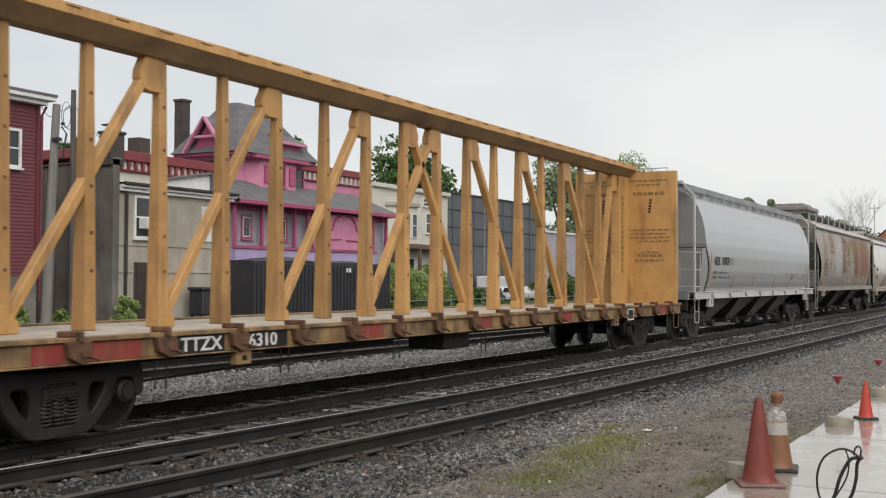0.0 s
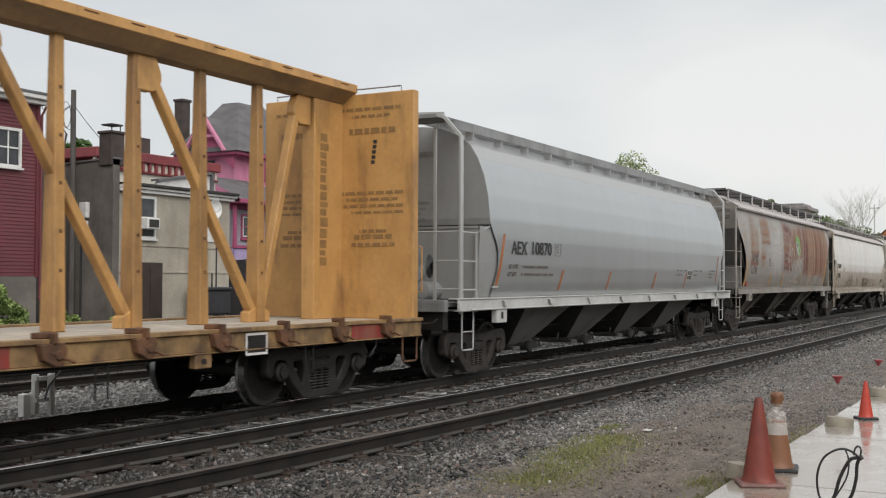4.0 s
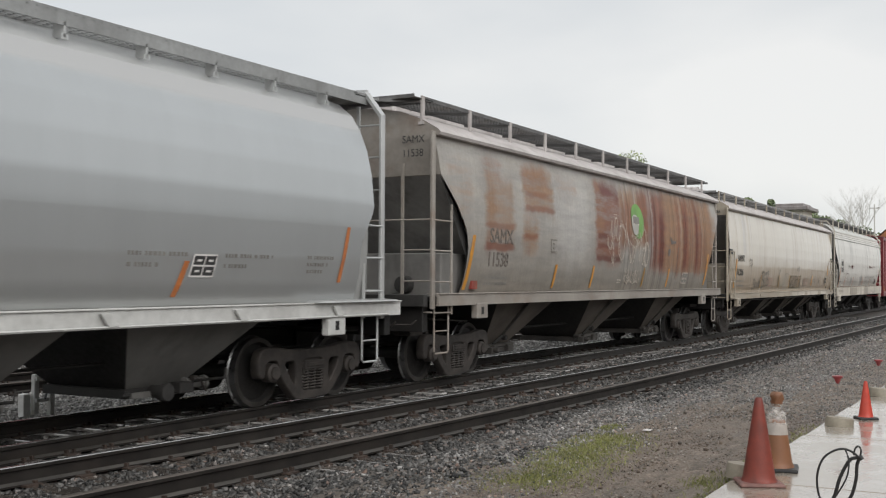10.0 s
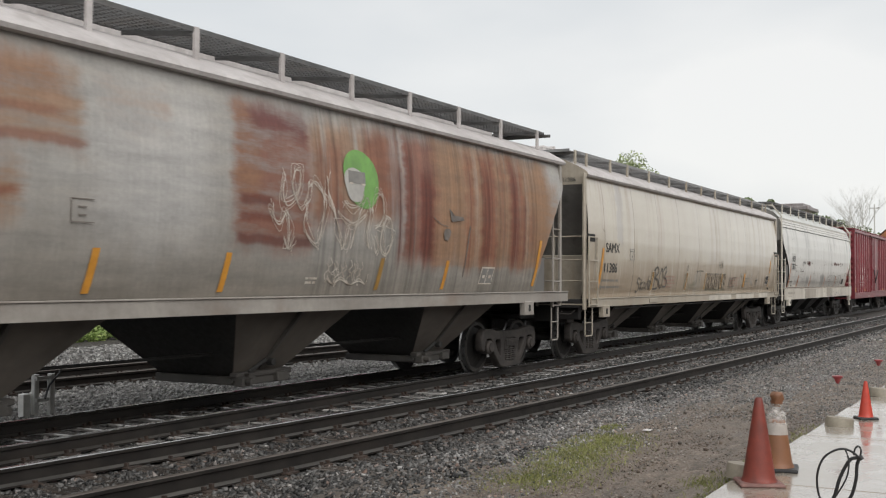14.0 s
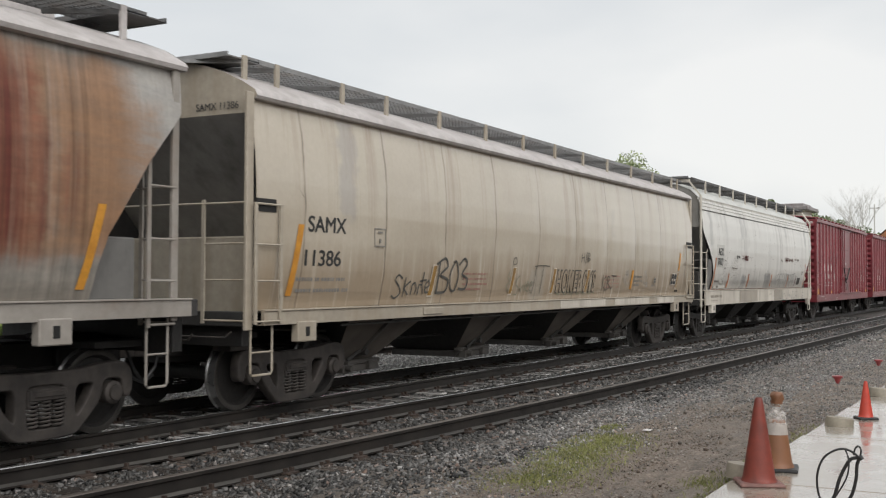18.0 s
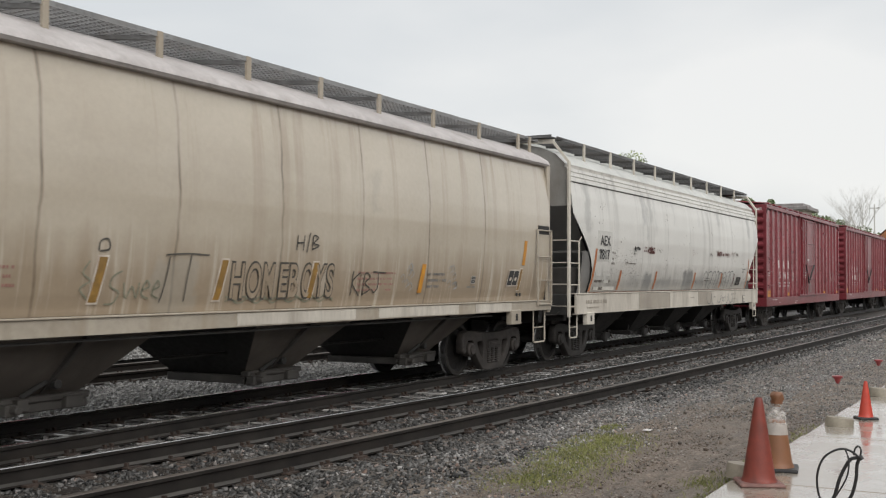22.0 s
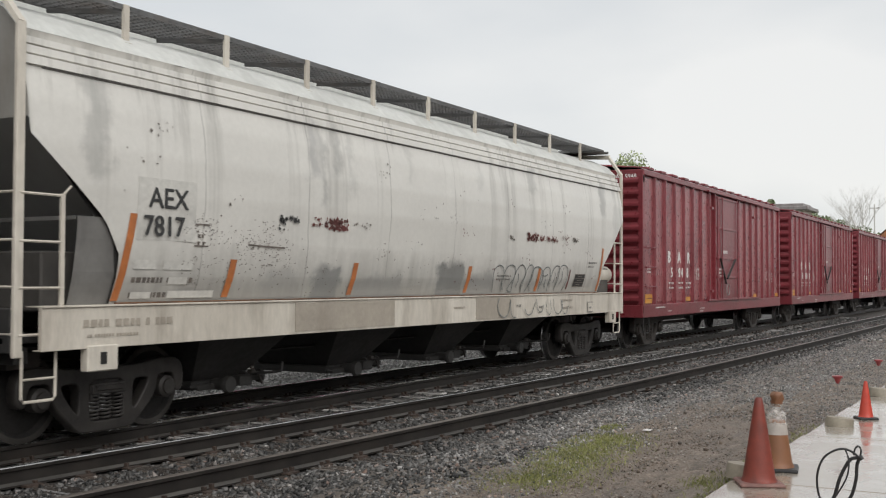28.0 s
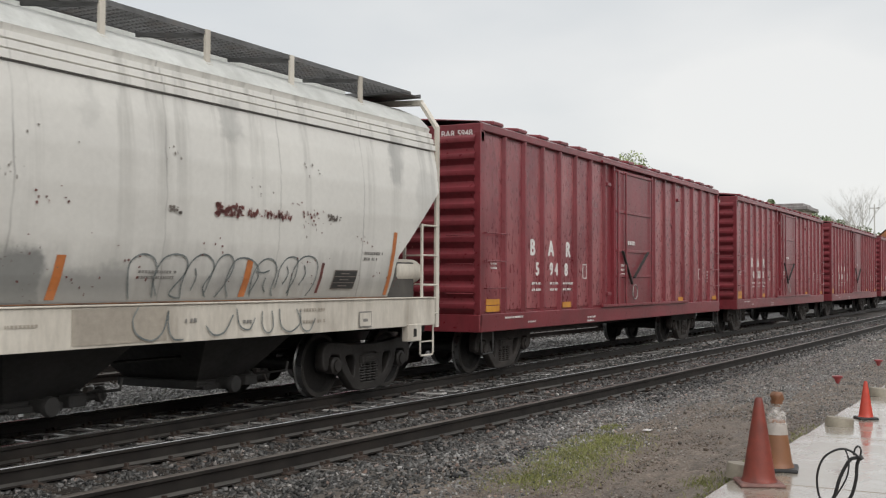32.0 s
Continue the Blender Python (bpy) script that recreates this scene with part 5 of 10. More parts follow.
            part("outlet_clamp", Shape().beam((c + 0.62, -0.80, 0.46), (c + 0.70, -0.82, 0.30), 0.03, 0.03).box(c + 0.50, c + 0.58, -0.80, -0.72, 0.42, 0.50), CAST, bay, bevel=0.006)
        if gate_m:
            # a broad skirt round the outlet and the gear that slides the gate
            part("outlet_skirt", Shape().box(c - 0.58, c + 0.58, -0.80, -0.66, 0.40, 0.47).box(c - 0.56, c + 0.56, -0.78, -0.68, 0.30, 0.40), gate_m, bay, bevel=0.015)
            part("gate_gear", Shape().box(c - 0.62, c - 0.46, -0.92, -0.79, 0.30, 0.42).box(c - 0.44, c - 0.30, -0.88, -0.79, 0.33, 0.46).tube([(c - 0.54, -1.02, 0.37), (c - 0.54, -0.80, 0.37)], 0.045, 10), gate_m, bay, bevel=0.01)
            part("bay_rib", Shape().hexa([(c - 0.03, -0.70, 0.46), (c + 0.03, -0.70, 0.46), (c + 0.03, -0.64, 0.46), (c - 0.03, -0.64, 0.46)], [(c - 0.03, -hs + 0.06, top - 0.05), (c + 0.03, -hs + 0.06, top - 0.05), (c + 0.03, -hs + 0.13, top - 0.05), (c - 0.03, -hs + 0.13, top - 0.05)]), gate_m, bay)
            continue
        part("outlet_cap", Shape().lathe([(0.03, -0.98), (0.10, -0.97), (0.11, -0.94), (0.11, -0.90), (0.075, -0.88), (0.075, -0.7)], origin=(c - 0.12, 0, 0.36), axis="y", n=14), SHADE_GREY, bay, smooth=40)
        part("gate_shaft", Shape().tube([(c + 0.5, -0.8, 0.44), (c + 0.5, -1.28, 0.5), (c + 0.5, -1.3, 0.62)], 0.018, 6), SHADE_GREY, bay)
    for a, b in zip([trucks[0] + 1.1] + [c + bay_half - 0.15 for c in bays], [c - bay_half + 0.15 for c in bays] + [trucks[1] - 1.1]):
        if b - a > 0.3:
            part("shear_plate", Shape().box(a, b, -hs + 0.3, hs - 0.3, zs1 - 0.05, zs1), BLACK, car)
    part("brake_pipe", Shape().tube([(1.2, -0.55, 0.72), (length - 1.2, -0.55, 0.72)], 0.022, 6), BLACK, car)
    for x in trucks:
        truck(car, x, gear or GEAR)
    # plates that close the ends of the body beside and behind the ladders
    for xo, way in ((0.0, 1), (length, -1))[:2 if webs and webs[3] else 1] if webs else ():
        edge = edge_l if way > 0 else edge_r
        wx, wz, wm, hole = webs
        for s in (-1, 1):
            zs = [zs1 + 0.02 + (wz - zs1 - 0.02) * k / 8 for k in range(9)]
            line = [(xo + way * (edge_x(edge, z) + 0.02), s * (side_half(profile, z) - 0.035), z) for z in zs]
            inner = [(xo + way * wx, s * (side_half(profile, z) - 0.035), z) for z in zs]
            part("side_plate", Shape().grid([inner, line]), wm, car)
        xw = xo + way * wx
        hl = side_half(profile, wz) - 0.05
        if hole:
            cy, cz, ry, rz = hole
            ring, rim = [], []
            for k in range(32):
                a = 2 * math.pi * k / 32
                c, q = math.cos(a), math.sin(a)
                ring.append((xw, cy + ry * c, cz + rz * q))
                lim = min(((hl - cy) / c if c > 0 else (-hl - cy) / c) if abs(c) > 1e-6 else 9, ((wz - cz) / q if q > 0 else (zs1 - cz) / q) if abs(q) > 1e-6 else 9)
                rim.append((xw, cy + lim * c, cz + lim * q))
            part("bolster_web", Shape().grid([ring, rim], closed=True), wm, car)
        part("web_flange", Shape().box(*sorted((xw, xw - way * 0.10)), -0.06, -0.04, zs1, wz).box(*sorted((xw, xw - way * 0.10)), 0.75, 0.77, zs1, wz).box(*sorted((xw - way * 0.01, xw - way * 0.02)), -hl, hl, wz - 0.04, wz), wm, car)
    # corner posts up to the roof; the rungs of both ladders run from the post to a stile on the side and one on the end
    for k_end, (xo, way) in enumerate(((0.0, 1), (length, -1))):
        g = posts["ends"][k_end]
        xp, hp, rungs = xo + way * g["x"], posts["half"], g["rungs"]
        for s in (-1, 1):
            part("corner_post", Shape().beam((xp, s * hp, zs0 - 0.06), (xp, s * hp, posts["bend"]), posts["w"], 0.05, up=(0, 1, 0)), posts["mat"], car, bevel=0.008)
            if posts.get("kink"):
                part("post_head", Shape().beam((xp, s * hp, posts["bend"] - 0.01), (xp - way * 0.06, s * (hp - 0.32), posts["top"]), posts["w"], 0.05, up=(0, 0, 1)).beam((xp - way * 0.06, s * (hp - 0.3), posts["top"]), (xp - way * 0.06, 0, posts["top"] + 0.06), 0.06, 0.09), posts["mat"], car)
            out = posts.get("out", 0.02)
            xs, ys = xp + way * g["side"], s * (hp - g["end"])
            side = part("side_ladder", Shape().beam((xs, s * (hp + out), rungs[-1] - 0.03), (xs, s * (hp + out), g["side_up"]), 0.05, 0.025, up=(0, 1, 0)), posts["mat"], car)
            if out > 0.05:
                part("side_stile", Shape().beam((xp + way * 0.03, s * (hp + out), rungs[-1] - 0.03), (xp + way * 0.03, s * (hp + out), g["side_up"]), 0.05, 0.025, up=(0, 1, 0)), posts["mat"], side)
            back = part("end_ladder", Shape().beam((xp - way * 0.02, ys, rungs[-1] - 0.03), (xp - way * 0.02, ys, g["end_up"]), 0.05, 0.025, up=(1, 0, 0)), posts["mat"], car)
            for z in rungs:
                part("rung", Shape().tube([(xp, s * (hp + out), z), (xs + way * 0.03, s * (hp + out), z)], 0.015, 6), posts["mat"], side)
                part("rung", Shape().tube([(xp - way * 0.02, s * hp, z + 0.01), (xp - way * 0.02, ys, z + 0.01)], 0.015, 6), posts["mat"], back)
            for z in g.get("tall", ()):
                part("rung", Shape().tube([(xp - way * 0.02, s * hp, z), (xp - way * 0.02, ys, z)], 0.015, 6), posts["mat"], back)
            if g.get("stay"):
                part("ladder_stay", Shape().tube([(xs, s * (hp + out), rungs[0]), g["stay"] if s < 0 else (g["stay"][0], -g["stay"][1], g["stay"][2])], 0.013, 6), posts["mat"], side)
            if s < 0:
                stirrup(car, xp + way * (g["side"] * 0.55), s * (hp - 0.02), 0.52, zs0, g["side"] * 0.8, posts["mat"])
        part("end_handrail", Shape().tube([(xp - way * 0.03, -hp + g["end"], rungs[0] + 0.01), (xp - way * 0.03, hp - g["end"], rungs[0] + 0.01)], 0.015, 6), posts["mat"], car)
    return car


def roof_walk(car, x0, x1, z, y0, y1, posts, mat, post_mat, post_low, brackets=True, fascia=0.0, straps=False):
    """A raised grating along each side of the roof, on upright brackets."""
    for s in (-1, 1):
        deep = fascia or 0.03
        rim = Shape().box(x0, x1, *sorted((s * y1, s * (y1 - 0.012))), z - deep, z + 0.03).box(x0, x1, *sorted((s * y0, s * (y0 + 0.012))), z - 0.03, z + 0.03)
        w = part("roof_walk", rim, mat, car, "steel grating walkway on the roof")
        n = int((y1 - y0) / 0.06)
        for i in range(1, n):
            y = y0 + (y1 - y0) * i / n
            part("grating_bar", Shape().box(x0, x1, s * y - 0.004, s * y + 0.004, z - 0.012, z + 0.014), mat, w)
        cross = Shape()
        for i in range(int((x1 - x0) / 0.12)):
            x = x0 + 0.12 * i
            cross.box(x, x + 0.02, *sorted((s * y0, s * y1)), z - 0.008, z + 0.006)
        tagged(part("grating_rung", cross, mat, w), kind="stuff")
        for x in posts:
            if brackets:
                part("walk_bracket", Shape().box(x - 0.04, x + 0.04, s * y1 - 0.018, s * y1 + 0.018, post_low, z + 0.03).box(x - 0.055, x + 0.055, s * y1 - 0.05, s * y1 + 0.05, post_low - 0.03, post_low + 0.015), post_mat, w)
                # arms take the darker grating colour for the shade under the walk
                part("walk_arm", Shape().beam((x, s * y1, z - 0.045), (x - 0.45, s * y0, z - 0.045), 0.05, 0.05), mat, w)
        for x in posts[2::2] if straps else []:
            part("walk_strap", Shape().beam((x - 0.75, s * (y1 + 0.12), post_low - 0.02), (x - 0.1, s * y0, z - 0.03), 0.05, 0.012), mat, w)
    for x in (x0, x1):
        part("end_walk", Shape().box(x - 0.3, x + 0.3, -y1, y1, z - 0.022, z - 0.008).box(x - 0.31, x - 0.29, -y1, y1, z - 0.03, z + 0.03).box(x + 0.29, x + 0.31, -y1, y1, z - 0.03, z + 0.03), mat, car)


def at_side(x, z, prof, height):
    """The pose of letters that lie on a curved side."""
    a, b = side_half(prof, z), side_half(prof, z + height)
    m = side_half(prof, z + height / 2)
    return on_side(x, z, a + 0.008 + max(0.0, m - (a + b) / 2), math.degrees(math.atan((b - a) / height)))


# the pale grey round-sided hopper
AEX_PROF = [(1.50, 1.38), (1.56, 1.62), (1.605, 1.95), (1.625, 2.4), (1.62, 2.75), (1.58, 3.15), (1.50, 3.5), (1.38, 3.8), (1.24, 4.02)]
grey_hopper = hopper_car(28.62, 18.03, AEX_PROF, [(1.24, 4.02), (1.02, 4.2), (0.6, 4.36), (0.0, 4.42)],
                         [(1.38, 1.62), (1.9, 1.72), (2.2, 1.72), (2.62, 1.42), (2.66, 1.38), (4.1, 1.38)], [(1.38, 1.3), (2.2, 1.25), (2.66, 0.95), (4.1, 0.95)],
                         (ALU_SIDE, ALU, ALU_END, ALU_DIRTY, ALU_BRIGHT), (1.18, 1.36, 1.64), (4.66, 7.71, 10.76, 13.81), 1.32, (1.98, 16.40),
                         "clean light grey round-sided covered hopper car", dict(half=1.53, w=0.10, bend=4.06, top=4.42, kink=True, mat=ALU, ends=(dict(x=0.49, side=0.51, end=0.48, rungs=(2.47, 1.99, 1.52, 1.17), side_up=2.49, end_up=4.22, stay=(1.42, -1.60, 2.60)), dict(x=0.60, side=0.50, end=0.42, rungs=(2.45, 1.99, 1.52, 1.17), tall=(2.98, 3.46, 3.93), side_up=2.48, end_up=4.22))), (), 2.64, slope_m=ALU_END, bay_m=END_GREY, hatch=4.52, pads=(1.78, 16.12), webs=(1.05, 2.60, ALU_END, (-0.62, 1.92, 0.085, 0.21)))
roof_walk(grey_hopper, 0.45, 17.48, 4.37, 0.62, 1.24, [], ALU_DIRTY, ALU_DIRTY, 4.1, fascia=0.13)
for i in range(14):
    x = 1.5 + 1.15 * i
    part("walk_bracket", Shape().box(x - 0.012, x + 0.012, -1.24, -1.08, 4.12, 4.28).box(x - 0.04, x + 0.04, -1.24, -1.225, 4.10, 4.16), ALU, grey_hopper)
for x in (1.9, 3.9, 5.95, 7.95, 9.95, 12.05, 14.1, 16.1):
    part("pipe_bracket", Shape().prism([(x - 0.10, 1.33), (x + 0.03, 1.33), (x + 0.15, 1.205), (x + 0.02, 1.185)][::-1], -1.695, -1.655), ALU_BRIGHT, grey_hopper, bevel=0.004)
part("sill_pipe", Shape().tube([(0.6, -1.675, 1.19), (17.4, -1.675, 1.19)], 0.014, 6), ALU_BRIGHT, grey_hopper)
part("end_step_plate", Shape().hexa([(15.6, -1.72, 1.375), (17.6, -1.72, 1.375), (17.6, -1.45, 1.385), (15.6, -1.45, 1.385)], [(15.75, -1.70, 1.395), (17.6, -1.70, 1.395), (17.6, -1.45, 1.41), (15.75, -1.45, 1.41)]), ALU, grey_hopper, "thin folded plate over the sill end")
def panel(car, name, x0, x1, z0, z1, half, base, mark, cols=2, rows=2, lean=0.0, rim=0.025):
    """A stencilled consolidated-data panel: a dark field, its frame and its cells."""
    def quad(a, b, c, d, lift):
        k = lambda z: lean * (z - z0) / (z1 - z0)
        return Shape().grid([[(x + k(z), -hw(half, z) - lift, z) for x in (a, b)] for z in [c + (d - c) * i / 3 for i in range(4)]])
    p = part(name, quad(x0, x1, z0, z1, 0.013), mark, car, "white-framed stencilled data panel")
    wx, wz = (x1 - x0 - rim) / cols, (z1 - z0 - rim) / rows
    for i in range(cols):
        for j in range(rows):
            part("panel_cell", quad(x0 + rim + wx * i, x0 + wx * (i + 1), z0 + rim + wz * j, z0 + wz * (j + 1), 0.016), base, p)
            a, c = x0 + rim + wx * (i + 0.25), z0 + rim + wz * (j + 0.3)
            part("panel_mark", quad(a, a + wx * 0.4, c, c + wz * 0.2, 0.019), mark, p)
    return p


letters("lettering", "AEX", 0.235, MARK_BLACK, grey_hopper, on_side(2.24, 2.15, 1.632), 1.06, thick=0.006)
letters("lettering", "10870", 0.235, MARK_BLACK, grey_hopper, on_side(3.08, 2.16, 1.632), 1.16, thick=0.006)
letters("lettering", "LD LMT", 0.075, MARK_DULL, grey_hopper, at_side(2.16, 1.89, AEX_PROF, 0.075), 1.1, thick=0.005)
letters("lettering", "LT WT", 0.075, MARK_DULL, grey_hopper, at_side(2.16, 1.75, AEX_PROF, 0.075), 1.1, thick=0.005)
bars(grey_hopper, "small_writing", 2.72, 1.90, AEX_PROF, (1.2,), MARK_DULL, 0.05, 0.075)
bars(grey_hopper, "small_writing", 2.72, 1.76, AEX_PROF, (1.55,), MARK_DULL, 0.05, 0.075, 2)
bars(grey_hopper, "small_writing", 12.38, 1.93, AEX_PROF, (0.92,), MARK_FADED, 0.045, 0.05, 3)
bars(grey_hopper, "small_writing", 12.38, 1.81, AEX_PROF, (0.46,), MARK_FADED, 0.045, 0.05, 6)
bars(grey_hopper, "small_writing", 13.92, 1.93, AEX_PROF, (0.88,), MARK_FADED, 0.045, 0.05, 4)
bars(grey_hopper, "small_writing", 13.90, 1.81, AEX_PROF, (0.48,), MARK_FADED, 0.045, 0.05, 8)
bars(grey_hopper, "small_writing", 15.52, 1.94, AEX_PROF, (0.62, 0.5, 0.4), MARK_FADED, 0.045, 0.045, 9)
panel(grey_hopper, "data_panel", 13.32, 13.72, 1.70, 1.96, AEX_PROF, MARK_BLACK, MARK_WHITE, 2, 2, 0.06, 0.02)
part("data_frame", Shape().box(4.20, 4.50, -1.634, -1.63, 2.15, 2.16).box(4.20, 4.50, -1.634, -1.63, 2.38, 2.39).box(4.20, 4.21, -1.634, -1.63, 2.16, 2.38).box(4.49, 4.50, -1.634, -1.63, 2.16, 2.38).box(4.30, 4.40, -1.634, -1.63, 2.21, 2.225).box(4.30, 4.40, -1.634, -1.63, 2.27, 2.285).box(4.30, 4.315, -1.634, -1.63, 2.225, 2.33).box(4.30, 4.40, -1.634, -1.63, 2.33, 2.345), MARK_FADED, grey_hopper)
tape(grey_hopper, 1.90, 1.57, 2.50, AEX_PROF, 0.085, MARK_ORANGE, 0.20)
part("tape_foot", Shape().box(1.62, 1.80, -1.585, -1.54, 1.55, 1.575), ALU_BRIGHT, grey_hopper)
for x in (4.67, 7.38, 10.62, 13.24):
    tape(grey_hopper, x, 1.48, 1.88, AEX_PROF, 0.085, MARK_ORANGE, 0.16)
tape(grey_hopper, 16.40, 1.64, 2.39, AEX_PROF, 0.08, MARK_ORANGE, 0.17)
end_letters(grey_hopper, "AEX 10870", 0.10, 1.372, 0.17, 3.85, MARK_DULL, 1.05)
for i, w in enumerate((0.59, 0.52, 0.40, 0.50)):
    part("end_writing", Shape().box(1.370, 1.376, 0.16 - w, 0.16, 3.03 - 0.10 * i, 3.075 - 0.10 * i), MARK_FADED, grey_hopper)
TRAIN.append((grey_hopper, 28.62))

# the rust-streaked hopper
FLAT_PROF = [(1.48, 1.46), (1.53, 1.65), (1.575, 1.9), (1.61, 2.25), (1.63, 2.65), (1.625, 3.0), (1.60, 3.35), (1.56, 3.65), (1.50, 3.97)]
FLAT_ROOF = [(1.50, 3.97), (1.60, 3.975), (1.62, 4.02), (1.58, 4.07), (1.28, 4.24), (0.9, 4.38), (0.5, 4.46), (0.0, 4.49)]
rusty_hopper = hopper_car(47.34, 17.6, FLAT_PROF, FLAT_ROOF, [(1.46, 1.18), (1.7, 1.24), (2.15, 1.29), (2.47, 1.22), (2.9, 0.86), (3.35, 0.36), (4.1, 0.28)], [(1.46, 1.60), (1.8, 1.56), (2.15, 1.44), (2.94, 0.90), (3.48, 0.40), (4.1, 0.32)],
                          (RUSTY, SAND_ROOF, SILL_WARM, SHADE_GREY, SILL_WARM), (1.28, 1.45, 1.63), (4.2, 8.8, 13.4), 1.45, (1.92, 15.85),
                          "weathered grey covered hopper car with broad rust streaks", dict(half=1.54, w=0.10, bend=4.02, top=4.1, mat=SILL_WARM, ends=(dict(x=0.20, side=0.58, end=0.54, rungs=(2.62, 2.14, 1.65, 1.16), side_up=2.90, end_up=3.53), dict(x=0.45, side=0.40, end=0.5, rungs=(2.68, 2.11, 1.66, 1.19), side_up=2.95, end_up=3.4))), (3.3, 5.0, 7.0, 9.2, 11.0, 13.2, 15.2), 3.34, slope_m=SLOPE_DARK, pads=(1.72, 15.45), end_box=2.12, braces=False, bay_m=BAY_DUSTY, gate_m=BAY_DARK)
end_letters(rusty_hopper, "SAMX", 0.12, 0.24, -0.95, 3.86, MARK_BLACK, 0.92)
end_letters(rusty_hopper, "11538", 0.12, 0.24, -0.95, 3.64, MARK_BLACK, 0.92)
roof_walk(rusty_hopper, 0.35, 16.97, 4.58, 0.55, 1.28, [0.32] + [1.95 + 1.63 * i for i in range(10)], GRATE_DARK, SAND_ROOF, 4.18)
letters("lettering", "SAMX", 0.25, MARK_DULL, rusty_hopper, at_side(2.05, 2.33, FLAT_PROF, 0.24), 1.0, "faded dark stencilled letters", thick=0.005)
letters("lettering", "11538", 0.25, MARK_DULL, rusty_hopper, at_side(2.0, 1.92, FLAT_PROF, 0.24), 0.95, "faded dark stencilled numbers", thick=0.005)
bars(rusty_hopper, "small_writing", 2.0, 1.7, FLAT_PROF, (0.9, 0.9), MARK_FADED, 0.04, 0.06, 5)
tape(rusty_hopper, 1.42, 1.52, 2.43, FLAT_PROF, 0.11, MARK_AMBER, 0.19)
for x, m in ((5.02, MARK_AMBER), (7.05, MARK_AMBER), (10.42, MARK_OLD), (12.38, MARK_AMBER)):
    tape(rusty_hopper, x, 1.53, 1.99, FLAT_PROF, 0.10, m, 0.08)
tape(rusty_hopper, 15.98, 1.57, 2.43, FLAT_PROF, 0.11, MARK_AMBER, 0.19)
panel(rusty_hopper, "data_panel", 13.58, 14.06, 1.61, 1.90, FLAT_PROF, MARK_FADED, GRAFFITI_WHITE, 2, 1, 0.07, 0.022)
part("red_placard", Shape().box(1.50, 1.70, -1.56, -1.49, 1.53, 1.67), SILL_RED, rusty_hopper)
bars(rusty_hopper, "small_writing", 8.66, 1.68, FLAT_PROF, (0.26, 0.22), GRAFFITI_WHITE, 0.03, 0.025, 51)
part("data_frame", Shape().box(4.70, 5.0, -1.630, -1.624, 2.23, 2.24).box(4.70, 5.0, -1.630, -1.624, 2.46, 2.47).box(4.70, 4.71, -1.630, -1.624, 2.24, 2.46).box(4.80, 4.90, -1.630, -1.624, 2.30, 2.315).box(4.80, 4.90, -1.630, -1.624, 2.38, 2.395), MARK_DULL, rusty_hopper)


# sprayed paint: a green oval with a grey heart, and looping white strokes
def flat_patch(car, name, loop, half, lift, material, label=""):
    """A thin sprayed area inside a loop of points (x, z) on the side."""
    cx, cz = sum(p[0] for p in loop) / len(loop), sum(p[1] for p in loop) / len(loop)
    rows = [[(cx + (x - cx) * u, -hw(half, cz + (z - cz) * u) - lift, cz + (z - cz) * u) for x, z in loop] for u in (0.02, 0.35, 0.7, 1.0)]
    return part(name, Shape().grid(rows, closed=True), material, car, label)


def oval_of(cx, cz, rx, rz, lean, wave=0.04, n=30):
    return [(cx + rx * math.cos(a) * (1 + wave * math.sin(3 * a)) + lean * math.sin(a), cz + rz * math.sin(a) * (1 + wave * math.cos(2 * a))) for a in [2 * math.pi * k / n for k in range(n)]]


flat_patch(rusty_hopper, "green_oval", oval_of(9.84, 3.07, 0.43, 0.42, -0.08), FLAT_PROF, 0.012, GRAFFITI_GREEN, "bright green sprayed oval")
flat_patch(rusty_hopper, "grey_heart", oval_of(9.66, 2.98, 0.24, 0.26, -0.03, 0.1), FLAT_PROF, 0.015, PATCH_GREY, "grey smear inside the green oval")
tape(rusty_hopper, 9.50, 3.0, 3.17, FLAT_PROF, 0.42, MARK_FADED, 0.0, "grey_placard", lift=0.018)
for x in (9.52, 9.82):
    tape(rusty_hopper, x, 2.985, 3.01, FLAT_PROF, 0.09, GRAFFITI_WHITE, 0.0, "placard_corner", lift=0.021)
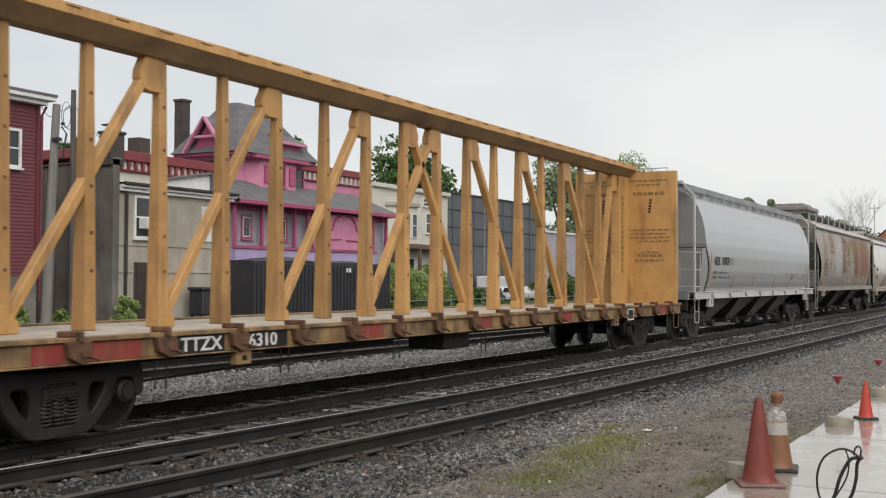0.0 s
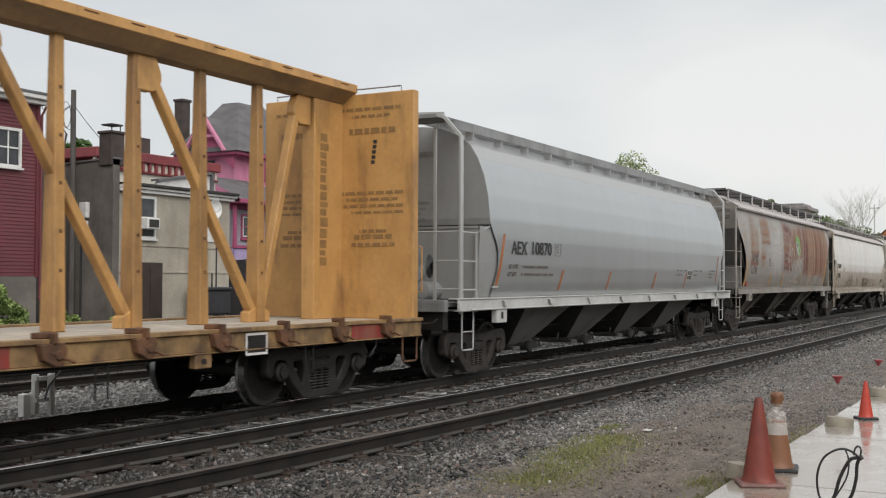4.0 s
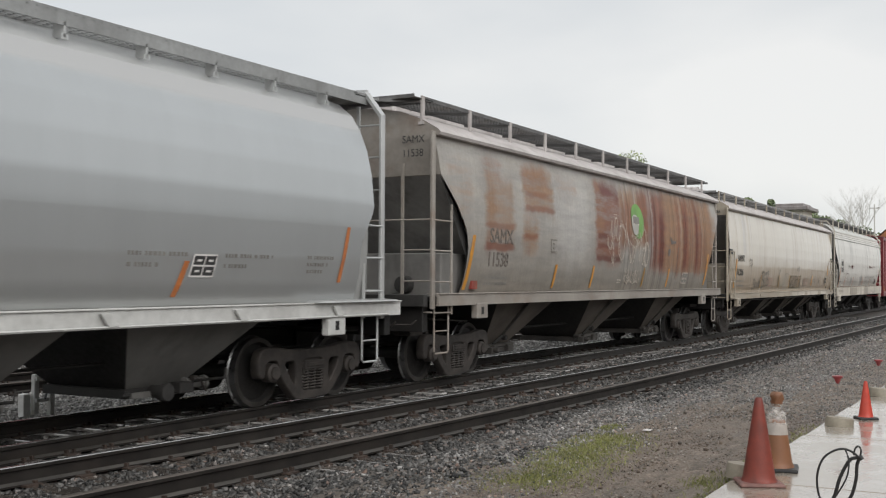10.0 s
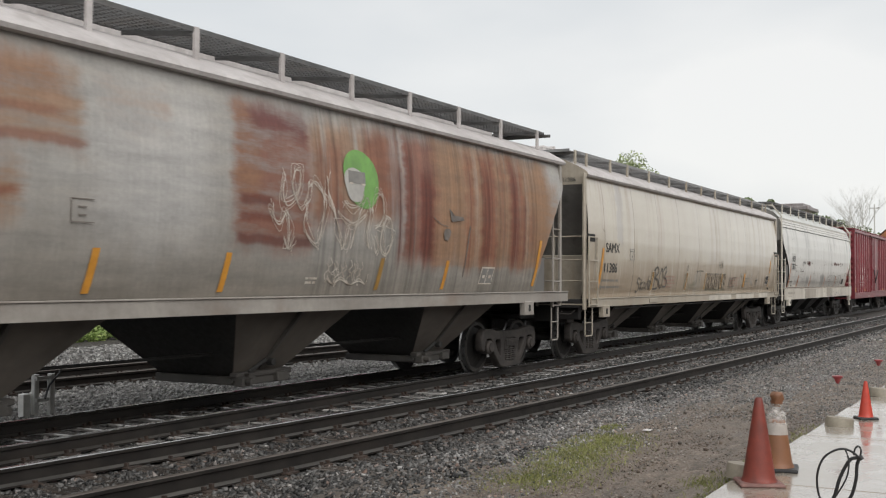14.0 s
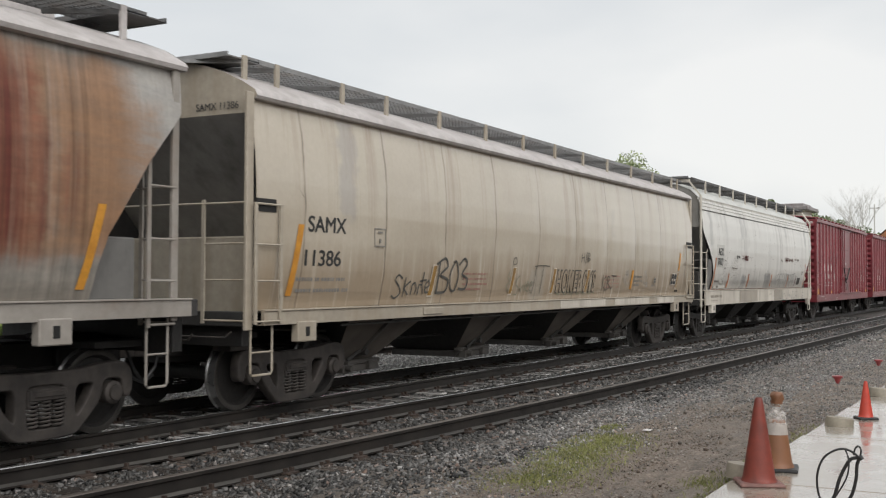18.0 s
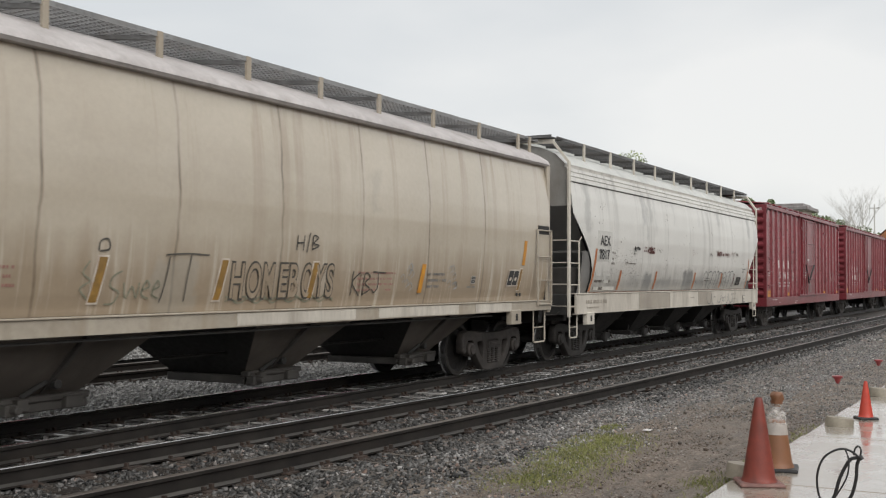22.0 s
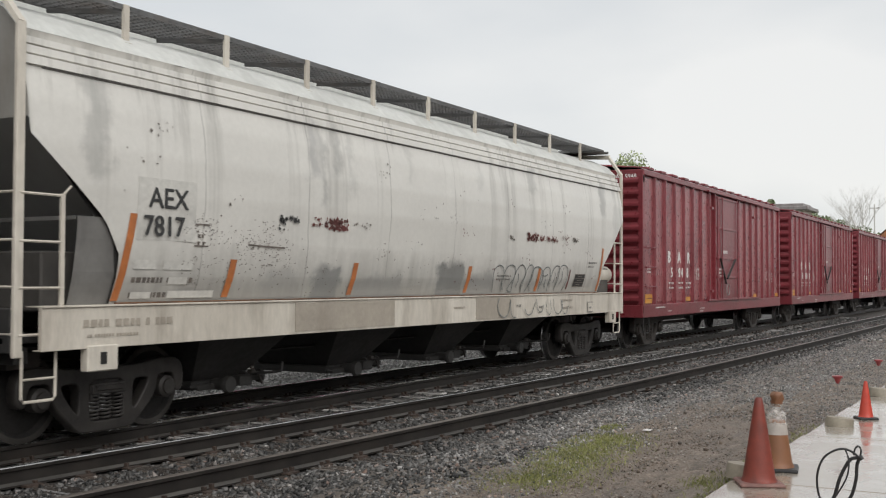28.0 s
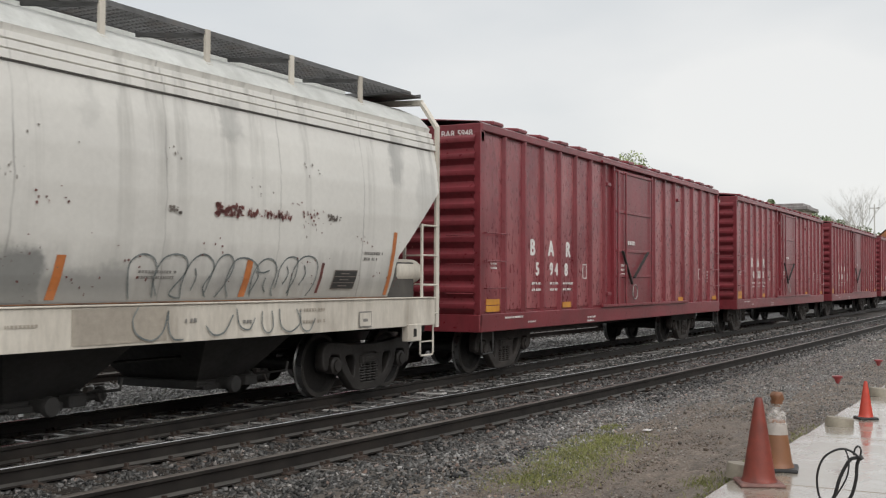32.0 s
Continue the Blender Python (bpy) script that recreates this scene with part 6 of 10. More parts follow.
TAG_LINES = (
    ((7.85, 2.62), (7.88, 2.45), (8.0, 2.36), (8.14, 2.52), (8.2, 2.3), (8.2, 2.08)), ((8.1, 2.2), (8.2, 2.07), (8.32, 2.22)),
    ((8.1, 2.99), (8.05, 2.75), (8.15, 2.6), (8.35, 2.75), (8.42, 3.02), (8.3, 3.05), (8.25, 2.85), (8.4, 2.6), (8.55, 2.75), (8.6, 2.95)),
    ((8.6, 2.87), (8.75, 2.95), (8.92, 2.76), (8.9, 2.4), (8.8, 2.15), (8.6, 2.25), (8.5, 2.4), (8.55, 2.6)),
    ((9.0, 3.05), (9.05, 2.8), (9.2, 2.55), (9.3, 2.3), (9.4, 2.1), (9.5, 2.3), (9.58, 2.47)), ((9.25, 2.6), (9.45, 2.5), (9.6, 2.45), (9.75, 2.5), (9.95, 2.6)),
    ((9.6, 2.1), (9.7, 2.4), (9.85, 2.7), (9.98, 2.82), (10.05, 2.6), (10.0, 2.3), (10.07, 2.12)), ((10.1, 2.6), (10.15, 2.85), (10.3, 2.9), (10.43, 2.74), (10.35, 2.5), (10.2, 2.4)),
    ((10.45, 2.6), (10.6, 2.55), (10.68, 2.3), (10.6, 2.08), (10.45, 2.04), (10.35, 2.2), (10.4, 2.45), (10.52, 2.58)), ((10.2, 2.3), (10.3, 2.15), (10.25, 2.05)), ((9.4, 2.75), (9.55, 2.66), (9.75, 2.7), (9.9, 2.85)))
rng = random.Random(77)
for line in TAG_LINES:
    for r, spread in ((0.008, 0.0), (0.005, 0.05), (0.004, 0.09), (0.004, 0.11)):
        squiggle(rusty_hopper, "white_tag", [(a + rng.uniform(-spread, spread), b + rng.uniform(-spread, spread)) for a, b in line], FLAT_PROF, r, GRAFFITI_WHITE)
for k in range(16):
    x, z = 9.10 + 0.055 * k + rng.uniform(-0.04, 0.04), rng.uniform(1.82, 1.98)
    squiggle(rusty_hopper, "paint_drip", [(x, z), (x + 0.05, z - 0.08), (x - 0.03, z - 0.14), (x + 0.02, z - rng.uniform(0.16, 0.26))], FLAT_PROF, 0.005, GRAFFITI_WHITE)
for dz in (0.0, 0.035):
    squiggle(rusty_hopper, "paint_drip", [(9.12, 1.70 + dz), (9.28, 1.62), (9.45, 1.68 + dz), (9.7, 1.61), (9.9, 1.66 + dz), (10.08, 1.62), (10.12, 1.72 + dz)], FLAT_PROF, 0.007, GRAFFITI_WHITE)
# dark scuffs where something was torn off
flat_patch(rusty_hopper, "dark_scuff", [(12.38, 2.82), (12.46, 2.72), (12.86, 2.70), (12.88, 2.65), (12.6, 2.62), (12.46, 2.61)], FLAT_PROF, 0.013, MARK_DULL)
flat_patch(rusty_hopper, "dark_scuff", oval_of(12.33, 2.40, 0.11, 0.11, 0.02, 0.15, 14), FLAT_PROF, 0.013, MARK_DULL)
squiggle(rusty_hopper, "dark_scuff", [(11.86, 2.66), (12.1, 2.56), (12.34, 2.53)], FLAT_PROF, 0.006, MARK_DULL)
squiggle(rusty_hopper, "dark_scuff", [(13.12, 2.57), (13.06, 2.3), (13.02, 2.0), (12.98, 1.73)], FLAT_PROF, 0.016, MARK_DULL)
TRAIN.append((rusty_hopper, 47.34))

# the beige hopper with graffiti
BEIGE_PROF = [(1.50, 1.30), (1.55, 1.52), (1.59, 1.8), (1.62, 2.15), (1.635, 2.55), (1.63, 2.9), (1.605, 3.25), (1.57, 3.55), (1.52, 3.86)]
BEIGE_ROOF = [(1.52, 3.86), (1.60, 3.865), (1.63, 3.90), (1.60, 3.97), (1.4, 4.09), (1.1, 4.23), (0.8, 4.33), (0.5, 4.39), (0.0, 4.43)]
beige_hopper = hopper_car(65.7, 19.05, BEIGE_PROF, BEIGE_ROOF, [(1.30, 0.1), (3.9, 0.1)], [(1.30, 0.30), (3.9, 0.30)],
                          (SAND_SIDE, SAND_ROOF, SAND, SHADE_GREY, SAND), (1.13, 1.29, 1.645), (3.65, 7.5, 11.35, 15.2), 1.25, (1.66, 17.43),
                          "dirty beige covered hopper car with black graffiti", dict(half=1.58, w=0.13, bend=3.93, top=4.0, out=0.09, mat=SAND, ends=(dict(x=0.02, side=0.52, end=0.68, rungs=(2.59, 2.10, 1.66, 1.17), side_up=2.60, end_up=2.65), dict(x=0.28, side=0.66, end=0.6, rungs=(2.62, 2.12, 1.68, 1.23), side_up=2.63, end_up=2.65))), (3.06, 4.85, 6.66, 8.53, 10.39, 12.23, 14.1, 16.0), 3.70, pads=(1.11, 17.18), slope_m=SLOPE_DARK, end_box=2.22, box_m=SAND, braces=False, bay_m=BAY_DUSTY, gate_m=BAY_DARK)
roof_walk(beige_hopper, 0.3, 18.75, 4.42, 0.5, 1.25, [0.32, 0.97, 2.47, 3.65, 5.3, 7.0, 8.6, 10.15, 11.7, 13.2, 14.85, 16.5, 18.13, 18.65], GRATE, SAND, 4.08, straps=True)
letters("lettering", "SAMX", 0.205, MARK_BLACK, beige_hopper, at_side(1.15, 2.30, BEIGE_PROF, 0.205), 1.14, thick=0.0055)
letters("lettering", "11386", 0.205, MARK_BLACK, beige_hopper, at_side(1.05, 1.86, BEIGE_PROF, 0.205), 1.22, thick=0.0055)
end_letters(beige_hopper, "SAMX 11386", 0.09, 0.085, -0.68, 3.76, MARK_BLACK, 0.98)
bars(beige_hopper, "small_writing", 0.98, 1.66, BEIGE_PROF, (1.1, 1.25), MARK_FADED, 0.045, 0.10, 7)
part("data_frame", Shape().box(2.74, 3.03, -1.640, -1.634, 2.15, 2.165).box(2.74, 3.03, -1.640, -1.634, 2.395, 2.41).box(2.74, 2.748, -1.640, -1.634, 2.165, 2.395).box(3.022, 3.03, -1.640, -1.634, 2.165, 2.395).box(2.83, 2.95, -1.640, -1.634, 2.34, 2.365).box(2.87, 2.91, -1.640, -1.634, 2.20, 2.26), MARK_FADED, beige_hopper)
bars(beige_hopper, "small_writing", 5.52, 1.77, BEIGE_PROF, (0.9, 0.85, 0.9, 0.7), MARK_RED, 0.03, 0.055, 8)
bars(beige_hopper, "small_writing", 14.12, 1.75, BEIGE_PROF, (0.55, 0.6, 0.4), MARK_FADED, 0.04, 0.055, 9)
tape(beige_hopper, 0.95, 1.47, 2.38, BEIGE_PROF, 0.12, MARK_AMBER, 0.17)
for x in (4.50, 7.42, 9.28, 11.08):
    tape(beige_hopper, x, 1.44, 1.90, BEIGE_PROF, 0.11, MARK_OLD, 0.10, lift=0.015)
    tape(beige_hopper, x - 0.02, 1.42, 1.92, BEIGE_PROF, 0.15, GRAFFITI_WHITE, 0.10, "tape_outline", lift=0.012)
tape(beige_hopper, 13.90, 1.48, 1.92, BEIGE_PROF, 0.12, MARK_AMBER, 0.08, lift=0.013)
tape(beige_hopper, 17.60, 1.95, 2.40, BEIGE_PROF, 0.12, MARK_AMBER, 0.08)
tape(beige_hopper, 17.47, 1.50, 1.88, BEIGE_PROF, 0.09, MARK_OLD, 0.08, lift=0.015)
tape(beige_hopper, 17.45, 1.48, 1.90, BEIGE_PROF, 0.13, GRAFFITI_WHITE, 0.08, "tape_outline", lift=0.012)
panel(beige_hopper, "data_panel", 16.92, 17.36, 1.57, 1.87, BEIGE_PROF, MARK_BLACK, GRAFFITI_WHITE, 2, 1, 0.09, 0.020)
panel(beige_hopper, "small_panel", 15.55, 15.70, 1.62, 1.75, BEIGE_PROF, SHADE_GREY, PATCH_GREY, 1, 2, 0.02, 0.012)
bars(beige_hopper, "small_writing", 15.45, 1.55, BEIGE_PROF, (0.3,), MARK_FADED, 0.03, 0.05, 29)
for x, z in ((17.42, 1.42), (17.55, 1.42)):
    part("rust_spot", Shape().lathe([(0.028, -1.565), (0.028, -1.545)], origin=(x, 0, z), axis="y", n=10), BLACK, beige_hopper)
# sprayed tags: a quick black scrawl, then hollow grey outlines
def stroke(points, r, material=GRAFFITI_BLACK, name="black_scrawl", label=""):
    return squiggle(beige_hopper, name, points, BEIGE_PROF, r, material, label, rows=5)


for pts in ([(3.60, 1.70), (3.48, 1.75), (3.40, 1.68), (3.52, 1.58), (3.56, 1.48), (3.44, 1.41), (3.34, 1.45)], [(3.70, 1.72), (3.67, 1.58), (3.65, 1.43)], [(3.84, 1.66), (3.68, 1.56), (3.80, 1.45)], [(3.88, 1.46), (3.90, 1.60), (3.98, 1.63), (4.02, 1.56), (4.00, 1.46)], [(4.08, 1.46), (4.10, 1.60), (4.20, 1.60)], [(4.22, 1.80), (4.20, 1.60), (4.24, 1.46)], [(4.12, 1.66), (4.32, 1.68)], [(4.30, 1.55), (4.42, 1.60), (4.38, 1.67), (4.30, 1.60), (4.31, 1.50), (4.42, 1.49)]):
    stroke(pts, 0.014, label="black sprayed scrawl")
for pts in ([(4.66, 1.50), (4.70, 1.95)], [(4.60, 1.92), (4.86, 2.02), (4.96, 1.90), (4.74, 1.76), (5.00, 1.68), (4.94, 1.50), (4.64, 1.48)], [(5.20, 1.98), (5.06, 1.78), (5.12, 1.54), (5.26, 1.52), (5.34, 1.74), (5.26, 1.96), (5.16, 1.97)], [(5.34, 1.92), (5.52, 2.03), (5.62, 1.94), (5.46, 1.78), (5.66, 1.70), (5.62, 1.54), (5.38, 1.54)]):
    stroke(pts, 0.020)
# a hollow tag in outlined capitals, half under the tape
for x, c, w in ((9.44, "H", 0.62), (9.74, "O", 0.58), (10.04, "M", 0.52), (10.36, "E", 0.62), (10.56, "B", 0.62), (10.84, "O", 0.50), (11.14, "Y", 0.58), (11.38, "S", 0.66)):
    letters("outline_tag", c, 0.42, OUTLINE_GREY, beige_hopper, at_side(x, 1.46, BEIGE_PROF, 0.42), w, "outlined sprayed capital", bold=0.030)
    letters("tag_fill", c, 0.42, SAND_SIDE, beige_hopper, at_side(x, 1.46, BEIGE_PROF, 0.42) @ pose(0, 0, 0.005), w, bold=0.004)
for lift in (0.0, 0.03):
    stroke([(9.4 + 0.1 * i, 1.42 + lift + 0.03 * math.sin(i * 1.9 + 40 * lift)) for i in range(23)], 0.009, GRAFFITI_MOSS, "tag_underline")
for pts in ([(8.36, 1.94), (8.7, 1.96), (9.05, 1.95)], [(8.76, 1.95), (8.72, 1.7), (8.70, 1.43)], [(8.42, 1.92), (8.38, 1.65), (8.32, 1.42)], [(7.74, 1.76), (7.62, 1.70), (7.60, 1.60), (7.72, 1.54), (7.66, 1.43), (7.54, 1.42)], [(7.78, 1.64), (7.82, 1.48), (7.90, 1.60), (7.97, 1.48), (8.0, 1.64)], [(8.04, 1.56), (8.15, 1.60), (8.10, 1.66), (8.04, 1.52), (8.15, 1.47)], [(8.20, 1.56), (8.30, 1.60), (8.26, 1.66), (8.20, 1.52), (8.30, 1.47)], [(7.30, 1.86), (7.22, 1.74), (7.32, 1.66), (7.20, 1.58), (7.30, 1.48)], [(7.40, 1.96), (7.42, 2.06), (7.52, 2.08), (7.54, 1.98), (7.42, 1.96)]):
    stroke(pts, 0.009, OUTLINE_GREY if pts[0][0] > 8.33 or pts[0][1] > 1.95 else GRAFFITI_MOSS, "thin_tag")
for pts in ([(10.68, 2.05), (10.70, 2.24)], [(10.68, 2.14), (10.82, 2.15)], [(10.82, 2.05), (10.84, 2.24)], [(10.90, 2.03), (10.96, 2.28)], [(11.02, 2.06), (11.03, 2.24), (11.14, 2.22), (11.04, 2.15), (11.16, 2.12), (11.03, 2.07)],
            [(12.00, 1.46), (12.02, 1.80)], [(12.20, 1.78), (12.02, 1.64), (12.22, 1.46)], [(12.30, 1.46), (12.32, 1.76), (12.46, 1.72), (12.34, 1.63), (12.48, 1.55), (12.30, 1.47)], [(12.52, 1.79), (12.86, 1.78)], [(12.66, 1.78), (12.68, 1.58), (12.60, 1.50), (12.52, 1.55)]):
    stroke(pts, 0.010, OUTLINE_GREY, name="thin_tag")
bars(beige_hopper, "small_writing", 12.15, 1.76, BEIGE_PROF, (1.0, 0.9, 0.95, 0.9), MARK_RED, 0.03, 0.05, 28)
rng = random.Random(5)
for x0 in (13.28, 14.75):
    for k in range(7):
        x, z = x0 + rng.uniform(0, 0.28), rng.uniform(1.55, 1.9)
        stroke([(x, z), (x + 0.07, z + 0.05), (x + 0.12, z - 0.02), (x + 0.05, z - 0.07)], 0.007, GRAFFITI_GREY, "thin_tag")
part("weld_line", Shape().beam((0.13, -1.548, 3.63), (1.06, -1.63, 2.74), 0.012, 0.02, up=(0, 1, 0)), SAND, beige_hopper)
part("handhold_slot", Shape().box(0.10, 0.48, -1.642, -1.60, 2.50, 2.66), BLACK, beige_hopper)
part("handhold_slot", Shape().box(18.20, 18.70, -1.642, -1.60, 2.55, 2.71), BLACK, beige_hopper)
part("inspection_plate", Shape().box(4.1, 4.7, -1.668, -1.645, 1.15, 1.26), SAND, beige_hopper, bevel=0.01)
part("train_line", Shape().tube([(2.2, -1.45, 1.06), (16.6, -1.45, 1.06)], 0.018, 6), GRATE_DARK, beige_hopper)
for x0, x1 in ((9.5, 12.0), (12.6, 15.0), (15.6, 17.0)):
    part("repainted_sill", Shape().box(x0, x1, -1.652, -1.646, 1.135, 1.28), CHALK_DIRTY, beige_hopper)
TRAIN.append((beige_hopper, 65.7))

# the off-white hopper with the deep sill
WHITE_PROF = [(1.47, 1.42), (1.55, 1.7), (1.605, 2.1), (1.635, 2.6), (1.63, 3.0), (1.59, 3.4), (1.53, 3.70), (1.565, 3.705), (1.555, 3.79), (1.50, 3.80), (1.53, 3.815), (1.52, 3.89), (1.46, 3.90), (1.495, 3.915), (1.485, 3.98), (1.43, 3.99), (1.45, 4.06)]
white_hopper = hopper_car(85.57, 16.65, WHITE_PROF, [(1.45, 4.06), (1.25, 4.26), (0.9, 4.41), (0.5, 4.50), (0.0, 4.54)],
                          [(1.42, 1.24), (1.91, 1.28), (2.28, 1.04), (2.66, 0.58), (3.05, 0.10), (4.1, 0.08)], [(1.42, 1.4), (2.0, 1.3), (2.3, 0.95), (2.63, 0.6), (3.04, 0.12), (4.1, 0.1)],
                          (CHALK_SIDE, CHALK, CHALK_END, SHADE_GREY, CHALK_DIRTY), (1.0, 1.40, 1.64), (3.9, 6.8, 9.7, 12.6), 1.2, (1.62, 15.40),
                          "stained off-white covered hopper car with deep side sill", dict(half=1.56, w=0.10, bend=4.08, top=4.5, kink=True, mat=CHALK_DIRTY, ends=(dict(x=0.03, side=0.50, end=0.64, rungs=(2.48, 2.03, 1.59, 1.15), side_up=2.50, end_up=2.54, stay=(0.62, -1.6, 2.58)), dict(x=0.06, side=0.50, end=0.6, rungs=(2.52, 2.06, 1.60, 1.16), side_up=2.54, end_up=2.56))), (2.3, 4.3, 6.3, 8.4, 10.4, 12.5, 14.4), 3.20, pads=(1.0, 15.75), slope_m=ALU_END, hatch=4.72, webs=(0.72, 2.30, END_GREY, None), end_box=1.95, braces=False, bay_m=SHADE_GREY, gear=GEAR_BLACK, box_m=BAY_DARK)
roof_walk(white_hopper, 0.15, 16.3, 4.60, 0.55, 1.25, [1.65 + 1.65 * i for i in range(9)], GRATE_DARK, CHALK_DIRTY, 4.2)
tape(white_hopper, 1.48, 2.09, 2.75, WHITE_PROF, 0.89, NUMBER_GREY, 0.0, "number_patch", lift=0.006)
letters("lettering", "AEX", 0.215, MARK_BLACK, white_hopper, on_side(1.63, 2.44, 1.645), 1.05, thick=0.005)
letters("lettering", "7817", 0.215, MARK_BLACK, white_hopper, on_side(1.55, 2.14, 1.645), 1.02, thick=0.005)
for x, z, w, h in ((1.48, 1.78, 0.32, 0.10), (1.92, 1.78, 0.46, 0.10), (2.02, 1.62, 0.30, 0.08), (1.50, 1.47, 0.30, 0.07), (2.05, 1.47, 0.75, 0.08)):
    tape(white_hopper, x, z, z + h, WHITE_PROF, w, NUMBER_GREY, 0.0, "painted_out_line", lift=0.012)
bars(white_hopper, "small_writing", 1.48, 1.64, WHITE_PROF, (0.95,), MARK_DULL, 0.055, 0.07, 11)
bars(white_hopper, "small_writing", 1.48, 1.48, WHITE_PROF, (1.25,), MARK_DULL, 0.055, 0.07, 17)
bars(white_hopper, "small_writing", 14.45, 2.03, WHITE_PROF, (0.48, 0.36), MARK_FADED, 0.04, 0.04, 18)
tape(white_hopper, 1.38, 1.45, 2.36, WHITE_PROF, 0.10, MARK_ORANGE, 0.14)
for x in (3.02, 5.62, 9.06, 11.92):
    tape(white_hopper, x, 1.47, 1.91, WHITE_PROF, 0.115, MARK_ORANGE, 0.07)
tape(white_hopper, 13.46, 1.50, 1.90, WHITE_PROF, 0.06, FLAKE_RED, 0.07)
tape(white_hopper, 15.20, 1.46, 2.37, WHITE_PROF, 0.09, MARK_ORANGE, 0.10)
panel(white_hopper, "data_panel", 13.72, 14.27, 1.55, 1.81, WHITE_PROF, SHADE_GREY, MARK_DULL, 1, 3, 0.05, 0.014)
squiggle(white_hopper, "dark_scratch", [(3.30, 2.09), (3.7, 2.075), (4.02, 2.07)], WHITE_PROF, 0.010, MARK_DULL)
for z in (2.05, 2.29):
    squiggle(white_hopper, "frame_line", [(2.36, z), (2.48, z), (2.60, z)], WHITE_PROF, 0.008, MARK_DULL)
bars(white_hopper, "small_writing", 2.42, 2.14, WHITE_PROF, (0.12, 0.12), MARK_DULL, 0.04, 0.04, 19)
for x, w in ((4.2, 2.4), (9.2, 1.3)):
    part("sill_patch", Shape().box(x, x + w, -1.648, -1.641, 1.02, 1.38), SILL_TAN, white_hopper)
bars(white_hopper, "sill_writing", 0.75, 1.2, 1.643, (1.25,), SILL_TAN, 0.075, 0.05, 12)
bars(white_hopper, "sill_writing", 0.8, 1.1, 1.643, (0.7,), SILL_TAN, 0.03, 0.05, 14)
flecks(white_hopper, "flaked_lettering", 10.5, 10.72, 2.40, 2.47, 14, 0.03, MARK_DULL, WHITE_PROF, 15)
flecks(white_hopper, "flaked_lettering", 11.29, 11.76, 2.42, 2.54, 60, 0.045, FLAKE_RED, WHITE_PROF, 16)
flecks(white_hopper, "flaked_lettering", 11.86, 12.74, 2.43, 2.51, 60, 0.022, FLAKE_RED, WHITE_PROF, 22, 2.2)
flecks(white_hopper, "flaked_lettering", 12.9, 13.3, 2.47, 2.54, 10, 0.025, FLAKE_RED, WHITE_PROF, 23, 1.6)
flecks(white_hopper, "flaked_lettering", 13.5, 13.81, 2.46, 2.52, 20, 0.035, MARK_DULL, WHITE_PROF, 24)
part("air_reservoir", Shape().lathe([(0.05, 15.62), (0.17, 15.65), (0.19, 15.70), (0.19, 16.32), (0.17, 16.39), (0.05, 16.42)], origin=(0, -1.24, 1.81), axis="x", n=18), CHALK_DIRTY, white_hopper, smooth=40)
# a bubble tag in thin outline, its feet hanging over the sill
for line in ([(10.08, 1.47), (10.01, 1.7), (10.03, 1.86), (10.19, 1.94), (10.36, 1.9), (10.42, 1.78), (10.39, 1.66), (10.48, 1.5)], [(10.42, 1.48), (10.39, 1.7), (10.5, 1.89), (10.68, 1.95), (10.86, 1.91), (10.88, 1.77), (10.68, 1.54), (10.74, 1.48), (10.86, 1.47)],
             [(10.86, 1.47), (10.84, 1.66), (10.95, 1.87), (11.13, 1.96), (11.29, 1.9), (11.33, 1.79), (11.2, 1.6), (11.27, 1.47)], [(11.23, 1.49), (11.3, 1.71), (11.42, 1.92), (11.59, 1.96), (11.68, 1.84), (11.56, 1.62), (11.43, 1.47)],
             [(11.66, 1.47), (11.57, 1.66), (11.69, 1.89), (11.9, 1.93), (12.11, 1.85), (12.15, 1.71), (12.04, 1.51)], [(12.06, 1.47), (12.04, 1.71), (12.18, 1.89), (12.37, 1.93), (12.5, 1.81), (12.45, 1.57), (12.5, 1.47)],
             [(12.52, 1.57), (12.56, 1.81), (12.71, 1.95), (12.91, 1.93), (12.89, 1.71), (12.78, 1.5)], [(12.82, 1.47), (12.83, 1.76), (12.99, 1.95), (13.23, 1.97), (13.36, 1.86), (13.32, 1.62), (13.2, 1.47)],
             [(12.1, 1.78), (12.24, 1.76), (12.36, 1.79)], [(12.3, 1.7), (12.28, 1.6), (12.34, 1.52)], [(12.66, 1.62), (12.74, 1.75), (12.7, 1.84)], [(13.0, 1.6), (13.1, 1.75), (13.06, 1.86)], [(11.0, 1.55), (11.05, 1.7), (11.02, 1.8)]):
    squiggle(white_hopper, "bubble_tag", line, WHITE_PROF, 0.010, GRAFFITI_TEAL, "thin teal bubble outline")
for line in ([(10.07, 1.385), (9.99, 1.25), (10.05, 1.1), (10.26, 1.03), (10.43, 1.12), (10.51, 1.34)], [(10.51, 1.34), (10.52, 1.14), (10.6, 1.03), (10.75, 1.02)], [(11.11, 1.16), (11.24, 1.05), (11.43, 1.08), (11.58, 1.27)], [(11.64, 1.34), (11.7, 1.14), (11.87, 1.09), (11.98, 1.22)],
             [(12.12, 1.3), (12.12, 1.12), (12.23, 1.03), (12.33, 1.11), (12.3, 1.3)], [(12.45, 1.32), (12.49, 1.11), (12.68, 1.03), (12.88, 1.14), (12.8, 1.31)], [(12.88, 1.29), (12.92, 1.07), (13.08, 1.03), (13.2, 1.18)]):
    squiggle(white_hopper, "bubble_tag", line, 1.65, 0.010, GRAFFITI_TEAL)
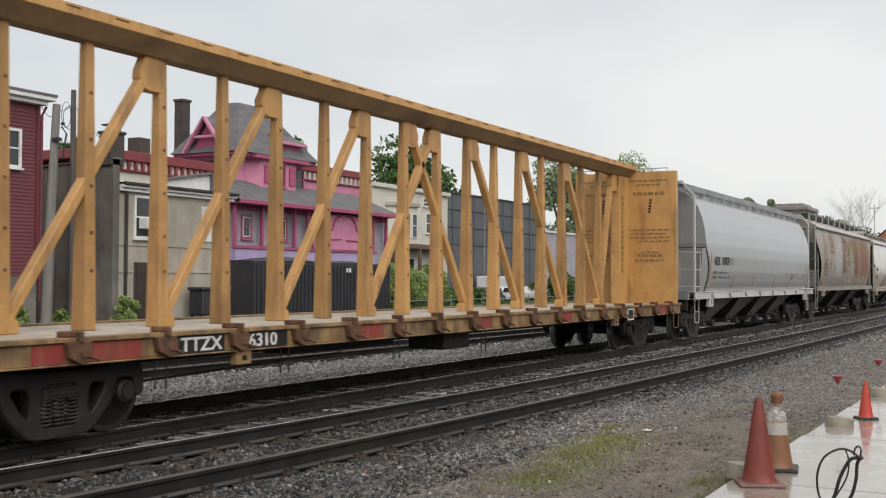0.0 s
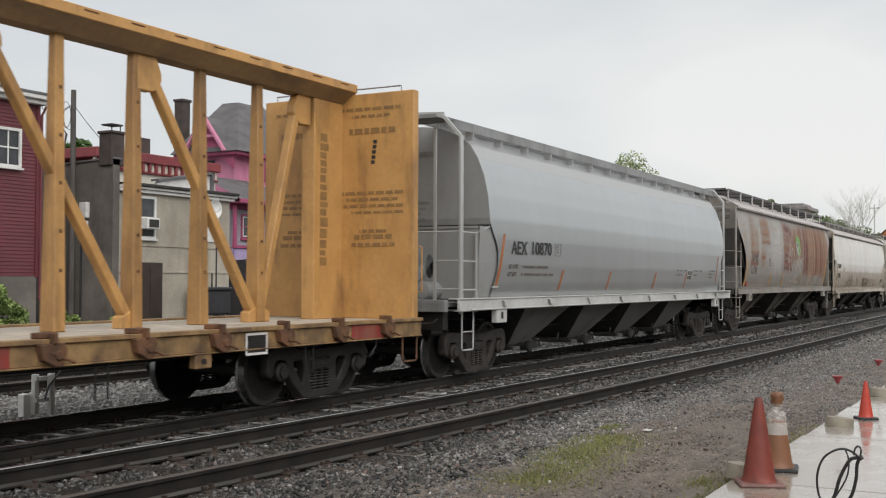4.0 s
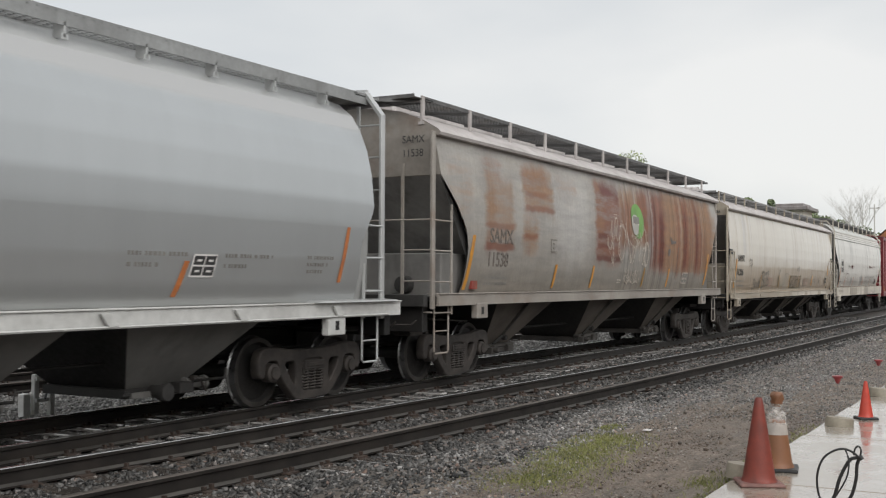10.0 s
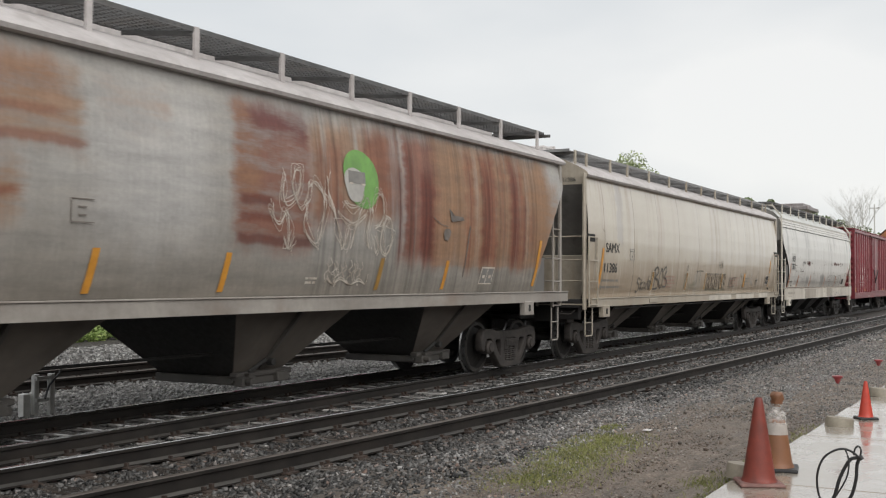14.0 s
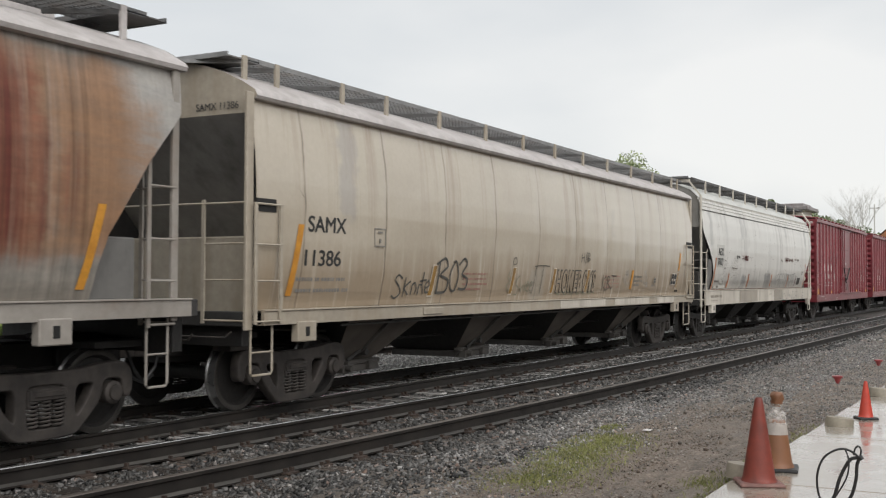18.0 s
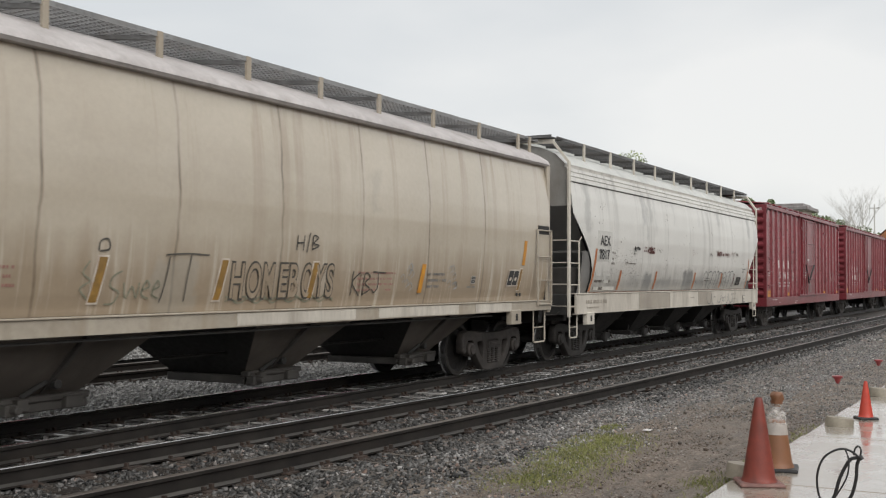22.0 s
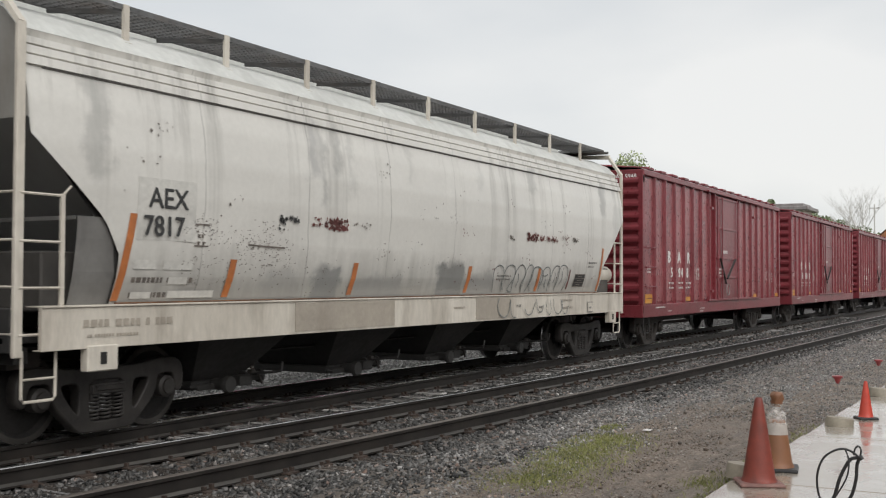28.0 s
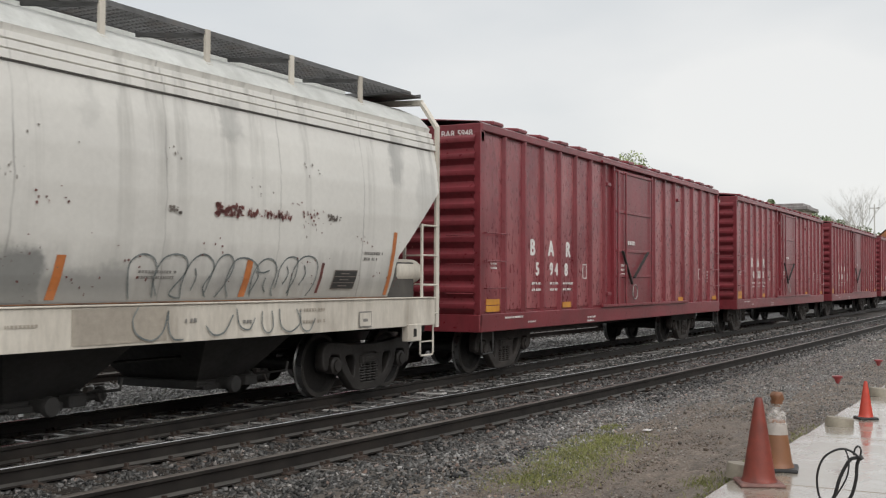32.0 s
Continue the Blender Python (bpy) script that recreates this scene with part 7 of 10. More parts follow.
bars(white_hopper, "small_writing", 10.16, 1.74, WHITE_PROF, (0.6, 0.55), MARK_FADED, 0.03, 0.03, 52)
bars(white_hopper, "sill_writing", 12.88, 1.27, 1.643, (0.55,), SILL_TAN, 0.04, 0.05, 53)
bars(white_hopper, "sill_writing", 12.95, 1.12, 1.643, (0.5,), SILL_TAN, 0.04, 0.05, 54)
bars(white_hopper, "sill_writing", 10.78, 1.20, 1.65, (0.19,), MARK_FADED, 0.045, 0.03, 55)
bars(white_hopper, "sill_writing", 11.77, 1.16, 1.643, (0.2,), MARK_FADED, 0.04, 0.03, 56)
bars(white_hopper, "sill_writing", 8.42, 1.22, 1.643, (0.4,), SILL_TAN, 0.03, 0.03, 57)
panel(white_hopper, "sill_panel", 14.24, 14.56, 1.02, 1.24, 1.643, CHALK_DIRTY, MARK_FADED, 1, 1, 0.0, 0.018)
flecks(white_hopper, "flaked_lettering", 4.85, 5.40, 2.34, 2.49, 90, 0.04, FLAKE_RED, WHITE_PROF, 3, 1.0)
flecks(white_hopper, "flaked_lettering", 4.53, 4.8, 2.38, 2.49, 16, 0.03, FLAKE_RED, WHITE_PROF, 25, 1.0)
flecks(white_hopper, "flaked_lettering", 3.88, 4.3, 2.40, 2.47, 22, 0.035, MARK_BLACK, WHITE_PROF, 4)
flecks(white_hopper, "flaked_lettering", 3.88, 4.0, 2.28, 2.44, 14, 0.025, MARK_BLACK, WHITE_PROF, 5, 2.0)
flecks(white_hopper, "flaked_lettering", 5.5, 5.95, 2.38, 2.47, 12, 0.025, MARK_DULL, WHITE_PROF, 26)
flecks(white_hopper, "paint_chip", 2.3, 4.3, 1.7, 2.35, 420, 0.014, MARK_DULL, WHITE_PROF, 41, 0.8, 26)
flecks(white_hopper, "paint_chip", 2.2, 9.5, 1.5, 2.1, 160, 0.012, MARK_DULL, WHITE_PROF, 42, 1.2, 30)
flecks(white_hopper, "paint_chip", 1.0, 15.4, 1.9, 3.4, 90, 0.016, MARK_DULL, WHITE_PROF, 43, 1.6, 16)
flecks(white_hopper, "rust_speck", 8.5, 15.6, 1.6, 2.6, 90, 0.018, FLAKE_RED, WHITE_PROF, 44, 1.2, 22)
part("dirt_seam", Shape().tube([(0.3, -1.535, 3.695), (16.4, -1.535, 3.695)], 0.012, 6), END_GREY, white_hopper)
part("dirt_seam", Shape().tube([(1.3, -1.50, 1.425), (15.2, -1.50, 1.425)], 0.012, 6), RUST, white_hopper)
TRAIN.append((white_hopper, 85.57))

# ---- the centre-beam flat car ----
DECK_Z = 1.07
flat = thing("centerbeam_flatcar", "ochre-yellow centre-beam lumber flat car, empty", "flat car", "freight cars of the train", at=pose(5.35, MAIN_Y, 0))
FL = 22.53
part("deck", Shape().box(0.0, FL, -1.46, 1.46, DECK_Z - 0.05, DECK_Z), DECK, flat, "pale worn wooden deck")
part("centre_sill", Shape().box(0.2, FL - 0.2, -0.2, 0.2, 0.65, DECK_Z - 0.055), BLACK, flat, bevel=0.01)
for s in (-1, 1):
    part("side_sill", Shape().box(0.0, FL, min(s * 1.42, s * 1.49), max(s * 1.42, s * 1.49), 0.84, DECK_Z - 0.02), YELLOW_DIRTY, flat, bevel=0.006)
    part("sill_edge", Shape().box(0.0, FL, min(s * 1.36, s * 1.53), max(s * 1.36, s * 1.53), DECK_Z - 0.02, DECK_Z + 0.03), YELLOW_DIRTY, flat, bevel=0.006)
    part("sill_flange", Shape().box(0.0, FL, min(s * 1.34, s * 1.51), max(s * 1.34, s * 1.51), 0.82, 0.84), YELLOW_DIRTY, flat, bevel=0.006)
for i in range(9):
    part("cross_bearer", Shape().box(1.2 + i * 2.5, 1.32 + i * 2.5, -1.4, 1.4, 0.86, DECK_Z - 0.06), BLACK, flat)
MID, STEP = 11.25, 1.213
POSTS = [MID + (k + 0.5) * STEP for k in range(-9, 9)]
for i, x in enumerate(POSTS[1:-1]):
    low = [(x - 0.085, -0.125, DECK_Z), (x + 0.085, -0.125, DECK_Z), (x + 0.085, 0.125, DECK_Z), (x - 0.085, 0.125, DECK_Z)]
    high = [(x - 0.065, -0.06, 4.50), (x + 0.065, -0.06, 4.50), (x + 0.065, 0.06, 4.50), (x - 0.065, 0.06, 4.50)]
    post = part("post", Shape().hexa(low, high), YELLOW_POST, flat, bevel=0.012)
    holes = Shape()
    for z in (1.75, 2.2, 2.75, 3.3, 3.85):
        y = -0.125 + 0.065 * (z - DECK_Z) / 3.3
        holes.box(x - 0.015, x + 0.025, y - 0.006, y + 0.006, z, z + 0.04)
    part("strap_hole", holes, RUST, post)
part("top_chord", Shape().box(0.1, FL - 0.1, -0.36, 0.36, 4.65, 4.78), YELLOW, flat, bevel=0.008)
# the sloped faces carry shade in their colour as well as grime
part("chord_web", Shape().prism([(-0.35, 4.652), (-0.13, 4.48), (0.13, 4.48), (0.35, 4.652)], 0.12, FL - 0.12, plane="yz"), CHORD_GRIME_SHADE, flat, "grimy underside of the top chord with its shade painted in")
for k in range(30):
    part("chord_slot", Shape().box(0.5 + 0.74 * k, 0.72 + 0.74 * k, -0.366, -0.36, 4.735, 4.75), RUST, flat)
pairs = [(k, k + 2) for k in (-8, -6, -4, -2)] + [(k, k - 2) for k in (1, 3, 5, 7)] + [(7, 8), (-8, -9)]
for k_low, k_high in pairs:
    xa, xb = MID + (k_low + 0.5) * STEP, MID + (k_high + 0.5) * STEP
    w = 1 if xb > xa else -1
    part("diagonal_brace", Shape().beam((xa + w * 0.05, 0, DECK_Z + 0.08), (xb - w * 0.33, 0, 4.17), 0.12, 0.14, up=(0, 1, 0)), YELLOW, flat, bevel=0.012)
    part("gusset", Shape().prism([(xb - w * 0.28, 4.50), (xb, 4.50), (xb, 4.04), (xb - w * 0.26, 4.04), (xb - w * 0.37, 4.09), (xb - w * 0.42, 4.20), (xb - w * 0.41, 4.30), (xb - w * 0.35, 4.42), (xb - w * 0.33, 4.47)][:: -w], -0.075, 0.075), YELLOW, flat, bevel=0.01)
    part("gusset", Shape().prism([(xa, DECK_Z), (xa + w * 0.24, DECK_Z), (xa + w * 0.24, DECK_Z + 0.14), (xa, DECK_Z + 0.26)][:: w], -0.08, 0.08), YELLOW, flat, bevel=0.01)
for xo, way in ((0.0, 1), (FL, -1)):
    x_in, x_out = xo + way * 0.16, xo
    bulk = part("end_bulkhead", Shape().box(min(x_in, x_out), max(x_in, x_out), -1.43, 1.43, DECK_Z, 4.62), YELLOW, flat, bevel=0.01)
    web_a, web_b = sorted((xo + way * 0.93, xo + way * 0.158))
    web = part("end_web", Shape().box(web_a, web_b, -0.12, 0.12, DECK_Z, 4.48), YELLOW, flat, "solid end web with upright lettering", bevel=0.01)
    rng, z = random.Random(19), 3.95
    column = Shape()
    while z > 1.9:
        h = rng.uniform(0.07, 0.15)
        if rng.random() < 0.86:
            column.box(web_a + 0.16, web_a + 0.16 + rng.uniform(0.14, 0.22), -0.1225, -0.12, z - h, z)
        z -= h + 0.03
    part("upright_text", column, MARK_BROWN, web)
    xi = x_in + way * 0.003
    for row, (z, a, b, h) in enumerate([(4.35, -1.2, -0.1, 0.05), (4.24, -1.0, -0.3, 0.045), (3.98, -1.1, -0.25, 0.09), (3.02, -1.25, -0.12, 0.05), (2.92, -1.15, -0.2, 0.045), (2.82, -1.25, -0.15, 0.045), (2.72, -1.25, -0.3, 0.04), (2.42, -0.95, -0.45, 0.05), (2.32, -1.05, -0.35, 0.07), (2.20, -1.1, -0.3, 0.06)]):
        for s in (-1, 1):
            rng = random.Random(row * 3 + s)
            sh, y = Shape(), a
            while y < b:
                wv = min(rng.uniform(0.08, 0.2), b - y)
                sh.box(min(xi, xi + way * 0.004), max(xi, xi + way * 0.004), *sorted((s * y, s * (y + wv))), z, z + h)
                y += wv + 0.035
            part("warning_text", sh, MARK_BROWN, bulk)
    for s in (-1, 1):
        mark = Shape()
        for j, z in enumerate((3.50, 3.58, 3.66, 3.74, 3.82)):
            mark.box(min(xi, xi + way * 0.005), max(xi, xi + way * 0.005), *sorted((s * -0.66 - 0.01 * j, s * -0.66 - 0.01 * j - 0.07)), z, z + 0.055)
        part("dark_mark", mark, MARK_BLACK, bulk)
    part("handrail", Shape().tube([(x_out + way * 0.02, -1.46, 1.5), (x_out - way * 0.06, -1.46, 1.5), (x_out - way * 0.06, -1.46, 2.2), (x_out + way * 0.02, -1.46, 2.2)], 0.012, 6), YELLOW, bulk)
    part("top_rail", Shape().tube([(x_in - way * 0.02, -1.2, 4.6), (x_in - way * 0.02, -1.2, 4.70), (x_in - way * 0.02, 1.2, 4.70), (x_in - way * 0.02, 1.2, 4.6)], 0.012, 6), GALV, bulk)
    coupler(flat, xo, -way)
    stirrup(flat, xo + way * 0.3, -1.46, 0.45, 0.84, 0.42, RUST)
    truck(flat, xo + way * 2.08, GEAR_BLACK)
rng = random.Random(4)
for i in range(18):
    x = 0.65 + i * 1.225
    winch = Shape().prism([(x - 0.16, 1.05), (x - 0.12, 0.90), (x + 0.04, 0.82), (x + 0.13, 0.86), (x + 0.17, 0.98), (x + 0.13, 1.06)][::-1], -1.58, -1.49).lathe([(0.05, -1.60), (0.05, -1.50)], origin=(x + 0.05, 0, 0.94), axis="y", n=10).beam((x - 0.1, -1.56, 0.99), (x + 0.24, -1.6, 0.86), 0.03, 0.03).box(x - 0.02, x + 0.03, -1.60, -1.52, 1.05, 1.16)
    part("strap_winch", winch, RUST, flat, "rusty lashing winch on the side sill", bevel=0.008)
    part("strap_anchor", Shape().box(x - 0.06 + rng.uniform(-0.1, 0.1), x + 0.07, -1.50, -1.38, DECK_Z + 0.03, DECK_Z + 0.09), RUST, flat, bevel=0.01)
for a, b in ((1.35, 1.75), (2.05, 2.78), (7.05, 7.65), (10.5, 11.2), (14.3, 14.9), (20.6, 21.5)):
    part("red_panel", Shape().box(a, b, -1.497, -1.49, 0.845, 1.045), SILL_RED, flat)
part("black_panel", Shape().box(3.30, 4.12, -1.497, -1.49, 0.845, 1.045), BLACK, flat)
part("black_panel", Shape().box(4.36, 5.32, -1.497, -1.49, 0.845, 1.045), BLACK, flat)
letters("lettering", "TTZX", 0.155, MARK_WHITE, flat, on_side(3.38, 0.87, 1.4975), 1.22, thick=0.008)
letters("lettering", "86310", 0.155, MARK_WHITE, flat, on_side(4.42, 0.87, 1.4975), 1.25, thick=0.008)
part("underfloor_box", Shape().box(10.0, 10.9, -1.2, -0.5, 0.52, 0.84).box(6.2, 8.9, -0.9, -0.4, 0.66, 0.9), BLACK, flat, bevel=0.02)
part("white_frame", Shape().box(18.3, 18.72, -1.503, -1.498, 1.0, 1.03).box(18.3, 18.72, -1.503, -1.498, 0.76, 0.79).box(18.3, 18.33, -1.503, -1.498, 0.79, 1.0).box(18.69, 18.72, -1.503, -1.498, 0.79, 1.0), MARK_WHITE, flat)
part("frame_plate", Shape().box(18.3, 18.72, -1.497, -1.49, 0.76, 1.03), BLACK, flat)
for x in (3.05, 5.27, 8.0, 10.9, 13.96, 16.0, 19.6):
    for dx in (0.0, 0.17):
        part("hanging_strap", Shape().box(x + dx - 0.012, x + dx + 0.012, -1.44, -1.43, 0.47 + 0.03 * math.sin(x * 5), 0.84), BLACK, flat)
    part("strap_link", Shape().box(x - 0.01, x + 0.18, -1.44, -1.43, 0.62, 0.64), BLACK, flat)
for x in (4.48, 17.56):
    pad = part("jacking_pad", Shape().box(x - 0.14, x + 0.14, -1.5, -1.40, 0.66, 0.84), YELLOW_DIRTY, flat, bevel=0.01)
    part("jacking_hole", Shape().box(x - 0.04, x + 0.04, -1.504, -1.499, 0.71, 0.77), BLACK, pad)
part("brake_rod", Shape().tube([(3.4, -0.9, 0.52), (7.4, -0.9, 0.62)], 0.015, 6), BLACK, flat)
TRAIN.append((flat, 5.35))


# ---- red boxcars ----
def boxcar(start, number):
    L, HW, Z0, ZS, ZE = 15.56, 1.575, 0.79, 1.10, 4.36
    car = thing("boxcar", "oxide-red ribbed boxcar with plug door and white lettering", "boxcar", "red boxcars of the train", at=pose(start, MAIN_Y, 0))
    part("body", Shape().box(0.04, L - 0.04, -HW + 0.07, HW - 0.07, Z0 + 0.22, ZE - 0.02), OXIDE, car)
    part("floor_beam", Shape().box(0.3, L - 0.3, -0.22, 0.22, 0.6, Z0 + 0.25), BLACK, car)
    for s in (-1, 1):
        part("side_sill", Shape().box(0.0, L, min(s * (HW - 0.06), s * (HW + 0.005)), max(s * (HW - 0.06), s * (HW + 0.005)), Z0, ZS), OXIDE, car, bevel=0.012)
        part("eave_rail", Shape().box(0.0, L, min(s * (HW - 0.10), s * (HW + 0.012)), max(s * (HW - 0.10), s * (HW + 0.012)), ZE - 0.13, ZE), OXIDE, car, bevel=0.012)
        ribs = [0.97 + 0.845 * i for i in range(7)] + [L - 0.97 - 0.845 * i for i in range(7)]
        for x in ribs:
            part("side_rib", Shape().prism([(x - 0.06, s * (HW - 0.075)), (x + 0.06, s * (HW - 0.075)), (x + 0.03, s * HW), (x - 0.03, s * HW)][:: -s], ZS - 0.01, ZE - 0.12, plane="xy"), OXIDE, car)
        panels = sorted([0.05] + ribs + [L - 0.05])
        for a, b in zip(panels, panels[1:]):
            if b - a < 1.2:
                part("side_panel", Shape().box(a + 0.075, b - 0.075, min(s * (HW - 0.075), s * (HW - 0.058)), max(s * (HW - 0.075), s * (HW - 0.058)), ZS + 0.05, ZE - 0.17), OXIDE_PALE, car, bevel=0.012)
        # plug door with its frame, rails, bars and gear
        if s < 0:
            d0, d1 = 6.0, 9.2
            for x in (d0 + 0.52, d1 + 0.02):
                part("door_post", Shape().box(x, x + 0.08, -HW - 0.012, -HW + 0.08, ZS - 0.02, ZE - 0.1), OXIDE, car, bevel=0.01)
            door = part("plug_door", Shape().box(d0 + 0.62, d1, -HW - 0.01, -HW + 0.06, ZS + 0.04, ZE - 0.2), OXIDE, car, bevel=0.015)
            for z in (1.75, 2.32, 3.2, ZE - 0.26):
                part("door_rail", Shape().box(d0 + 0.62, d1 - 0.02, -HW - 0.035, -HW - 0.009, z, z + 0.07), OXIDE, door, bevel=0.01)
            for x in (d0 + 0.68, d0 + 1.21, d1 - 0.10):
                part("lock_bar", Shape().tube([(x, -HW - 0.05, ZS + 0.02), (x, -HW - 0.05, ZE - 0.22)], 0.022, 6), OXIDE, door)
            part("lock_lever", Shape().beam((d0 + 0.95, -HW - 0.06, 2.35), (d0 + 1.6, -HW - 0.06, 1.6), 0.03, 0.05, up=(0, 1, 0)).beam((d1 - 0.45, -HW - 0.06, 2.35), (d0 + 1.75, -HW - 0.06, 1.75), 0.03, 0.05, up=(0, 1, 0)), SHADE_GREY, door)
            part("hand_wheel", Shape().tube([(d0 + 1.75 + 0.17 * math.cos(a), -HW - 0.08, 1.42 + 0.17 * math.sin(a)) for a in [k * math.pi / 6 for k in range(12)]], 0.014, 6, closed=True), GALV, door)
            for z, wz in ((ZE - 0.13, 0.05), (ZS + 0.0, 0.06)):
                part("door_track", Shape().box(d0 - 0.3, d1 + 3.0, -HW - 0.06, -HW - 0.01, z, z + wz), OXIDE, car, bevel=0.008)
            for x, z in ((d0 + 0.02, 3.75), (d1 + 2.1, 3.75), (d0 + 0.02, 1.35)):
                part("door_stop", Shape().box(x, x + 0.22, -HW - 0.05, -HW + 0.02, z, z + 0.08), OXIDE, car, bevel=0.01)
    # the roof: low ridge with raised cross ribs
    prof = [(-HW, ZE), (-HW * 0.95, ZE + 0.035), (0, ZE + 0.16), (HW * 0.95, ZE + 0.035), (HW, ZE)]
    roof = part("roof", Shape().grid([[(x, y, z) for y, z in prof] for x in (0.0, L)]), GALV, car)
    for i in range(15):
        x = 0.7 + i * (L - 1.4) / 14
        part("roof_rib", Shape().beam((x, -HW + 0.02, ZE + 0.06), (x, 0, ZE + 0.21), 0.42, 0.07).beam((x, HW - 0.02, ZE + 0.06), (x, 0, ZE + 0.21), 0.42, 0.07), OXIDE, roof, bevel=0.02)
    # corrugated ends, ladders and steps
    for xo, way in ((0.0, 1), (L, -1)):
        rows = []
        z = Z0 + 0.3
        while z < ZE - 0.33:
            for dz, d in ((0.0, 0.0), (0.04, 0.02), (0.10, 0.085), (0.14, 0.095), (0.18, 0.085), (0.24, 0.02)):
                rows.append([(xo - way * d, y, z + dz) for y in (-HW + 0.10, HW - 0.10)])
            z += 0.285
        rows.append([(xo, y, ZE - 0.05) for y in (-HW + 0.10, HW - 0.10)])
        part("end_corrugation", Shape().grid(rows), OXIDE, car, smooth=30)
        part("end_post", Shape().box(*sorted((xo - way * 0.04, xo + way * 0.12)), -HW, -HW + 0.14, Z0 + 0.1, ZE - 0.14).box(*sorted((xo - way * 0.04, xo + way * 0.12)), HW - 0.14, HW, Z0 + 0.1, ZE - 0.14).box(*sorted((xo - way * 0.03, xo + way * 0.1)), -HW, HW, ZE - 0.32, ZE).box(*sorted((xo - way * 0.06, xo + way * 0.1)), -HW, HW, Z0, Z0 + 0.3), OXIDE, car, bevel=0.012)
        if way > 0:
            letters("lettering", ("BAR " + number) if number else "BAR", 0.11, MARK_WHITE, car, Matrix(((0, 0, -1, xo - 0.035), (-1, 0, 0, -0.80), (0, 1, 0, ZE - 0.215), (0, 0, 0, 1))), 0.95, bold=0.0015)
        for s in (-1, 1):
            for z in (1.54, 2.01, 2.49):
                part("grab_rung", Shape().tube([(xo + way * 0.1, s * (HW + 0.05), z), (xo + way * 0.95, s * (HW + 0.05), z)], 0.012, 6).tube([(xo + way * 0.1, s * HW, z), (xo + way * 0.1, s * (HW + 0.05), z)], 0.012, 6).tube([(xo + way * 0.95, s * HW, z), (xo + way * 0.95, s * (HW + 0.05), z)], 0.012, 6), OXIDE, car)
        for z in (1.45, 1.95, 2.45):
            part("grab_rung", Shape().tube([(xo - way * 0.12, -HW + 0.1, z), (xo - way * 0.12, -HW + 0.62, z)], 0.012, 6), OXIDE, car)
        stirrup(car, xo + way * 0.3, -HW + 0.04, 0.42, Z0, 0.44, BLACK)
        coupler(car, xo, -way)
        truck(car, xo + way * 1.95)
    # lettering and tape
    for x, c in zip((2.12, 2.98, 3.86), "BAR"):
        letters("lettering", c, 0.29, MARK_WHITE, car, on_side(x, 2.16, HW - 0.053), 0.95, thick=0.021)
    for x, c in zip((2.38, 3.05, 3.3, 3.80), number or "    "):
        if number:
            letters("lettering", c, 0.24, MARK_WHITE, car, on_side(x, 1.78, HW - 0.053), 0.9, thick=0.018)
        else:
            part("number_bar", Shape().box(x + 0.02, x + 0.15, -HW + 0.05, -HW + 0.056, 1.78, 2.02), MARK_WHITE, car)
    for x, w in ((2.2, 0.5), (3.05, 0.42), (3.72, 0.5)):
        bars(car, "small_writing", x, 1.60, HW - 0.055, (w, w * 0.9), MARK_WHITE, 0.045, 0.075, 5)
    bars(car, "small_writing", 0.45, 1.95, HW - 0.055, (0.24, 0.26), MARK_WHITE, 0.035, 0.04, 6)
    bars(car, "small_writing", 0.9, 1.0, HW + 0.006, (0.8,), MARK_WHITE, 0.035, 0.04, 7)
    bars(car, "small_writing", 1.9, 0.9, HW + 0.006, (0.35,), MARK_WHITE, 0.03, 0.04, 8)
    bars(car, "small_writing", 4.9, 0.9, HW + 0.006, (0.5, 0.4), MARK_WHITE, 0.035, 0.04, 9)
    bars(car, "small_writing", 14.4, 1.92, HW - 0.055, (0.3, 0.3, 0.3, 0.3), MARK_WHITE, 0.04, 0.05, 10)
    bars(car, "small_writing", 7.35, 2.5, HW + 0.0355, (0.5,), MARK_WHITE, 0.09, 0.05, 11)
    bars(car, "small_writing", 6.95, 2.0, HW + 0.012, (0.3, 0.3, 0.25), MARK_WHITE, 0.05, 0.05, 12)
    for x in (4.78, 13.55):
        fr = Shape().box(x, x + 0.22, -HW + 0.050, -HW + 0.056, 1.72, 1.74).box(x, x + 0.22, -HW + 0.050, -HW + 0.056, 2.0, 2.02).box(x, x + 0.02, -HW + 0.050, -HW + 0.056, 1.74, 2.0).box(x + 0.2, x + 0.22, -HW + 0.050, -HW + 0.056, 1.74, 2.0)
        part("data_frame", fr, MARK_WHITE, car)
    part("amber_marker", Shape().box(0.28, 0.80, -HW + 0.048, -HW + 0.057, 1.13, 1.235).box(0.28, 0.80, -HW + 0.048, -HW + 0.057, 1.25, 1.35), MARK_AMBER, car)
    for x in (3.70, 6.56, 9.25, 11.63, 15.0):
        part("amber_marker", Shape().box(x, x + 0.42, -HW + 0.045, -HW + 0.057, 1.14, 1.25), MARK_AMBER, car)
    TRAIN.append((car, start))
    return car


for i, number in enumerate(("5948", "", "", "")):
    boxcar(103.70 + 17.8 * i, number)


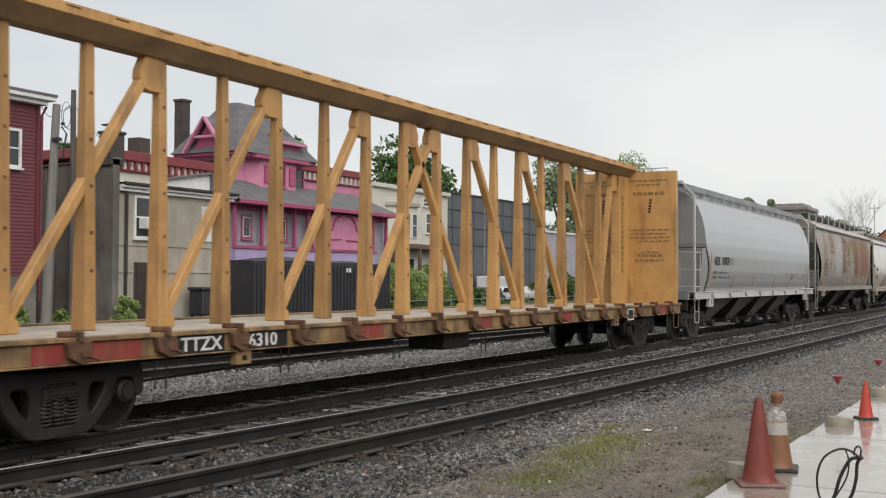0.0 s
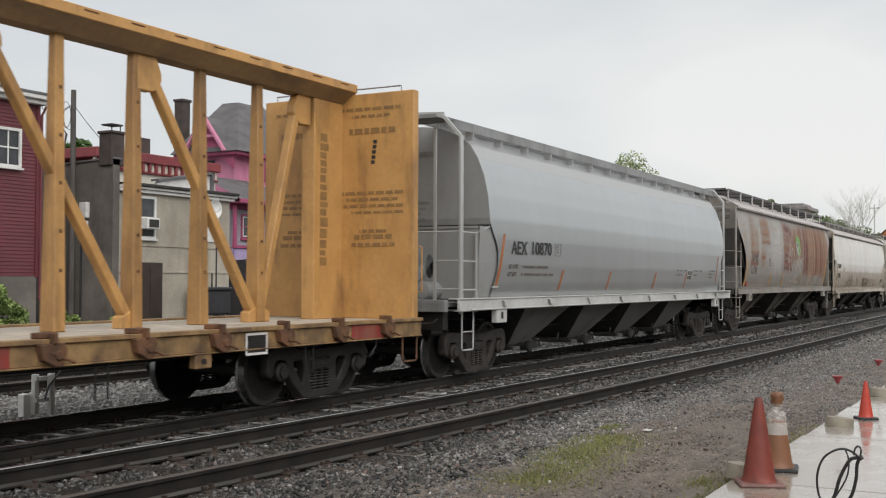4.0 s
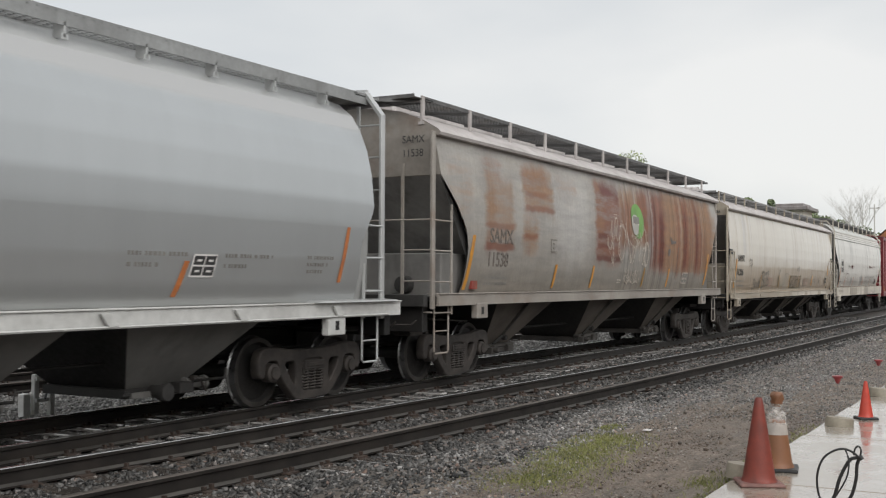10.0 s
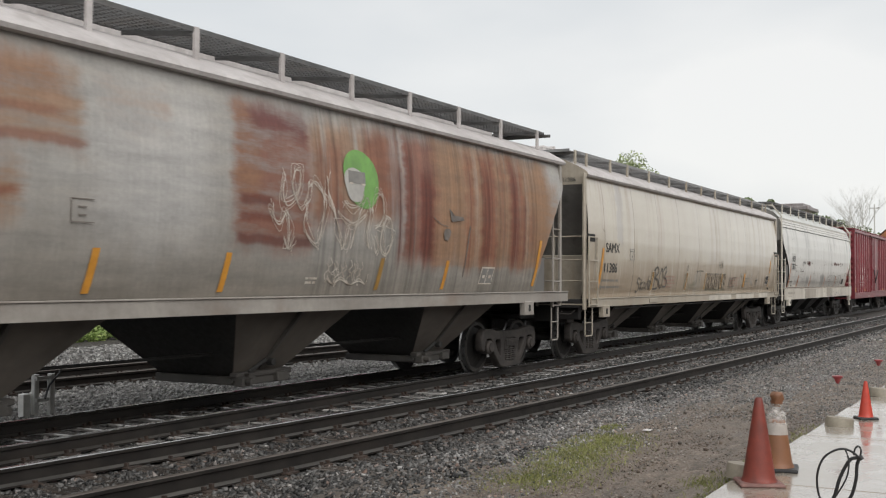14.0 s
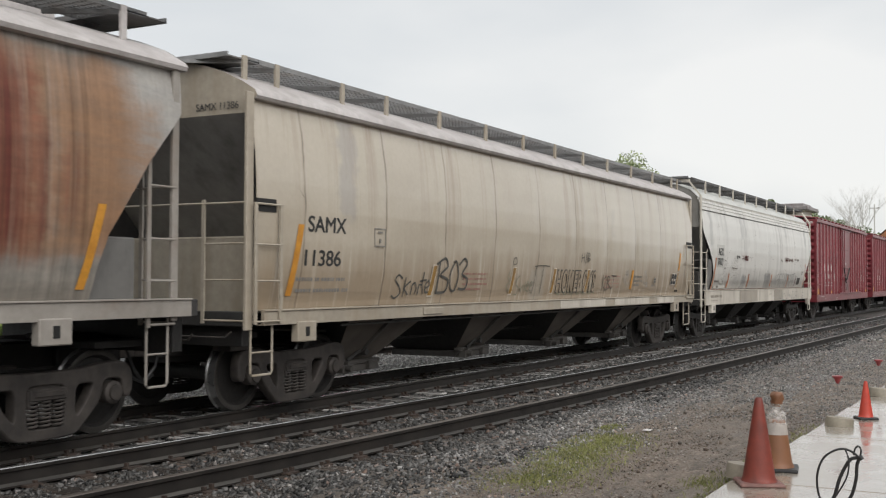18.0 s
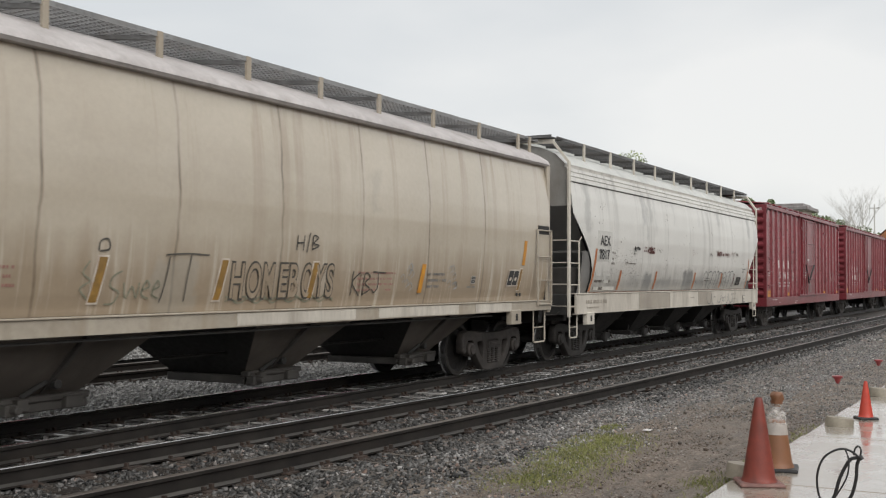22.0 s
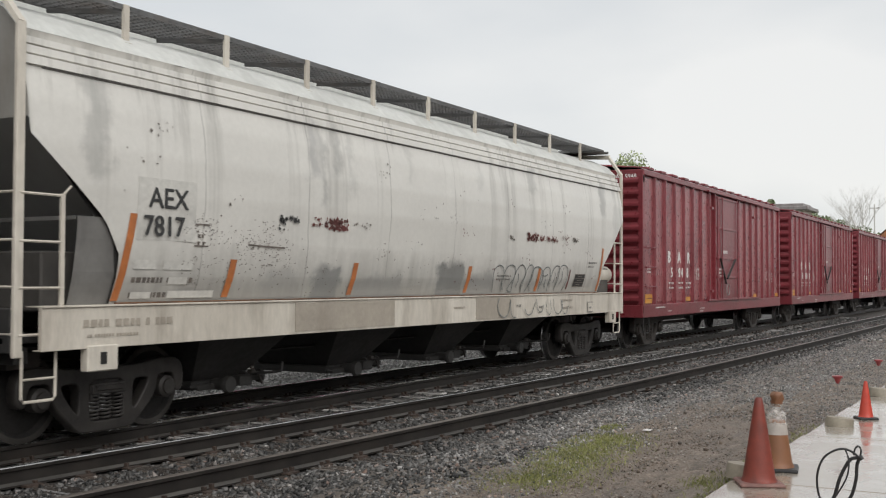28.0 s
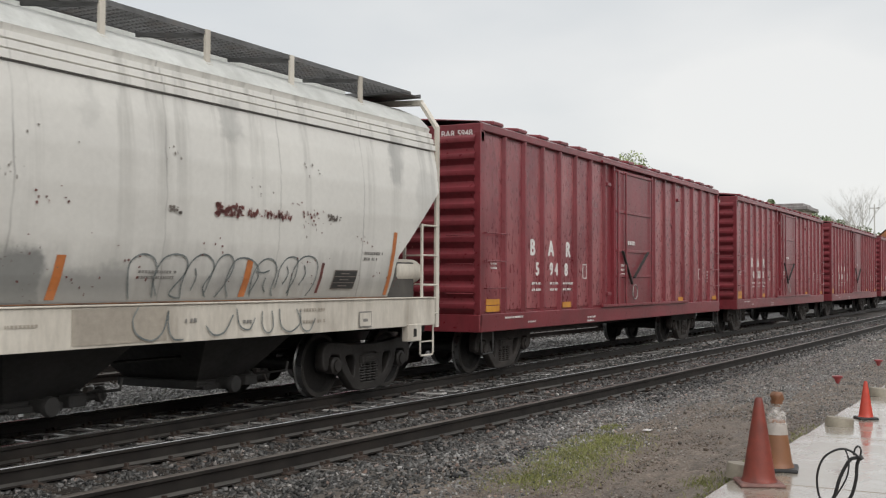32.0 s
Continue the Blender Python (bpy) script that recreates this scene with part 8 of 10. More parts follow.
# ---- the town behind the tracks ----
SIDING_RED = surf("wine_red_siding", (0.155, 0.035, 0.045), (0.125, 0.028, 0.036), 0.55, s1=0.8, bump=0.03, grime=(0.07, 0.025, 0.025), grime_amount=0.4)
TRIM_WHITE = surf("white_trim_paint", (0.72, 0.71, 0.69), (0.62, 0.61, 0.59), 0.5, s1=3, bump=0.02)
RENDER_GREY = surf("stained_pale_render", (0.44, 0.40, 0.33), (0.33, 0.295, 0.24), 0.85, s1=0.7, s2=10, bump=0.15, grime=(0.16, 0.13, 0.10), grime_amount=0.65, gscale=1.1)
RENDER_DARK = surf("dark_stained_render", (0.20, 0.18, 0.155), (0.115, 0.102, 0.09), 0.9, s1=0.8, s2=8, bump=0.2, grime=(0.045, 0.04, 0.035), grime_amount=0.8, gscale=1.3)
BRICK_RED = surf("red_painted_cornice", (0.24, 0.045, 0.05), (0.18, 0.035, 0.04), 0.6, s1=2)
PINK = surf("pink_house_paint", (0.60, 0.23, 0.35), (0.52, 0.19, 0.30), 0.6, s1=1.2, grime=(0.30, 0.13, 0.18), grime_amount=0.4)
MAGENTA = surf("raspberry_trim_paint", (0.38, 0.075, 0.16), (0.32, 0.06, 0.13), 0.55, s1=2)
LILAC = surf("lilac_siding_paint", (0.42, 0.34, 0.54), (0.36, 0.29, 0.47), 0.6, s1=1)
GREY_SIDING = surf("grey_mauve_siding", (0.36, 0.335, 0.375), (0.30, 0.28, 0.315), 0.65, s1=1)
SLATE = surf("dark_grey_shingle_roof", (0.15, 0.143, 0.146), (0.105, 0.10, 0.104), 0.8, s1=1.0, s2=9, bump=0.25, stretch=(1, 1, 3))
CREAM = surf("cream_house_paint", (0.60, 0.57, 0.50), (0.52, 0.49, 0.43), 0.65, s1=0.8, grime=(0.35, 0.32, 0.27), grime_amount=0.4)
NAVY = surf("dark_blue_grey_cladding", (0.095, 0.10, 0.112), (0.075, 0.08, 0.09), 0.6, s1=0.7, s2=6, grime=(0.11, 0.11, 0.115), grime_amount=0.4, gstretch=(1, 1, 0.2))
CHAR = surf("charcoal_painted_steel", (0.022, 0.022, 0.026), (0.032, 0.032, 0.036), 0.55, s1=1.5, grime=(0.06, 0.055, 0.05), grime_amount=0.4)
CHIMNEY = surf("sooty_brick", (0.075, 0.058, 0.052), (0.05, 0.04, 0.037), 0.9, s1=3, s2=14, bump=0.3)
DOOR_DARK = surf("dark_brown_door_paint", (0.034, 0.024, 0.021), (0.05, 0.036, 0.03), 0.5, s1=2, s2=14, bump=0.1)
POLE = surf("weathered_pole_wood", (0.22, 0.205, 0.185), (0.15, 0.14, 0.125), 0.85, s1=2, s2=20, stretch=(6, 6, 0.6), bump=0.3)
POLE_DARK = surf("dark_pole_wood", (0.12, 0.108, 0.098), (0.08, 0.072, 0.066), 0.85, s1=2, s2=20, stretch=(6, 6, 0.6), bump=0.3)
RUST_ROOF = surf("orange_sheet_roof", (0.38, 0.16, 0.07), (0.30, 0.13, 0.06), 0.7, s1=2)
FENCE_WOOD = surf("brown_fence_wood", (0.16, 0.10, 0.065), (0.11, 0.07, 0.05), 0.8, s1=3)
CAR_WHITE = surf("white_car_paint", (0.65, 0.65, 0.65), (0.6, 0.6, 0.6), 0.25, bump=0)
CAR_DARK = surf("dark_blue_car_paint", (0.05, 0.05, 0.07), (0.04, 0.04, 0.055), 0.25, bump=0)


def glass_material():
    m, nt, bsdf = nodes_of("dark_window_glass")
    v = coords(nt)
    n = noise_of(nt, v, 1.5, 3)
    nt.links.new(ramp_of(nt, n, [(0.3, (0.02, 0.022, 0.025)), (0.7, (0.05, 0.055, 0.06))]), bsdf.inputs["Base Color"])
    bsdf.inputs["Roughness"].default_value = 0.08
    return m


GLASS = glass_material()


def lapped(x0, x1, z0, z1, y, step, out=0.02, turn=None):
    """Horizontal lapped boards on a wall that faces the tracks (or, with turn, one across them)."""
    rows, z = [], z0
    while z < z1 - 0.01:
        for zz, d in ((z, out), (min(z + step, z1) - 0.004, 0.0)):
            rows.append([(x0, y - d, zz), (x1, y - d, zz)] if turn is None else [(turn - d, x0, zz), (turn - d, x1, zz)])
        z += step
    return Shape().grid(rows)


def window(house, x0, x1, z0, z1, y, frame_mat, mullions=(1, 1), sill=True, w=0.09):
    """A sash window in a wall that faces the tracks."""
    sh = Shape().box(x0 - w, x1 + w, y - 0.07, y + 0.03, z1, z1 + w).box(x0 - w, x1 + w, y - 0.07, y + 0.03, z0 - w, z0).box(x0 - w, x0, y - 0.07, y + 0.03, z0, z1).box(x1, x1 + w, y - 0.07, y + 0.03, z0, z1)
    win = part("window", sh, frame_mat, house)
    part("pane", Shape().box(x0, x1, y - 0.015, y - 0.005, z0, z1), GLASS, win)
    nx, nz = mullions
    for i in range(1, nx + 1):
        x = x0 + (x1 - x0) * i / (nx + 1)
        part("glazing_bar", Shape().box(x - 0.02, x + 0.02, y - 0.045, y - 0.015, z0, z1), frame_mat, win)
    for i in range(1, nz + 1):
        z = z0 + (z1 - z0) * i / (nz + 1)
        part("glazing_bar", Shape().box(x0, x1, y - 0.048, y - 0.018, z - 0.025, z + 0.025), frame_mat, win)
    if sill:
        part("sill", Shape().box(x0 - w - 0.04, x1 + w + 0.04, y - 0.14, y + 0.02, z0 - w - 0.06, z0 - w), frame_mat, win)
    return win


# the wine-red house with lapped siding
red_house = thing("red_house", "wine-red lapped-siding building with white cornice", "building", at=pose(0, 0, 0))
part("wall_core", Shape().box(8.0, 23.93, 28.03, 36.0, -0.4, 7.35), SIDING_RED, red_house)
part("siding", lapped(8.0, 23.98, 1.75, 7.35, 28.02, 0.115), SIDING_RED, red_house)
part("foundation", Shape().box(8.0, 23.96, 27.98, 28.03, -0.4, 1.74), RENDER_DARK, red_house)
part("corner_board", Shape().box(23.9, 24.02, 27.96, 28.12, 1.7, 7.35), SIDING_RED, red_house)
part("cornice", Shape().box(7.9, 24.35, 27.6, 36.2, 7.36, 7.5).box(7.95, 24.15, 27.75, 36.1, 7.22, 7.36), TRIM_WHITE, red_house, bevel=0.02)
part("roof", Shape().box(7.9, 24.38, 27.58, 36.2, 7.5, 7.58), SLATE, red_house)
window(red_house, 22.0, 23.2, 5.22, 6.28, 28.0, TRIM_WHITE, (2, 1))
part("downspout", Shape().tube([(24.2, 27.9, 7.2), (24.06, 27.94, 6.9), (24.06, 27.94, 1.0)], 0.045, 8), SIDING_RED, red_house)

# the low rendered building with a dark side wall
low_house = thing("rendered_house", "stained pale rendered two-storey building with white eaves", "building", at=pose(0, 0, 0))
part("wall", Shape().box(27.42, 33.35, 28.0, 38.0, -0.4, 4.9), RENDER_GREY, low_house)
part("side_wall", Shape().add([(27.4, 27.9, -0.4), (27.4, 40.0, -0.4), (27.4, 40.0, 5.25), (27.4, 32.0, 5.65), (27.4, 28.0, 5.85), (27.4, 27.9, 5.8), (27.1, 27.9, -0.4), (27.1, 40.0, -0.4), (27.1, 40.0, 5.25), (27.1, 32.0, 5.65), (27.1, 28.0, 5.85), (27.1, 27.9, 5.8)],
     [(5, 4, 3, 2, 1, 0), (6, 7, 8, 9, 10, 11), (0, 6, 11, 5), (5, 11, 10, 4), (4, 10, 9, 3), (3, 9, 8, 2)]), RENDER_DARK, low_house, "dark stained side wall")
part("coping", Shape().beam((27.25, 27.85, 5.85), (27.25, 32.0, 5.70), 0.42, 0.06).beam((27.25, 32.0, 5.70), (27.25, 40.0, 5.28), 0.42, 0.06), SLATE, low_house)
part("chimney", Shape().box(27.0, 27.62, 27.9, 28.5, 5.6, 6.7).box(26.95, 27.67, 27.85, 28.55, 6.7, 6.8), CHIMNEY, low_house, bevel=0.02)
part("chimney_cap", Shape().box(27.05, 27.58, 27.95, 28.45, 7.0, 7.05).box(27.1, 27.13, 28.0, 28.03, 6.8, 7.0).box(27.5, 27.53, 28.0, 28.03, 6.8, 7.0), SHADE_GREY, low_house)
part("eave", Shape().box(27.42, 33.5, 27.72, 28.02, 4.86, 4.96).box(27.42, 33.45, 27.82, 28.02, 4.74, 4.85), TRIM_WHITE, low_house, bevel=0.01)
part("gutter", Shape().box(27.42, 33.52, 27.62, 27.75, 4.95, 5.06), SHADE_GREY, low_house, bevel=0.02)
part("roof", Shape().add([(27.42, 27.68, 5.03), (33.5, 27.68, 5.03), (33.5, 38.0, 5.9), (27.42, 38.0, 5.9)], [(0, 1, 2, 3)]), SLATE, low_house)
part("roof_box", Shape().prism([(30.2, 5.12), (33.2, 5.12), (33.2, 5.85), (30.4, 5.35)], 28.9, 29.1), TRIM_WHITE, low_house)
part("roof_box_edge", Shape().beam((30.2, 28.95, 5.38), (33.3, 28.95, 5.9), 0.4, 0.08).box(33.2, 33.3, 28.75, 29.15, 5.1, 5.9), SLATE, low_house)
part("downspout", Shape().tube([(27.75, 27.9, 4.9), (27.75, 27.92, -0.2)], 0.06, 8), SHADE_GREY, low_house)
win = window(low_house, 28.25, 29.15, 3.2, 4.55, 28.0, TRIM_WHITE, (0, 1))
part("air_conditioner", Shape().box(28.42, 29.05, 27.55, 28.0, 3.45, 3.85), TRIM_WHITE, win, "boxy window air conditioner", bevel=0.03)
part("grille", Shape().box(28.49, 28.98, 27.545, 27.552, 3.51, 3.79), SHADE_GREY, win)
part("boarded_window", Shape().box(31.7, 32.65, 27.95, 28.01, 3.1, 4.45), TRIM_WHITE, low_house, "white boarded-up window", bevel=0.015)
door = part("door", Shape().box(28.2, 29.6, 27.93, 28.0, -0.3, 2.27), DOOR_DARK, low_house, "dark double door", bevel=0.02)
part("door_panel", Shape().box(28.3, 28.84, 27.91, 27.93, 0.1, 2.1), DOOR_DARK, door)
part("door_panel", Shape().box(28.96, 29.5, 27.91, 27.93, 0.1, 2.1), DOOR_DARK, door)
part("low_opening", Shape().box(32.45, 33.1, 27.96, 28.0, 0.0, 1.0), CHAR, low_house, "dark cellar hatch")
for z in (2.85, 1.9):
    part("string_course", Shape().box(27.42, 33.35, 27.965, 28.0, z, z + 0.05), RENDER_GREY, low_house)
part("satellite_dish", Shape().lathe([(0.02, 0.0), (0.2, -0.04), (0.36, -0.14), (0.37, -0.14), (0.2, -0.02), (0.02, 0.02)], origin=(31.9, 27.6, 4.35), axis="y", n=20).tube([(31.9, 27.6, 4.35), (31.9, 27.98, 4.0)], 0.03, 6).tube([(31.9, 27.5, 4.2), (31.9, 27.2, 4.35)], 0.015, 6), TRIM_WHITE, low_house)
for i, (a, b) in enumerate(((4.35, 4.9), (3.75, 4.25))):
    part("meter_box", Shape().box(26.92, 27.1, 29.0 + 0.05 * i, 29.35 + 0.05 * i, a - 0.55, b - 0.55), TRIM_WHITE, low_house, bevel=0.02)
part("conduit", Shape().tube([(27.0, 29.3, -0.2), (27.0, 29.3, 4.4)], 0.04, 6), CHAR, low_house)

grill = thing("heating_unit", "black outdoor heating unit on legs beside the wall", "heating unit")
part("casing", Shape().box(30.6, 32.2, 26.9, 27.6, 0.35, 1.25), CHAR, grill, bevel=0.05)
part("lid", Shape().box(30.55, 32.25, 26.85, 27.65, 1.25, 1.38), CHAR, grill, bevel=0.04)
part("flue", Shape().tube([(31.9, 27.4, 1.3), (31.9, 27.4, 3.2)], 0.03, 8).tube([(31.2, 27.0, 1.3), (31.2, 27.0, 1.9)], 0.03, 8), CHAR, grill)
for x in (30.7, 32.1):
    for y in (27.0, 27.5):
        part("leg", Shape().box(x - 0.04, x + 0.04, y - 0.04, y + 0.04, ground_z(27), 0.36), CHAR, grill)

# utility poles with wires
pole = thing("utility_pole", "grey weathered wooden utility pole leaning slightly", "utility pole")
part("shaft", Shape().tube([(21.75, 25, -0.4), (21.88, 25, 3.5), (22.05, 25, 6.75)], [0.17, 0.14, 0.11], 10), POLE, pole, smooth=50)
part("service_head", Shape().tube([(22.15, 24.85, 5.2), (22.25, 24.8, 5.9), (22.1, 24.85, 6.1)], 0.03, 6).box(21.85, 22.0, 24.7, 24.95, 5.65, 5.75), CHAR, pole)
part("insulator", Shape().lathe([(0.03, 0), (0.06, 0.02), (0.06, 0.08), (0.03, 0.1)], origin=(22.2, 24.9, 6.15)), CHAR, pole)
mast = thing("utility_pole", "thin dark service mast with coiled wires beside the house", "utility pole")
part("shaft", Shape().tube([(26.85, 29.6, ground_z(29)), (26.85, 29.6, 8.3)], [0.12, 0.09], 10), POLE_DARK, mast, smooth=50)
part("wire_coil", Shape().tube([(26.5 + 0.28 * math.cos(a), 29.4, 7.25 + 0.4 * math.sin(a)) for a in [k * math.pi / 8 for k in range(16)]], 0.012, 5, closed=True).tube([(26.35 + 0.2 * math.cos(a), 29.4, 7.35 + 0.45 * math.sin(a)) for a in [k * math.pi / 8 for k in range(16)]], 0.012, 5, closed=True), CHAR, mast)


def sag_wire(a, b, sag, r=0.012):
    pts = [tuple(a[c] + (b[c] - a[c]) * u - (sag * 4 * u * (1 - u) if c == 2 else 0) for c in range(3)) for u in [k / 12 for k in range(13)]]
    return Shape().tube(pts, r, 5)


wires = thing("overhead_wire", "thin black overhead wires between the poles", "wire")
part("wire", sag_wire((22.05, 25, 6.6), (26.85, 29.6, 7.9), 0.15), CHAR, wires)
part("wire", sag_wire((26.85, 29.6, 7.8), (31.0, 30.5, 5.9), 0.3), CHAR, wires)
part("wire", sag_wire((22.05, 25, 6.5), (24.1, 28.0, 7.2), 0.2), CHAR, wires)

# the flat red-corniced building between
red_row = thing("corniced_building", "flat-roofed building with dark red cornice behind the rendered house", "building")
part("wall", Shape().box(31.0, 38.3, 33.0, 40.0, -0.4, 6.1), CREAM, red_row)
part("cornice", Shape().box(30.9, 38.4, 32.75, 40.0, 6.55, 6.95).box(30.95, 38.35, 32.85, 40.0, 6.1, 6.2), BRICK_RED, red_row, bevel=0.03)
part("frieze", Shape().box(30.98, 38.32, 32.92, 33.02, 6.2, 6.55), CREAM, red_row)
for i in range(18):
    part("bracket", Shape().box(31.1 + 0.4 * i, 31.22 + 0.4 * i, 32.8, 32.95, 6.2, 6.55), BRICK_RED, red_row)
part("chimney", Shape().box(35.0, 35.7, 34.5, 35.2, 6.9, 7.9), CHIMNEY, red_row, bevel=0.02)

# the pink Victorian house
pink = thing("victorian_house", "pink and lilac Victorian house with grey shingle roofs and raspberry trim", "house")
part("lower_wall", Shape().box(45.2, 60.9, 38.03, 50.0, -0.4, 6.0), GREY_SIDING, pink)
part("siding", lapped(45.2, 60.9, 3.4, 5.95, 38.02, 0.16), GREY_SIDING, pink)
part("skirt", lapped(45.2, 59.2, 2.2, 3.35, 37.6, 0.16), LILAC, pink, "lilac porch skirt")
part("skirt_wall", Shape().box(45.2, 59.2, 37.63, 38.0, -0.4, 3.35), LILAC, pink)
part("skirt_rail", Shape().box(45.1, 59.3, 37.5, 37.66, 3.35, 3.5).box(45.1, 59.3, 37.52, 37.64, 2.1, 2.25), MAGENTA, pink)
part("porch_roof", Shape().add([(44.8, 36.9, 5.95), (61.2, 36.9, 5.95), (60.2, 40.0, 7.35), (45.2, 40.0, 7.35), (61.2, 42.0, 5.95), (60.2, 42.0, 7.35)], [(0, 1, 2, 3), (1, 4, 5, 2)]), SLATE, pink, "grey shingle porch roof")
part("porch_eave", Shape().box(44.8, 61.3, 36.8, 36.95, 5.72, 5.95).box(44.9, 61.1, 36.95, 38.0, 5.74, 5.80).box(44.9, 61.1, 37.95, 38.02, 5.45, 5.74), MAGENTA, pink, bevel=0.02)
for x in (45.3, 47.6, 50.6, 51.9, 55.5, 59.0, 60.6):
    part("porch_post", Shape().box(x - 0.09, x + 0.09, 37.55, 37.75, 3.4, 5.75), MAGENTA, pink, bevel=0.02)
for x in (46.3, 49.5):
    window(pink, x, x + 0.72, 3.95, 5.15, 38.0, MAGENTA, (0, 1))
    part("sash", Shape().box(x + 0.04, x + 0.68, 37.955, 37.97, 4.0, 4.06).box(x + 0.04, x + 0.68, 37.955, 37.97, 5.04, 5.1).box(x + 0.04, x + 0.1, 37.955, 37.97, 4.06, 5.04).box(x + 0.62, x + 0.68, 37.955, 37.97, 4.06, 5.04), TRIM_WHITE, pink)
arch = [(52.3, 3.5), (58.6, 3.5), (58.6, 5.0)] + [(55.45 + 3.0 * math.cos(a), 4.75 + 0.95 * math.sin(a)) for a in [k * math.pi / 12 for k in range(1, 12)]] + [(52.3, 5.0)]
part("arched_panel", Shape().prism(arch, 37.45, 37.56), PINK, pink, "pink arched porch panel")
part("arch_trim", Shape().tube([(55.45 + 1.3 * math.cos(a), 37.42, 4.75 + 0.9 * math.sin(a)) for a in [k * math.pi / 12 for k in range(13)]], 0.07, 6).tube([(52.4, 37.42, 4.65), (54.1, 37.42, 4.7)], 0.07, 6).tube([(56.8, 37.42, 4.7), (58.5, 37.42, 4.65)], 0.07, 6).tube([(52.6, 37.42, 4.05), (55.0, 37.42, 4.15)], 0.05, 6).tube([(55.6, 37.42, 4.1), (58.4, 37.42, 4.05)], 0.05, 6), MAGENTA, pink)
part("lower_annex", Shape().box(45.2, 48.6, 37.2, 38.0, -0.4, 2.1), PINK, pink)
# upper storey, its eaves and main roof with the gable
part("upper_wall", Shape().box(48.0, 54.4, 40.0, 43.4, 5.9, 8.8), PINK, pink)
part("bay_wall", Shape().prism([(49.0, 40.05), (49.7, 39.3), (52.9, 39.3), (53.6, 40.05)], 6.8, 8.75, plane="xy"), PINK, pink)
part("upper_eave", Shape().box(47.35, 55.0, 39.3, 44.0, 8.70, 8.92), MAGENTA, pink, bevel=0.03)
part("bay_eave", Shape().box(48.7, 53.9, 38.95, 39.3, 8.62, 8.84), MAGENTA, pink, bevel=0.03)
for x in (50.9, 53.7):
    window(pink, x, x + 0.8, 7.2, 8.4, 39.98 if x > 53 else 39.28, MAGENTA, (0, 1))
for x in (49.85, 52.2):
    part("upper_panel", Shape().box(x, x + 0.55, 39.2, 39.28, 7.3, 8.3), MAGENTA, pink)
part("side_bracket", Shape().prism([(39.7, 7.9), (39.7, 8.7), (40.6, 8.7)], 47.6, 47.72, plane="yz"), MAGENTA, pink)
part("side_void", Shape().box(47.9, 47.99, 41.4, 43.0, 7.4, 8.5), SHADE_GREY, pink, "dark flat sheet for the void beneath the eave")
part("main_roof", Shape().add([(47.2, 39.1, 8.9), (55.1, 39.1, 8.9), (55.1, 44.1, 8.9), (47.2, 44.1, 8.9), (50.0, 41.4, 12.15), (52.4, 41.4, 12.15), (52.4, 42.6, 12.15), (50.0, 42.6, 12.15)],
     [(0, 1, 5, 4), (1, 2, 6, 5), (2, 3, 7, 6), (3, 0, 4, 7), (4, 5, 6, 7)]), SLATE, pink, "steep grey shingle hip roof")
part("side_gable", Shape().prism([(40.3, 8.92), (42.7, 8.92), (41.5, 10.6)], 47.45, 49.0, plane="yz"), MAGENTA, pink)
part("gable_roof", Shape().add([(47.2, 40.0, 8.95), (47.2, 41.5, 10.95), (47.2, 43.0, 8.95), (49.6, 40.0, 8.95), (49.6, 41.5, 10.95), (49.6, 43.0, 8.95)], [(0, 1, 4, 3), (1, 2, 5, 4)]), SLATE, pink)
part("bargeboard", Shape().beam((47.15, 40.0, 8.9), (47.15, 41.5, 10.9), 0.12, 0.28, up=(1, 0, 0)).beam((47.15, 43.0, 8.9), (47.15, 41.5, 10.9), 0.12, 0.28, up=(1, 0, 0)).beam((47.15, 40.7, 9.8), (47.15, 42.3, 9.8), 0.08, 0.14), PINK, pink)
part("chimney", Shape().box(47.9, 48.55, 43.8, 44.45, 8.0, 12.1).box(47.84, 48.61, 43.74, 44.51, 12.1, 12.25), CHIMNEY, pink, bevel=0.02)
part("finial", Shape().lathe([(0.09, 12.15), (0.05, 12.35), (0.1, 12.5), (0.02, 12.75)], origin=(51.9, 41.6, 0), n=10), CHAR, pink)
part("dormer", Shape().prism([(51.4, 8.95), (53.6, 8.95), (53.6, 9.9), (51.4, 9.9)], 39.5, 42.0), MAGENTA, pink)
part("dormer_roof", Shape().add([(51.1, 39.2, 9.9), (53.9, 39.2, 9.9), (53.4, 41.6, 11.2), (51.4, 41.6, 11.2), (53.9, 42.0, 9.9), (51.1, 42.0, 9.9)], [(0, 1, 2, 3), (1, 4, 2), (5, 0, 3)]), SLATE, pink)
part("dormer_eave", Shape().box(51.1, 53.9, 39.15, 39.5, 9.72, 9.9), PINK, pink, bevel=0.02)
part("side_wing", Shape().box(55.0, 62.6, 41.0, 50.0, 6.0, 8.6), PINK, pink)
part("wing_cornice", Shape().box(54.9, 62.8, 40.7, 50.2, 8.6, 9.05).box(54.95, 62.7, 40.85, 50.0, 8.0, 8.1), BRICK_RED, pink, bevel=0.03)
for i in range(14):
    part("bracket", Shape().box(55.3 + 0.53 * i, 55.45 + 0.53 * i, 40.8, 40.98, 8.1, 8.55), CREAM, pink)

